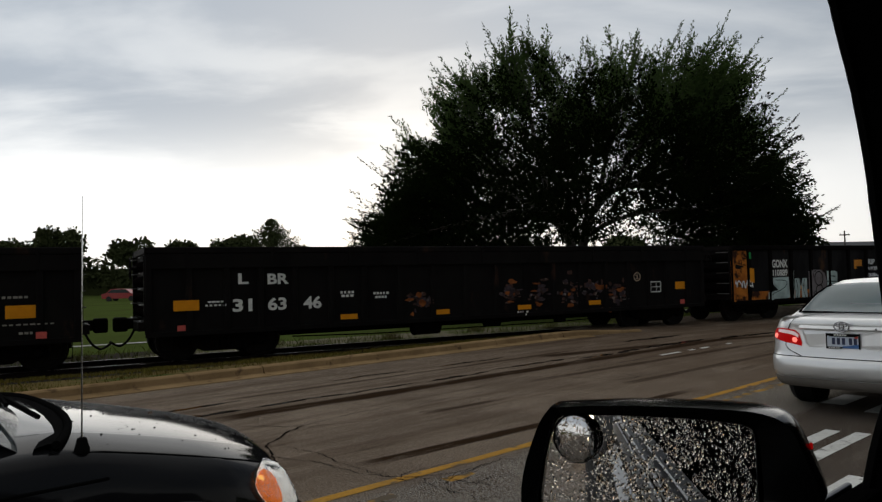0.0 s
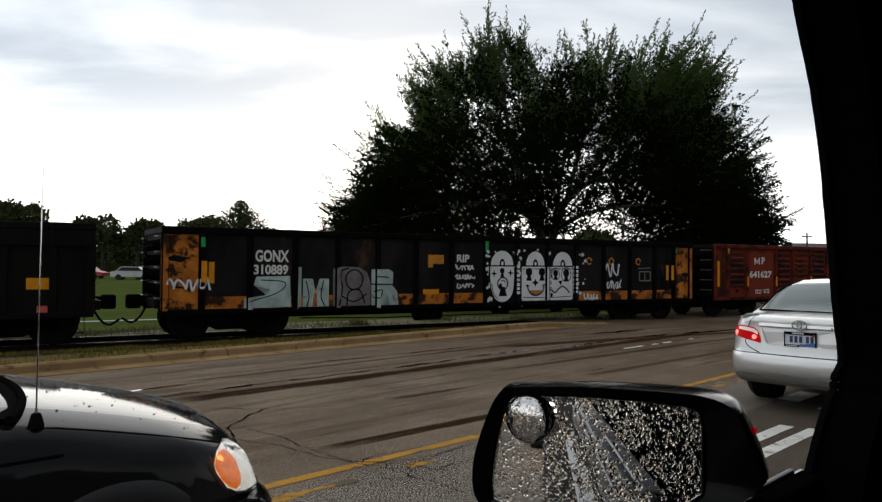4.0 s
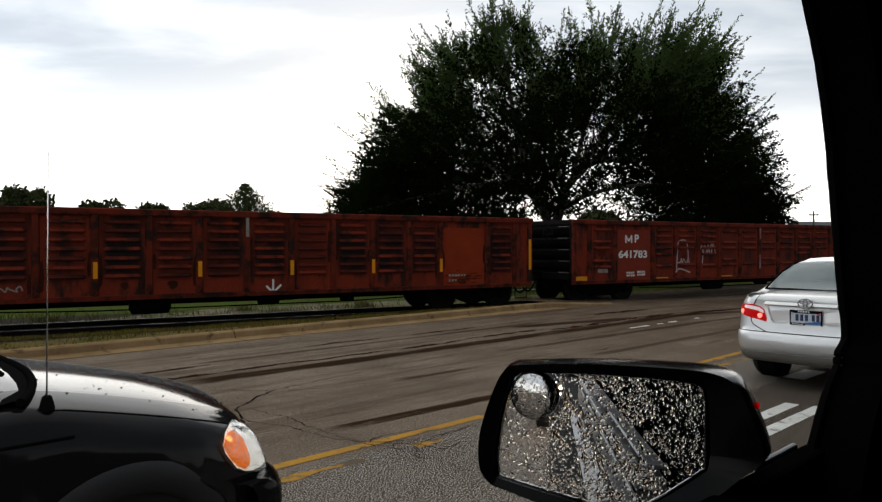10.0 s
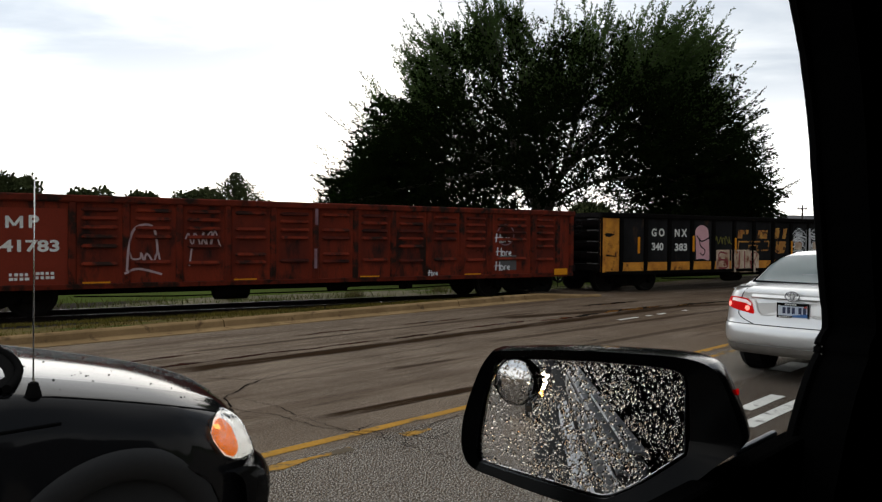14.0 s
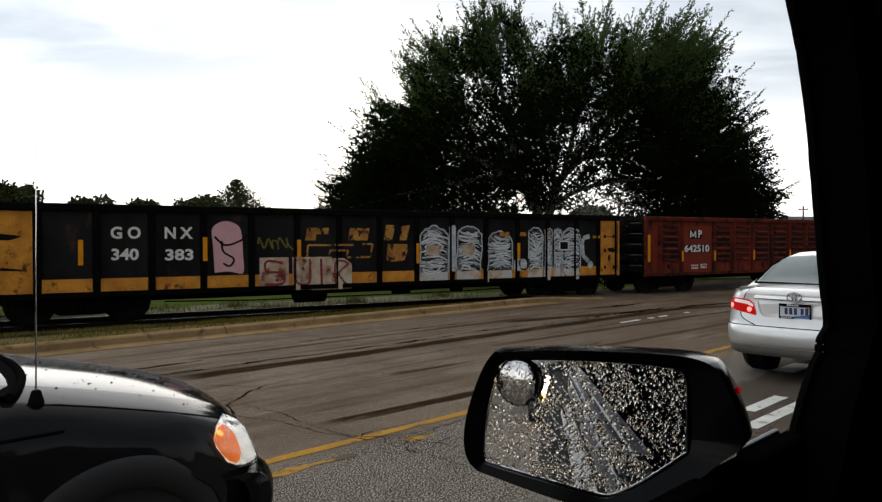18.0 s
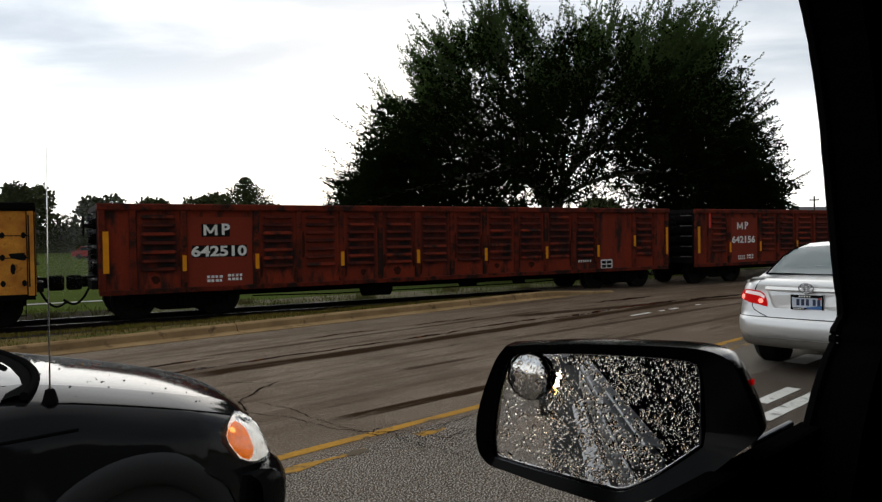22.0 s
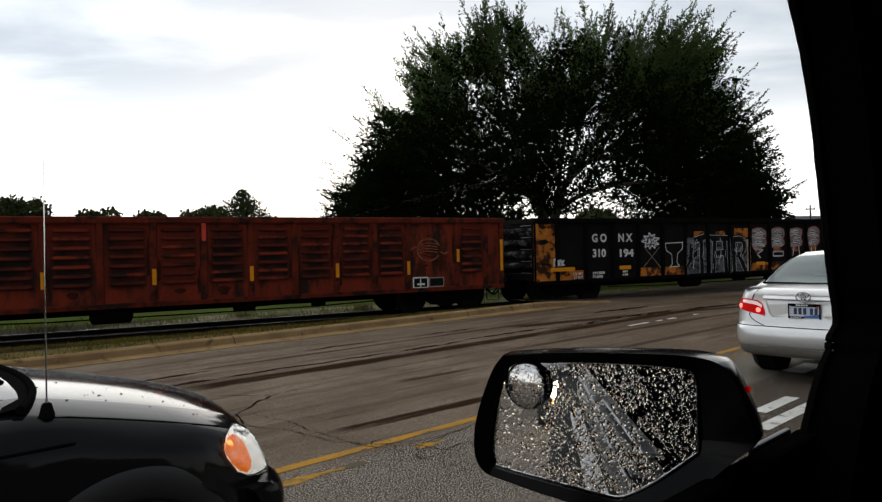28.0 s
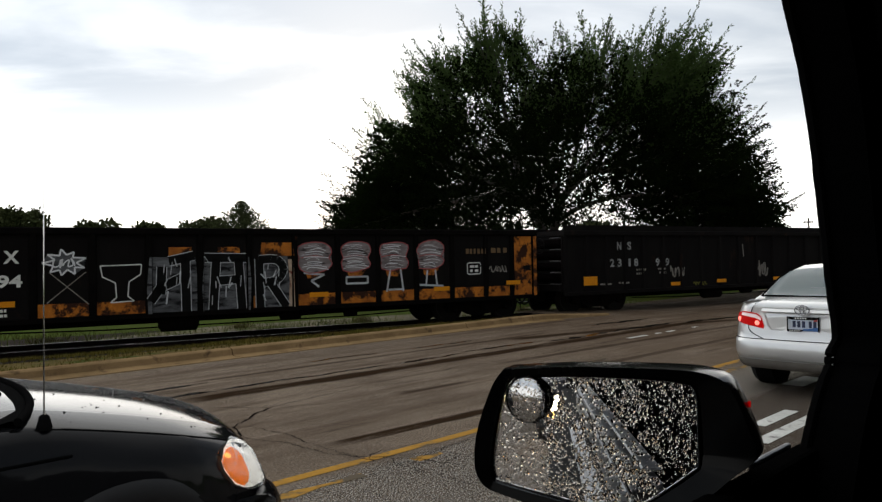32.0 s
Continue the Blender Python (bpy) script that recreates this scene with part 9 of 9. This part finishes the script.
# ---- the pickup that carries the camera ----
def build_pickup():
    car = thing("pickup_truck", "dark pickup truck cab with a black door mirror", "truck")
    CAB = mat("dark_cab_trim", (0.003, 0.003, 0.003), 0.9, scale=5, fine=40, spec=0.0)
    BODY = mat("muddy_black_pickup_paint", (0.010, 0.009, 0.008), 0.8, scale=2, spec=0.05)
    # Blue-grey base stands for sky reflected on the black door.
    SHOULDER = mat("sky_sheen_shoulder", (0.075, 0.09, 0.105), 0.35, 0.1, second=(0.03, 0.036, 0.042), amount=0.9, scale=9, fine=60, fine_amount=0.5)
    Y = 0.28
    # front pillar and mirror sail: the window's front edge
    edge = [(0.728, 2.07), (0.768, 2.02), (0.803, 1.97), (0.828, 1.93), (0.847, 1.897), (0.886, 1.838), (0.921, 1.754), (0.945, 1.658), (0.966, 1.577), (0.983, 1.523), (0.978, 1.51), (0.956, 1.499), (0.951, 1.483), (0.925, 1.466), (0.881, 1.423), (0.84, 1.364), (0.791, 1.29), (0.751, 1.22)]
    fine = smooth_line(edge, 5)
    rng = random.Random(2)
    fine = [(u + rng.gauss(0, 0.0006), v) for u, v in fine]
    bm = B()
    prism(bm, fine + [(1.25, 1.22), (1.25, 1.45), (1.02, 1.93), (0.92, 2.07)], lambda u, v, d: (u, d, v), Y - 0.05, Y)
    part("front_pillar", bm, CAB, car, "black front pillar and mirror sail")
    bm = B()
    tube(bm, [(u - 0.002, Y + 0.004, v) for u, v in fine], 0.006, 6)
    part("window_seal", bm, RUBBER, car)
    # door, roof, back of the cab and dash, to close the cab round the camera
    bm = B()
    box(bm, -1.3, 1.25, Y - 0.09, Y + 0.02, 0.35, 1.215)
    part("door_panel", bm, CAB, car)
    bm = B()
    box(bm, -1.35, 0.92, -1.35, Y + 0.02, 2.07, 2.12)
    part("cab_roof", bm, CAB, car)
    bm = B()
    box(bm, -1.42, -1.35, -1.35, Y + 0.02, 0.4, 2.12)
    part("cab_back", bm, CAB, car)
    bm = B()
    box(bm, -1.35, 1.25, -1.42, -1.35, 0.4, 2.12)
    part("far_door", bm, CAB, car)
    bm = B()
    box(bm, -1.35, 1.25, -1.35, Y - 0.09, 0.40, 0.46)
    part("cab_floor", bm, CAB, car)
    bm = B()
    prism(bm, [(0.65, 0.46), (1.25, 0.46), (1.25, 1.20), (0.8, 1.18)], lambda u, v, d: (u, d, v), -1.35, Y - 0.09)
    part("dashboard", bm, CAB, car)
    bm = B()
    prism(bm, [(1.24, 1.20), (1.26, 1.20), (0.92, 2.07), (0.90, 2.07)], lambda u, v, d: (u, d, v), -1.35, Y - 0.06)
    part("windscreen", bm, GLASS_DARK, car)
    bm = B()
    prism(bm, [(-1.38, 1.2), (-1.1, 1.2), (-1.0, 2.07), (-1.38, 2.07)], lambda u, v, d: (u, d, v), Y - 0.06, Y + 0.01)
    part("rear_pillar", bm, CAB, car)
    # outer bodywork behind and ahead of the door
    bm = B()
    bevelled(bm, -4.4, -1.42, Y - 0.08, Y + 0.075, 0.55, 1.18, 0.03, 2)
    part("bed_side", bm, BODY, car)
    bm = B()
    bevelled(bm, -4.4, -1.42, -1.5, -1.36, 0.55, 1.30, 0.03, 2)
    part("bed_side", bm, BODY, car)
    bm = B()
    box(bm, -4.36, -1.42, -1.36, Y - 0.08, 0.70, 0.76)
    part("bed_floor", bm, PLASTIC, car)
    bm = B()
    bevelled(bm, -4.46, -4.40, -1.48, Y + 0.04, 0.60, 1.29, 0.015, 2)
    part("tailgate", bm, BODY, car)
    bm = B()
    bevelled(bm, -1.42, 1.28, Y + 0.0202, Y + 0.06, 0.5, 1.345, 0.015, 2)
    part("door_skin", bm, BODY, car)
    bm = B()
    bevelled(bm, -1.41, 0.45, Y + 0.0602, Y + 0.165, 0.52, 1.22, 0.03, 3)
    part("door_flare", bm, BODY, car)
    # swell and shoulder carry the sky's reflection as a painted colour
    bm = B()
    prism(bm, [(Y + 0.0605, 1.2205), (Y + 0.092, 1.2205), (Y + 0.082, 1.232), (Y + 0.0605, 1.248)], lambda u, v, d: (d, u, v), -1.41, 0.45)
    part("door_swell", bm, SHOULDER, car, "swell of the door coloured with blue-grey sky sheen")
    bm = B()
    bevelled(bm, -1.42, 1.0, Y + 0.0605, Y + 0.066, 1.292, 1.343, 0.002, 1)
    part("door_shoulder", bm, SHOULDER, car, "shoulder of the door coloured with blue-grey sky sheen")
    for z0, z1 in ((1.347, 1.362), (1.374, 1.379)):
        bm = B()
        bevelled(bm, -1.42, 0.40, Y + 0.022, Y + 0.062 - (z0 - 1.347) * 0.5, z0, z1, 0.002, 1)
        part("window_moulding", bm, mat("dull_moulding", (0.16, 0.17, 0.18), 0.35, 0.6, second=(0.07, 0.07, 0.08), amount=0.9, scale=14), car, "dull metal moulding along the door glass")
    bm = B()
    bevelled(bm, 1.28, 2.6, -1.45, Y + 0.05, 0.5, 1.15, 0.06, 3)
    part("bonnet", bm, BODY, car)
    for x in (-3.1, 1.75):
        for y, s in ((Y + 0.05, 1), (-1.45, -1)):
            wheel_parts(car, x, y, 0.38, 0.23, s)
    # door mirror
    MN = Vector((-0.949, -0.314, 0.06)).normalized()
    MW = Vector((0.314, -0.949, 0)).normalized()
    MU = MN.cross(MW) * -1
    if MU.z < 0:
        MU = -MU
    O = Vector((0.581, 0.491, 1.45))

    def m3(u, v, d):
        return O + MW * u + MU * v - MN * d
    shell = [(0.0004, 0.0548), (-0.0121, 0.0372), (-0.0261, 0.0001), (-0.0325, -0.0305), (-0.0305, -0.057), (-0.019, -0.0714), (0.0004, -0.0765), (0.0516, -0.0865), (0.1150, -0.0955), (0.1400, -0.0900), (0.1974, -0.0597), (0.2292, -0.0311), (0.2443, -0.018), (0.2481, -0.007), (0.2433, 0.0113), (0.2366, 0.0285), (0.2298, 0.0444), (0.2211, 0.0557), (0.2042, 0.0619), (0.1788, 0.064), (0.1253, 0.0634), (0.0678, 0.0611)]
    glass_out = [(0.0101, 0.045), (0.0218, 0.0466), (0.0784, 0.0498), (0.1312, 0.0507), (0.171, 0.05), (0.1885, 0.0475), (0.1944, 0.038), (0.1954, 0.0087), (0.1953, -0.0245), (0.1905, -0.0325), (0.1565, -0.06), (0.1316, -0.0755), (0.1200, -0.0800), (0.1058, -0.0795), (0.0516, -0.0729), (-0.0037, -0.0653), (-0.0122, -0.0595), (-0.0124, -0.0386), (-0.006, 0.0037), (0.0042, 0.0377)]
    sh = smooth_line(shell + shell[:1], 4)[:-1]
    gl = smooth_line(glass_out + glass_out[:1], 3)[:-1]
    SHELLM = mat("black_mirror_shell", (0.003, 0.003, 0.003), 0.14, scale=6, fine=120, fine_amount=0.3, spec=0.07)
    cu = sum(p[0] for p in sh) / len(sh)
    cv = sum(p[1] for p in sh) / len(sh)
    bm = B()
    rows = []
    # inner lip at the glass, rim, then the shell that narrows forward
    lip = []
    for u, v in sh:
        q = min(gl, key=lambda g: (g[0] - u) ** 2 + (g[1] - v) ** 2)
        lip.append((q[0] + (u - q[0]) * 0.10, q[1] + (v - q[1]) * 0.10))
    for ring, k, d in ((lip, 1.0, 0.012), (lip, 1.0, -0.004), (sh, 0.985, -0.010), (sh, 1.0, 0.0), (sh, 1.02, 0.03), (sh, 0.98, 0.07), (sh, 0.82, 0.105), (sh, 0.45, 0.125)):
        rows.append([tuple(m3(cu + (u - cu) * k, cv + (v - cv) * k, d)) for u, v in ring])
    vs = grid(bm, rows, close=True)
    bm.faces.new(vs[-1])
    mir = smooth_part(part("door_mirror", bm, SHELLM, car, "black door mirror shell beaded with rain"), 50)
    MIRROR = mat("silvered_mirror", (0.86, 0.86, 0.86), 0.0, 1.0, second=(0.84, 0.84, 0.84), amount=0.1, fine_amount=0.02)
    bm = B()
    prism(bm, gl, m3, 0.004, 0.010)
    part("mirror_glass", bm, MIRROR, mir, "rain-spattered mirror glass")
    # round wide-angle mirror stuck in the corner
    bm = B()
    rows = []
    for r, d in ((0.0255, 0.004), (0.0255, 0.0005), (0.0235, -0.001), (0.021, -0.0018), (0.014, -0.0030), (0.007, -0.0037), (0.0005, -0.0039)):
        rows.append([tuple(m3(0.0265 + r * math.cos(a * math.pi / 18), 0.0235 + r * math.sin(a * math.pi / 18), d - (0.16 * r * math.cos(a * math.pi / 18) + 0.004 if d < 0 else 0))) for a in range(36)])
    grid(bm, rows, close=True)
    smooth_part(part("wide_angle_mirror", bm, mat("wet_convex_mirror", (0.62, 0.61, 0.60), 0.08, 1.0, second=(0.50, 0.50, 0.50), amount=0.8, scale=90, fine=300, bump=0.00012), mir, "round convex blind-spot mirror"), 70)
    # glowing red chip added as a red lamp's glint, and the stalk
    bm = B()
    bevelled(bm, -0.0014, 0.0014, -0.0014, 0.0014, -0.003, 0.003, 0.0008, 1)
    part("turn_repeater", bm, TAIL_RED, mir, at=Matrix.Translation(m3(0.239, 0.0307, 0.028)))
    bm = B()
    bevelled(bm, 0.50, 0.88, 0.27, 0.298, 1.20, 1.402, 0.006, 2)
    foot = part("mirror_stalk", bm, CAB, mir)
    bm = B()
    bevelled(bm, 0.755, 0.862, 0.2985, 0.306, 1.372, 1.404, 0.003, 2)
    part("stalk_cap", bm, mat("blue_grey_stalk", (0.06, 0.065, 0.08), 0.3, scale=8), foot, "blue-grey stalk cap")
    bm = B()
    tube(bm, [tuple(m3(u, v, 0.003)) for u, v in gl + gl[:1]], 0.0009, 5, False)
    part("glass_rim", bm, CHROME, mir, "thin bright rim of the glass")
    # rain on the glass
    rng = random.Random(8)
    v, f = [], []
    gx = [p[0] for p in gl]
    gy = [p[1] for p in gl]

    def inside(u, w):
        c = False
        for (a, b), (c2, d2) in zip(gl, gl[1:] + gl[:1]):
            if (b > w) != (d2 > w) and u < (c2 - a) * (w - b) / (d2 - b) + a:
                c = not c
        return c
    made = 0
    while made < 6000:
        u, w = rng.uniform(min(gx), max(gx)), rng.uniform(min(gy), max(gy))
        if not inside(u, w):
            continue
        # the wiped streak keeps fewer beads
        if abs((u - 0.09) * 0.8 + (w - 0.02) * 1.0) < 0.012 and rng.random() < 0.6:
            continue
        if u > min(gx) + 0.78 * (max(gx) - min(gx)) and rng.random() < 0.35:
            continue
        if u < 0.045 and w < 0.012 and rng.random() < 0.6:
            continue
        if noise.noise((u * 70, w * 70, 1.7)) < -0.1 and rng.random() < 0.65:
            continue
        r = min(0.0023, 0.0003 + rng.expovariate(1 / 0.00055))
        # beads on the small mirror sit on its dome
        ru = math.hypot(u - 0.0265, w - 0.0235)
        lift = 0.0
        if ru < 0.0225:
            r = min(r, 0.0014)
            lift = 0.0036 + 0.0034 * (1 - (ru / 0.0255) ** 2) + 0.0045 + 0.16 * (u - 0.0265)
        elif ru < 0.0265:
            continue
        a = rng.uniform(0.8, 1.3)
        i = len(v)
        k = 8
        for rr, h in ((1.0, 0.0), (0.85, 0.35), (0.5, 0.6)):
            v += [tuple(m3(u + r * rr * math.cos(j * 2 * math.pi / k), w + r * a * rr * math.sin(j * 2 * math.pi / k), 0.0036 - lift - r * h)) for j in range(k)]
        v.append(tuple(m3(u, w, 0.0036 - lift - r * 0.66)))
        for ring in range(2):
            for j in range(k):
                f.append((i + ring * k + j, i + ring * k + (j + 1) % k, i + (ring + 1) * k + (j + 1) % k, i + (ring + 1) * k + j))
        for j in range(k):
            f.append((i + 2 * k + j, i + 2 * k + (j + 1) % k, i + 3 * k))
        made += 1
    me = bpy.data.meshes.new("rain_film")
    me.from_pydata(v, [], f)
    me.materials.append(DROP)
    for p in me.polygons:
        p.use_smooth = True
    me.update()
    tagged(part("rain_film", me, DROP, mir), kind="stuff")
    return car


def build_smoke():
    """Thin pale smoke riding in one gap of the train: countless fine flecks."""
    m = mat("pale_smoke_fleck", (0.38, 0.39, 0.40), 1.0, spec=0.0, amount=0.1, fine_amount=0.05)
    rng = random.Random(12)
    v, f = [], []
    for _ in range(95000):
        h = rng.random() ** 1.6
        c = Vector((rng.gauss(0.1 + 0.8 * h, 0.3 + 0.8 * h), rng.gauss(0.3 + 0.5 * h, 0.7), 1.0 + 2.7 * h + rng.gauss(0, 0.2)))
        if noise.noise(c * 1.3) + 0.5 * noise.noise(c * 3.1) < rng.uniform(-0.5, 0.35):
            continue
        a = Vector((rng.gauss(0, 1), rng.gauss(0, 1), rng.gauss(0, 1))).normalized()
        b = a.cross(Vector((rng.gauss(0, 1), rng.gauss(0, 1), rng.gauss(0, 1)))).normalized()
        r = rng.uniform(0.0025, 0.0045)
        i = len(v)
        v += [tuple(c + a * r), tuple(c + b * r), tuple(c - a * r), tuple(c - b * r)]
        f.append((i, i + 1, i + 2, i + 3))
    me = bpy.data.meshes.new("smoke_cloud")
    me.from_pydata(v, [], f)
    me.materials.append(m)
    me.update()
    return tagged(part("smoke_cloud", me, m), "thin pale grey smoke drifting between two cars", "smoke", kind="stuff")


SMOKE = build_smoke()
build_sedan()
build_suv()
build_follower()
build_pickup()


# ---- what moves ----
def rolled(t):
    for (a, p), (b, q) in zip(ROLLED, ROLLED[1:]):
        if a <= t <= b:
            return p + (q - p) * (t - a) / (b - a)
    return ROLLED[-1][1]


def motions():
    turn = pose(0, 0, 0, 0, 0, TRACK_TURN)
    for key, car in CARS.items():
        start = CAR_AT[key] + HALF
        walk(car, [(t, Matrix.Translation(on_track(start - x, 0, RAIL_Z)) @ turn) for t, x in ROLLED])
        for w in wheels[car.name]:
            walk(w, [(i * WHEEL_STEP, Matrix.Translation(w.matrix_basis.translation) @ Matrix.Rotation(-rolled(min(i * WHEEL_STEP, 32)) / 0.48, 4, "Y")) for i in range(int(32 / WHEEL_STEP) + 1)])


    walk(SMOKE, [(t, Matrix.Translation(on_track(85.05 - x, 0.4, RAIL_Z)) @ turn) for t, x in ROLLED])


WHEEL_STEP = 4.0 / 30
motions()
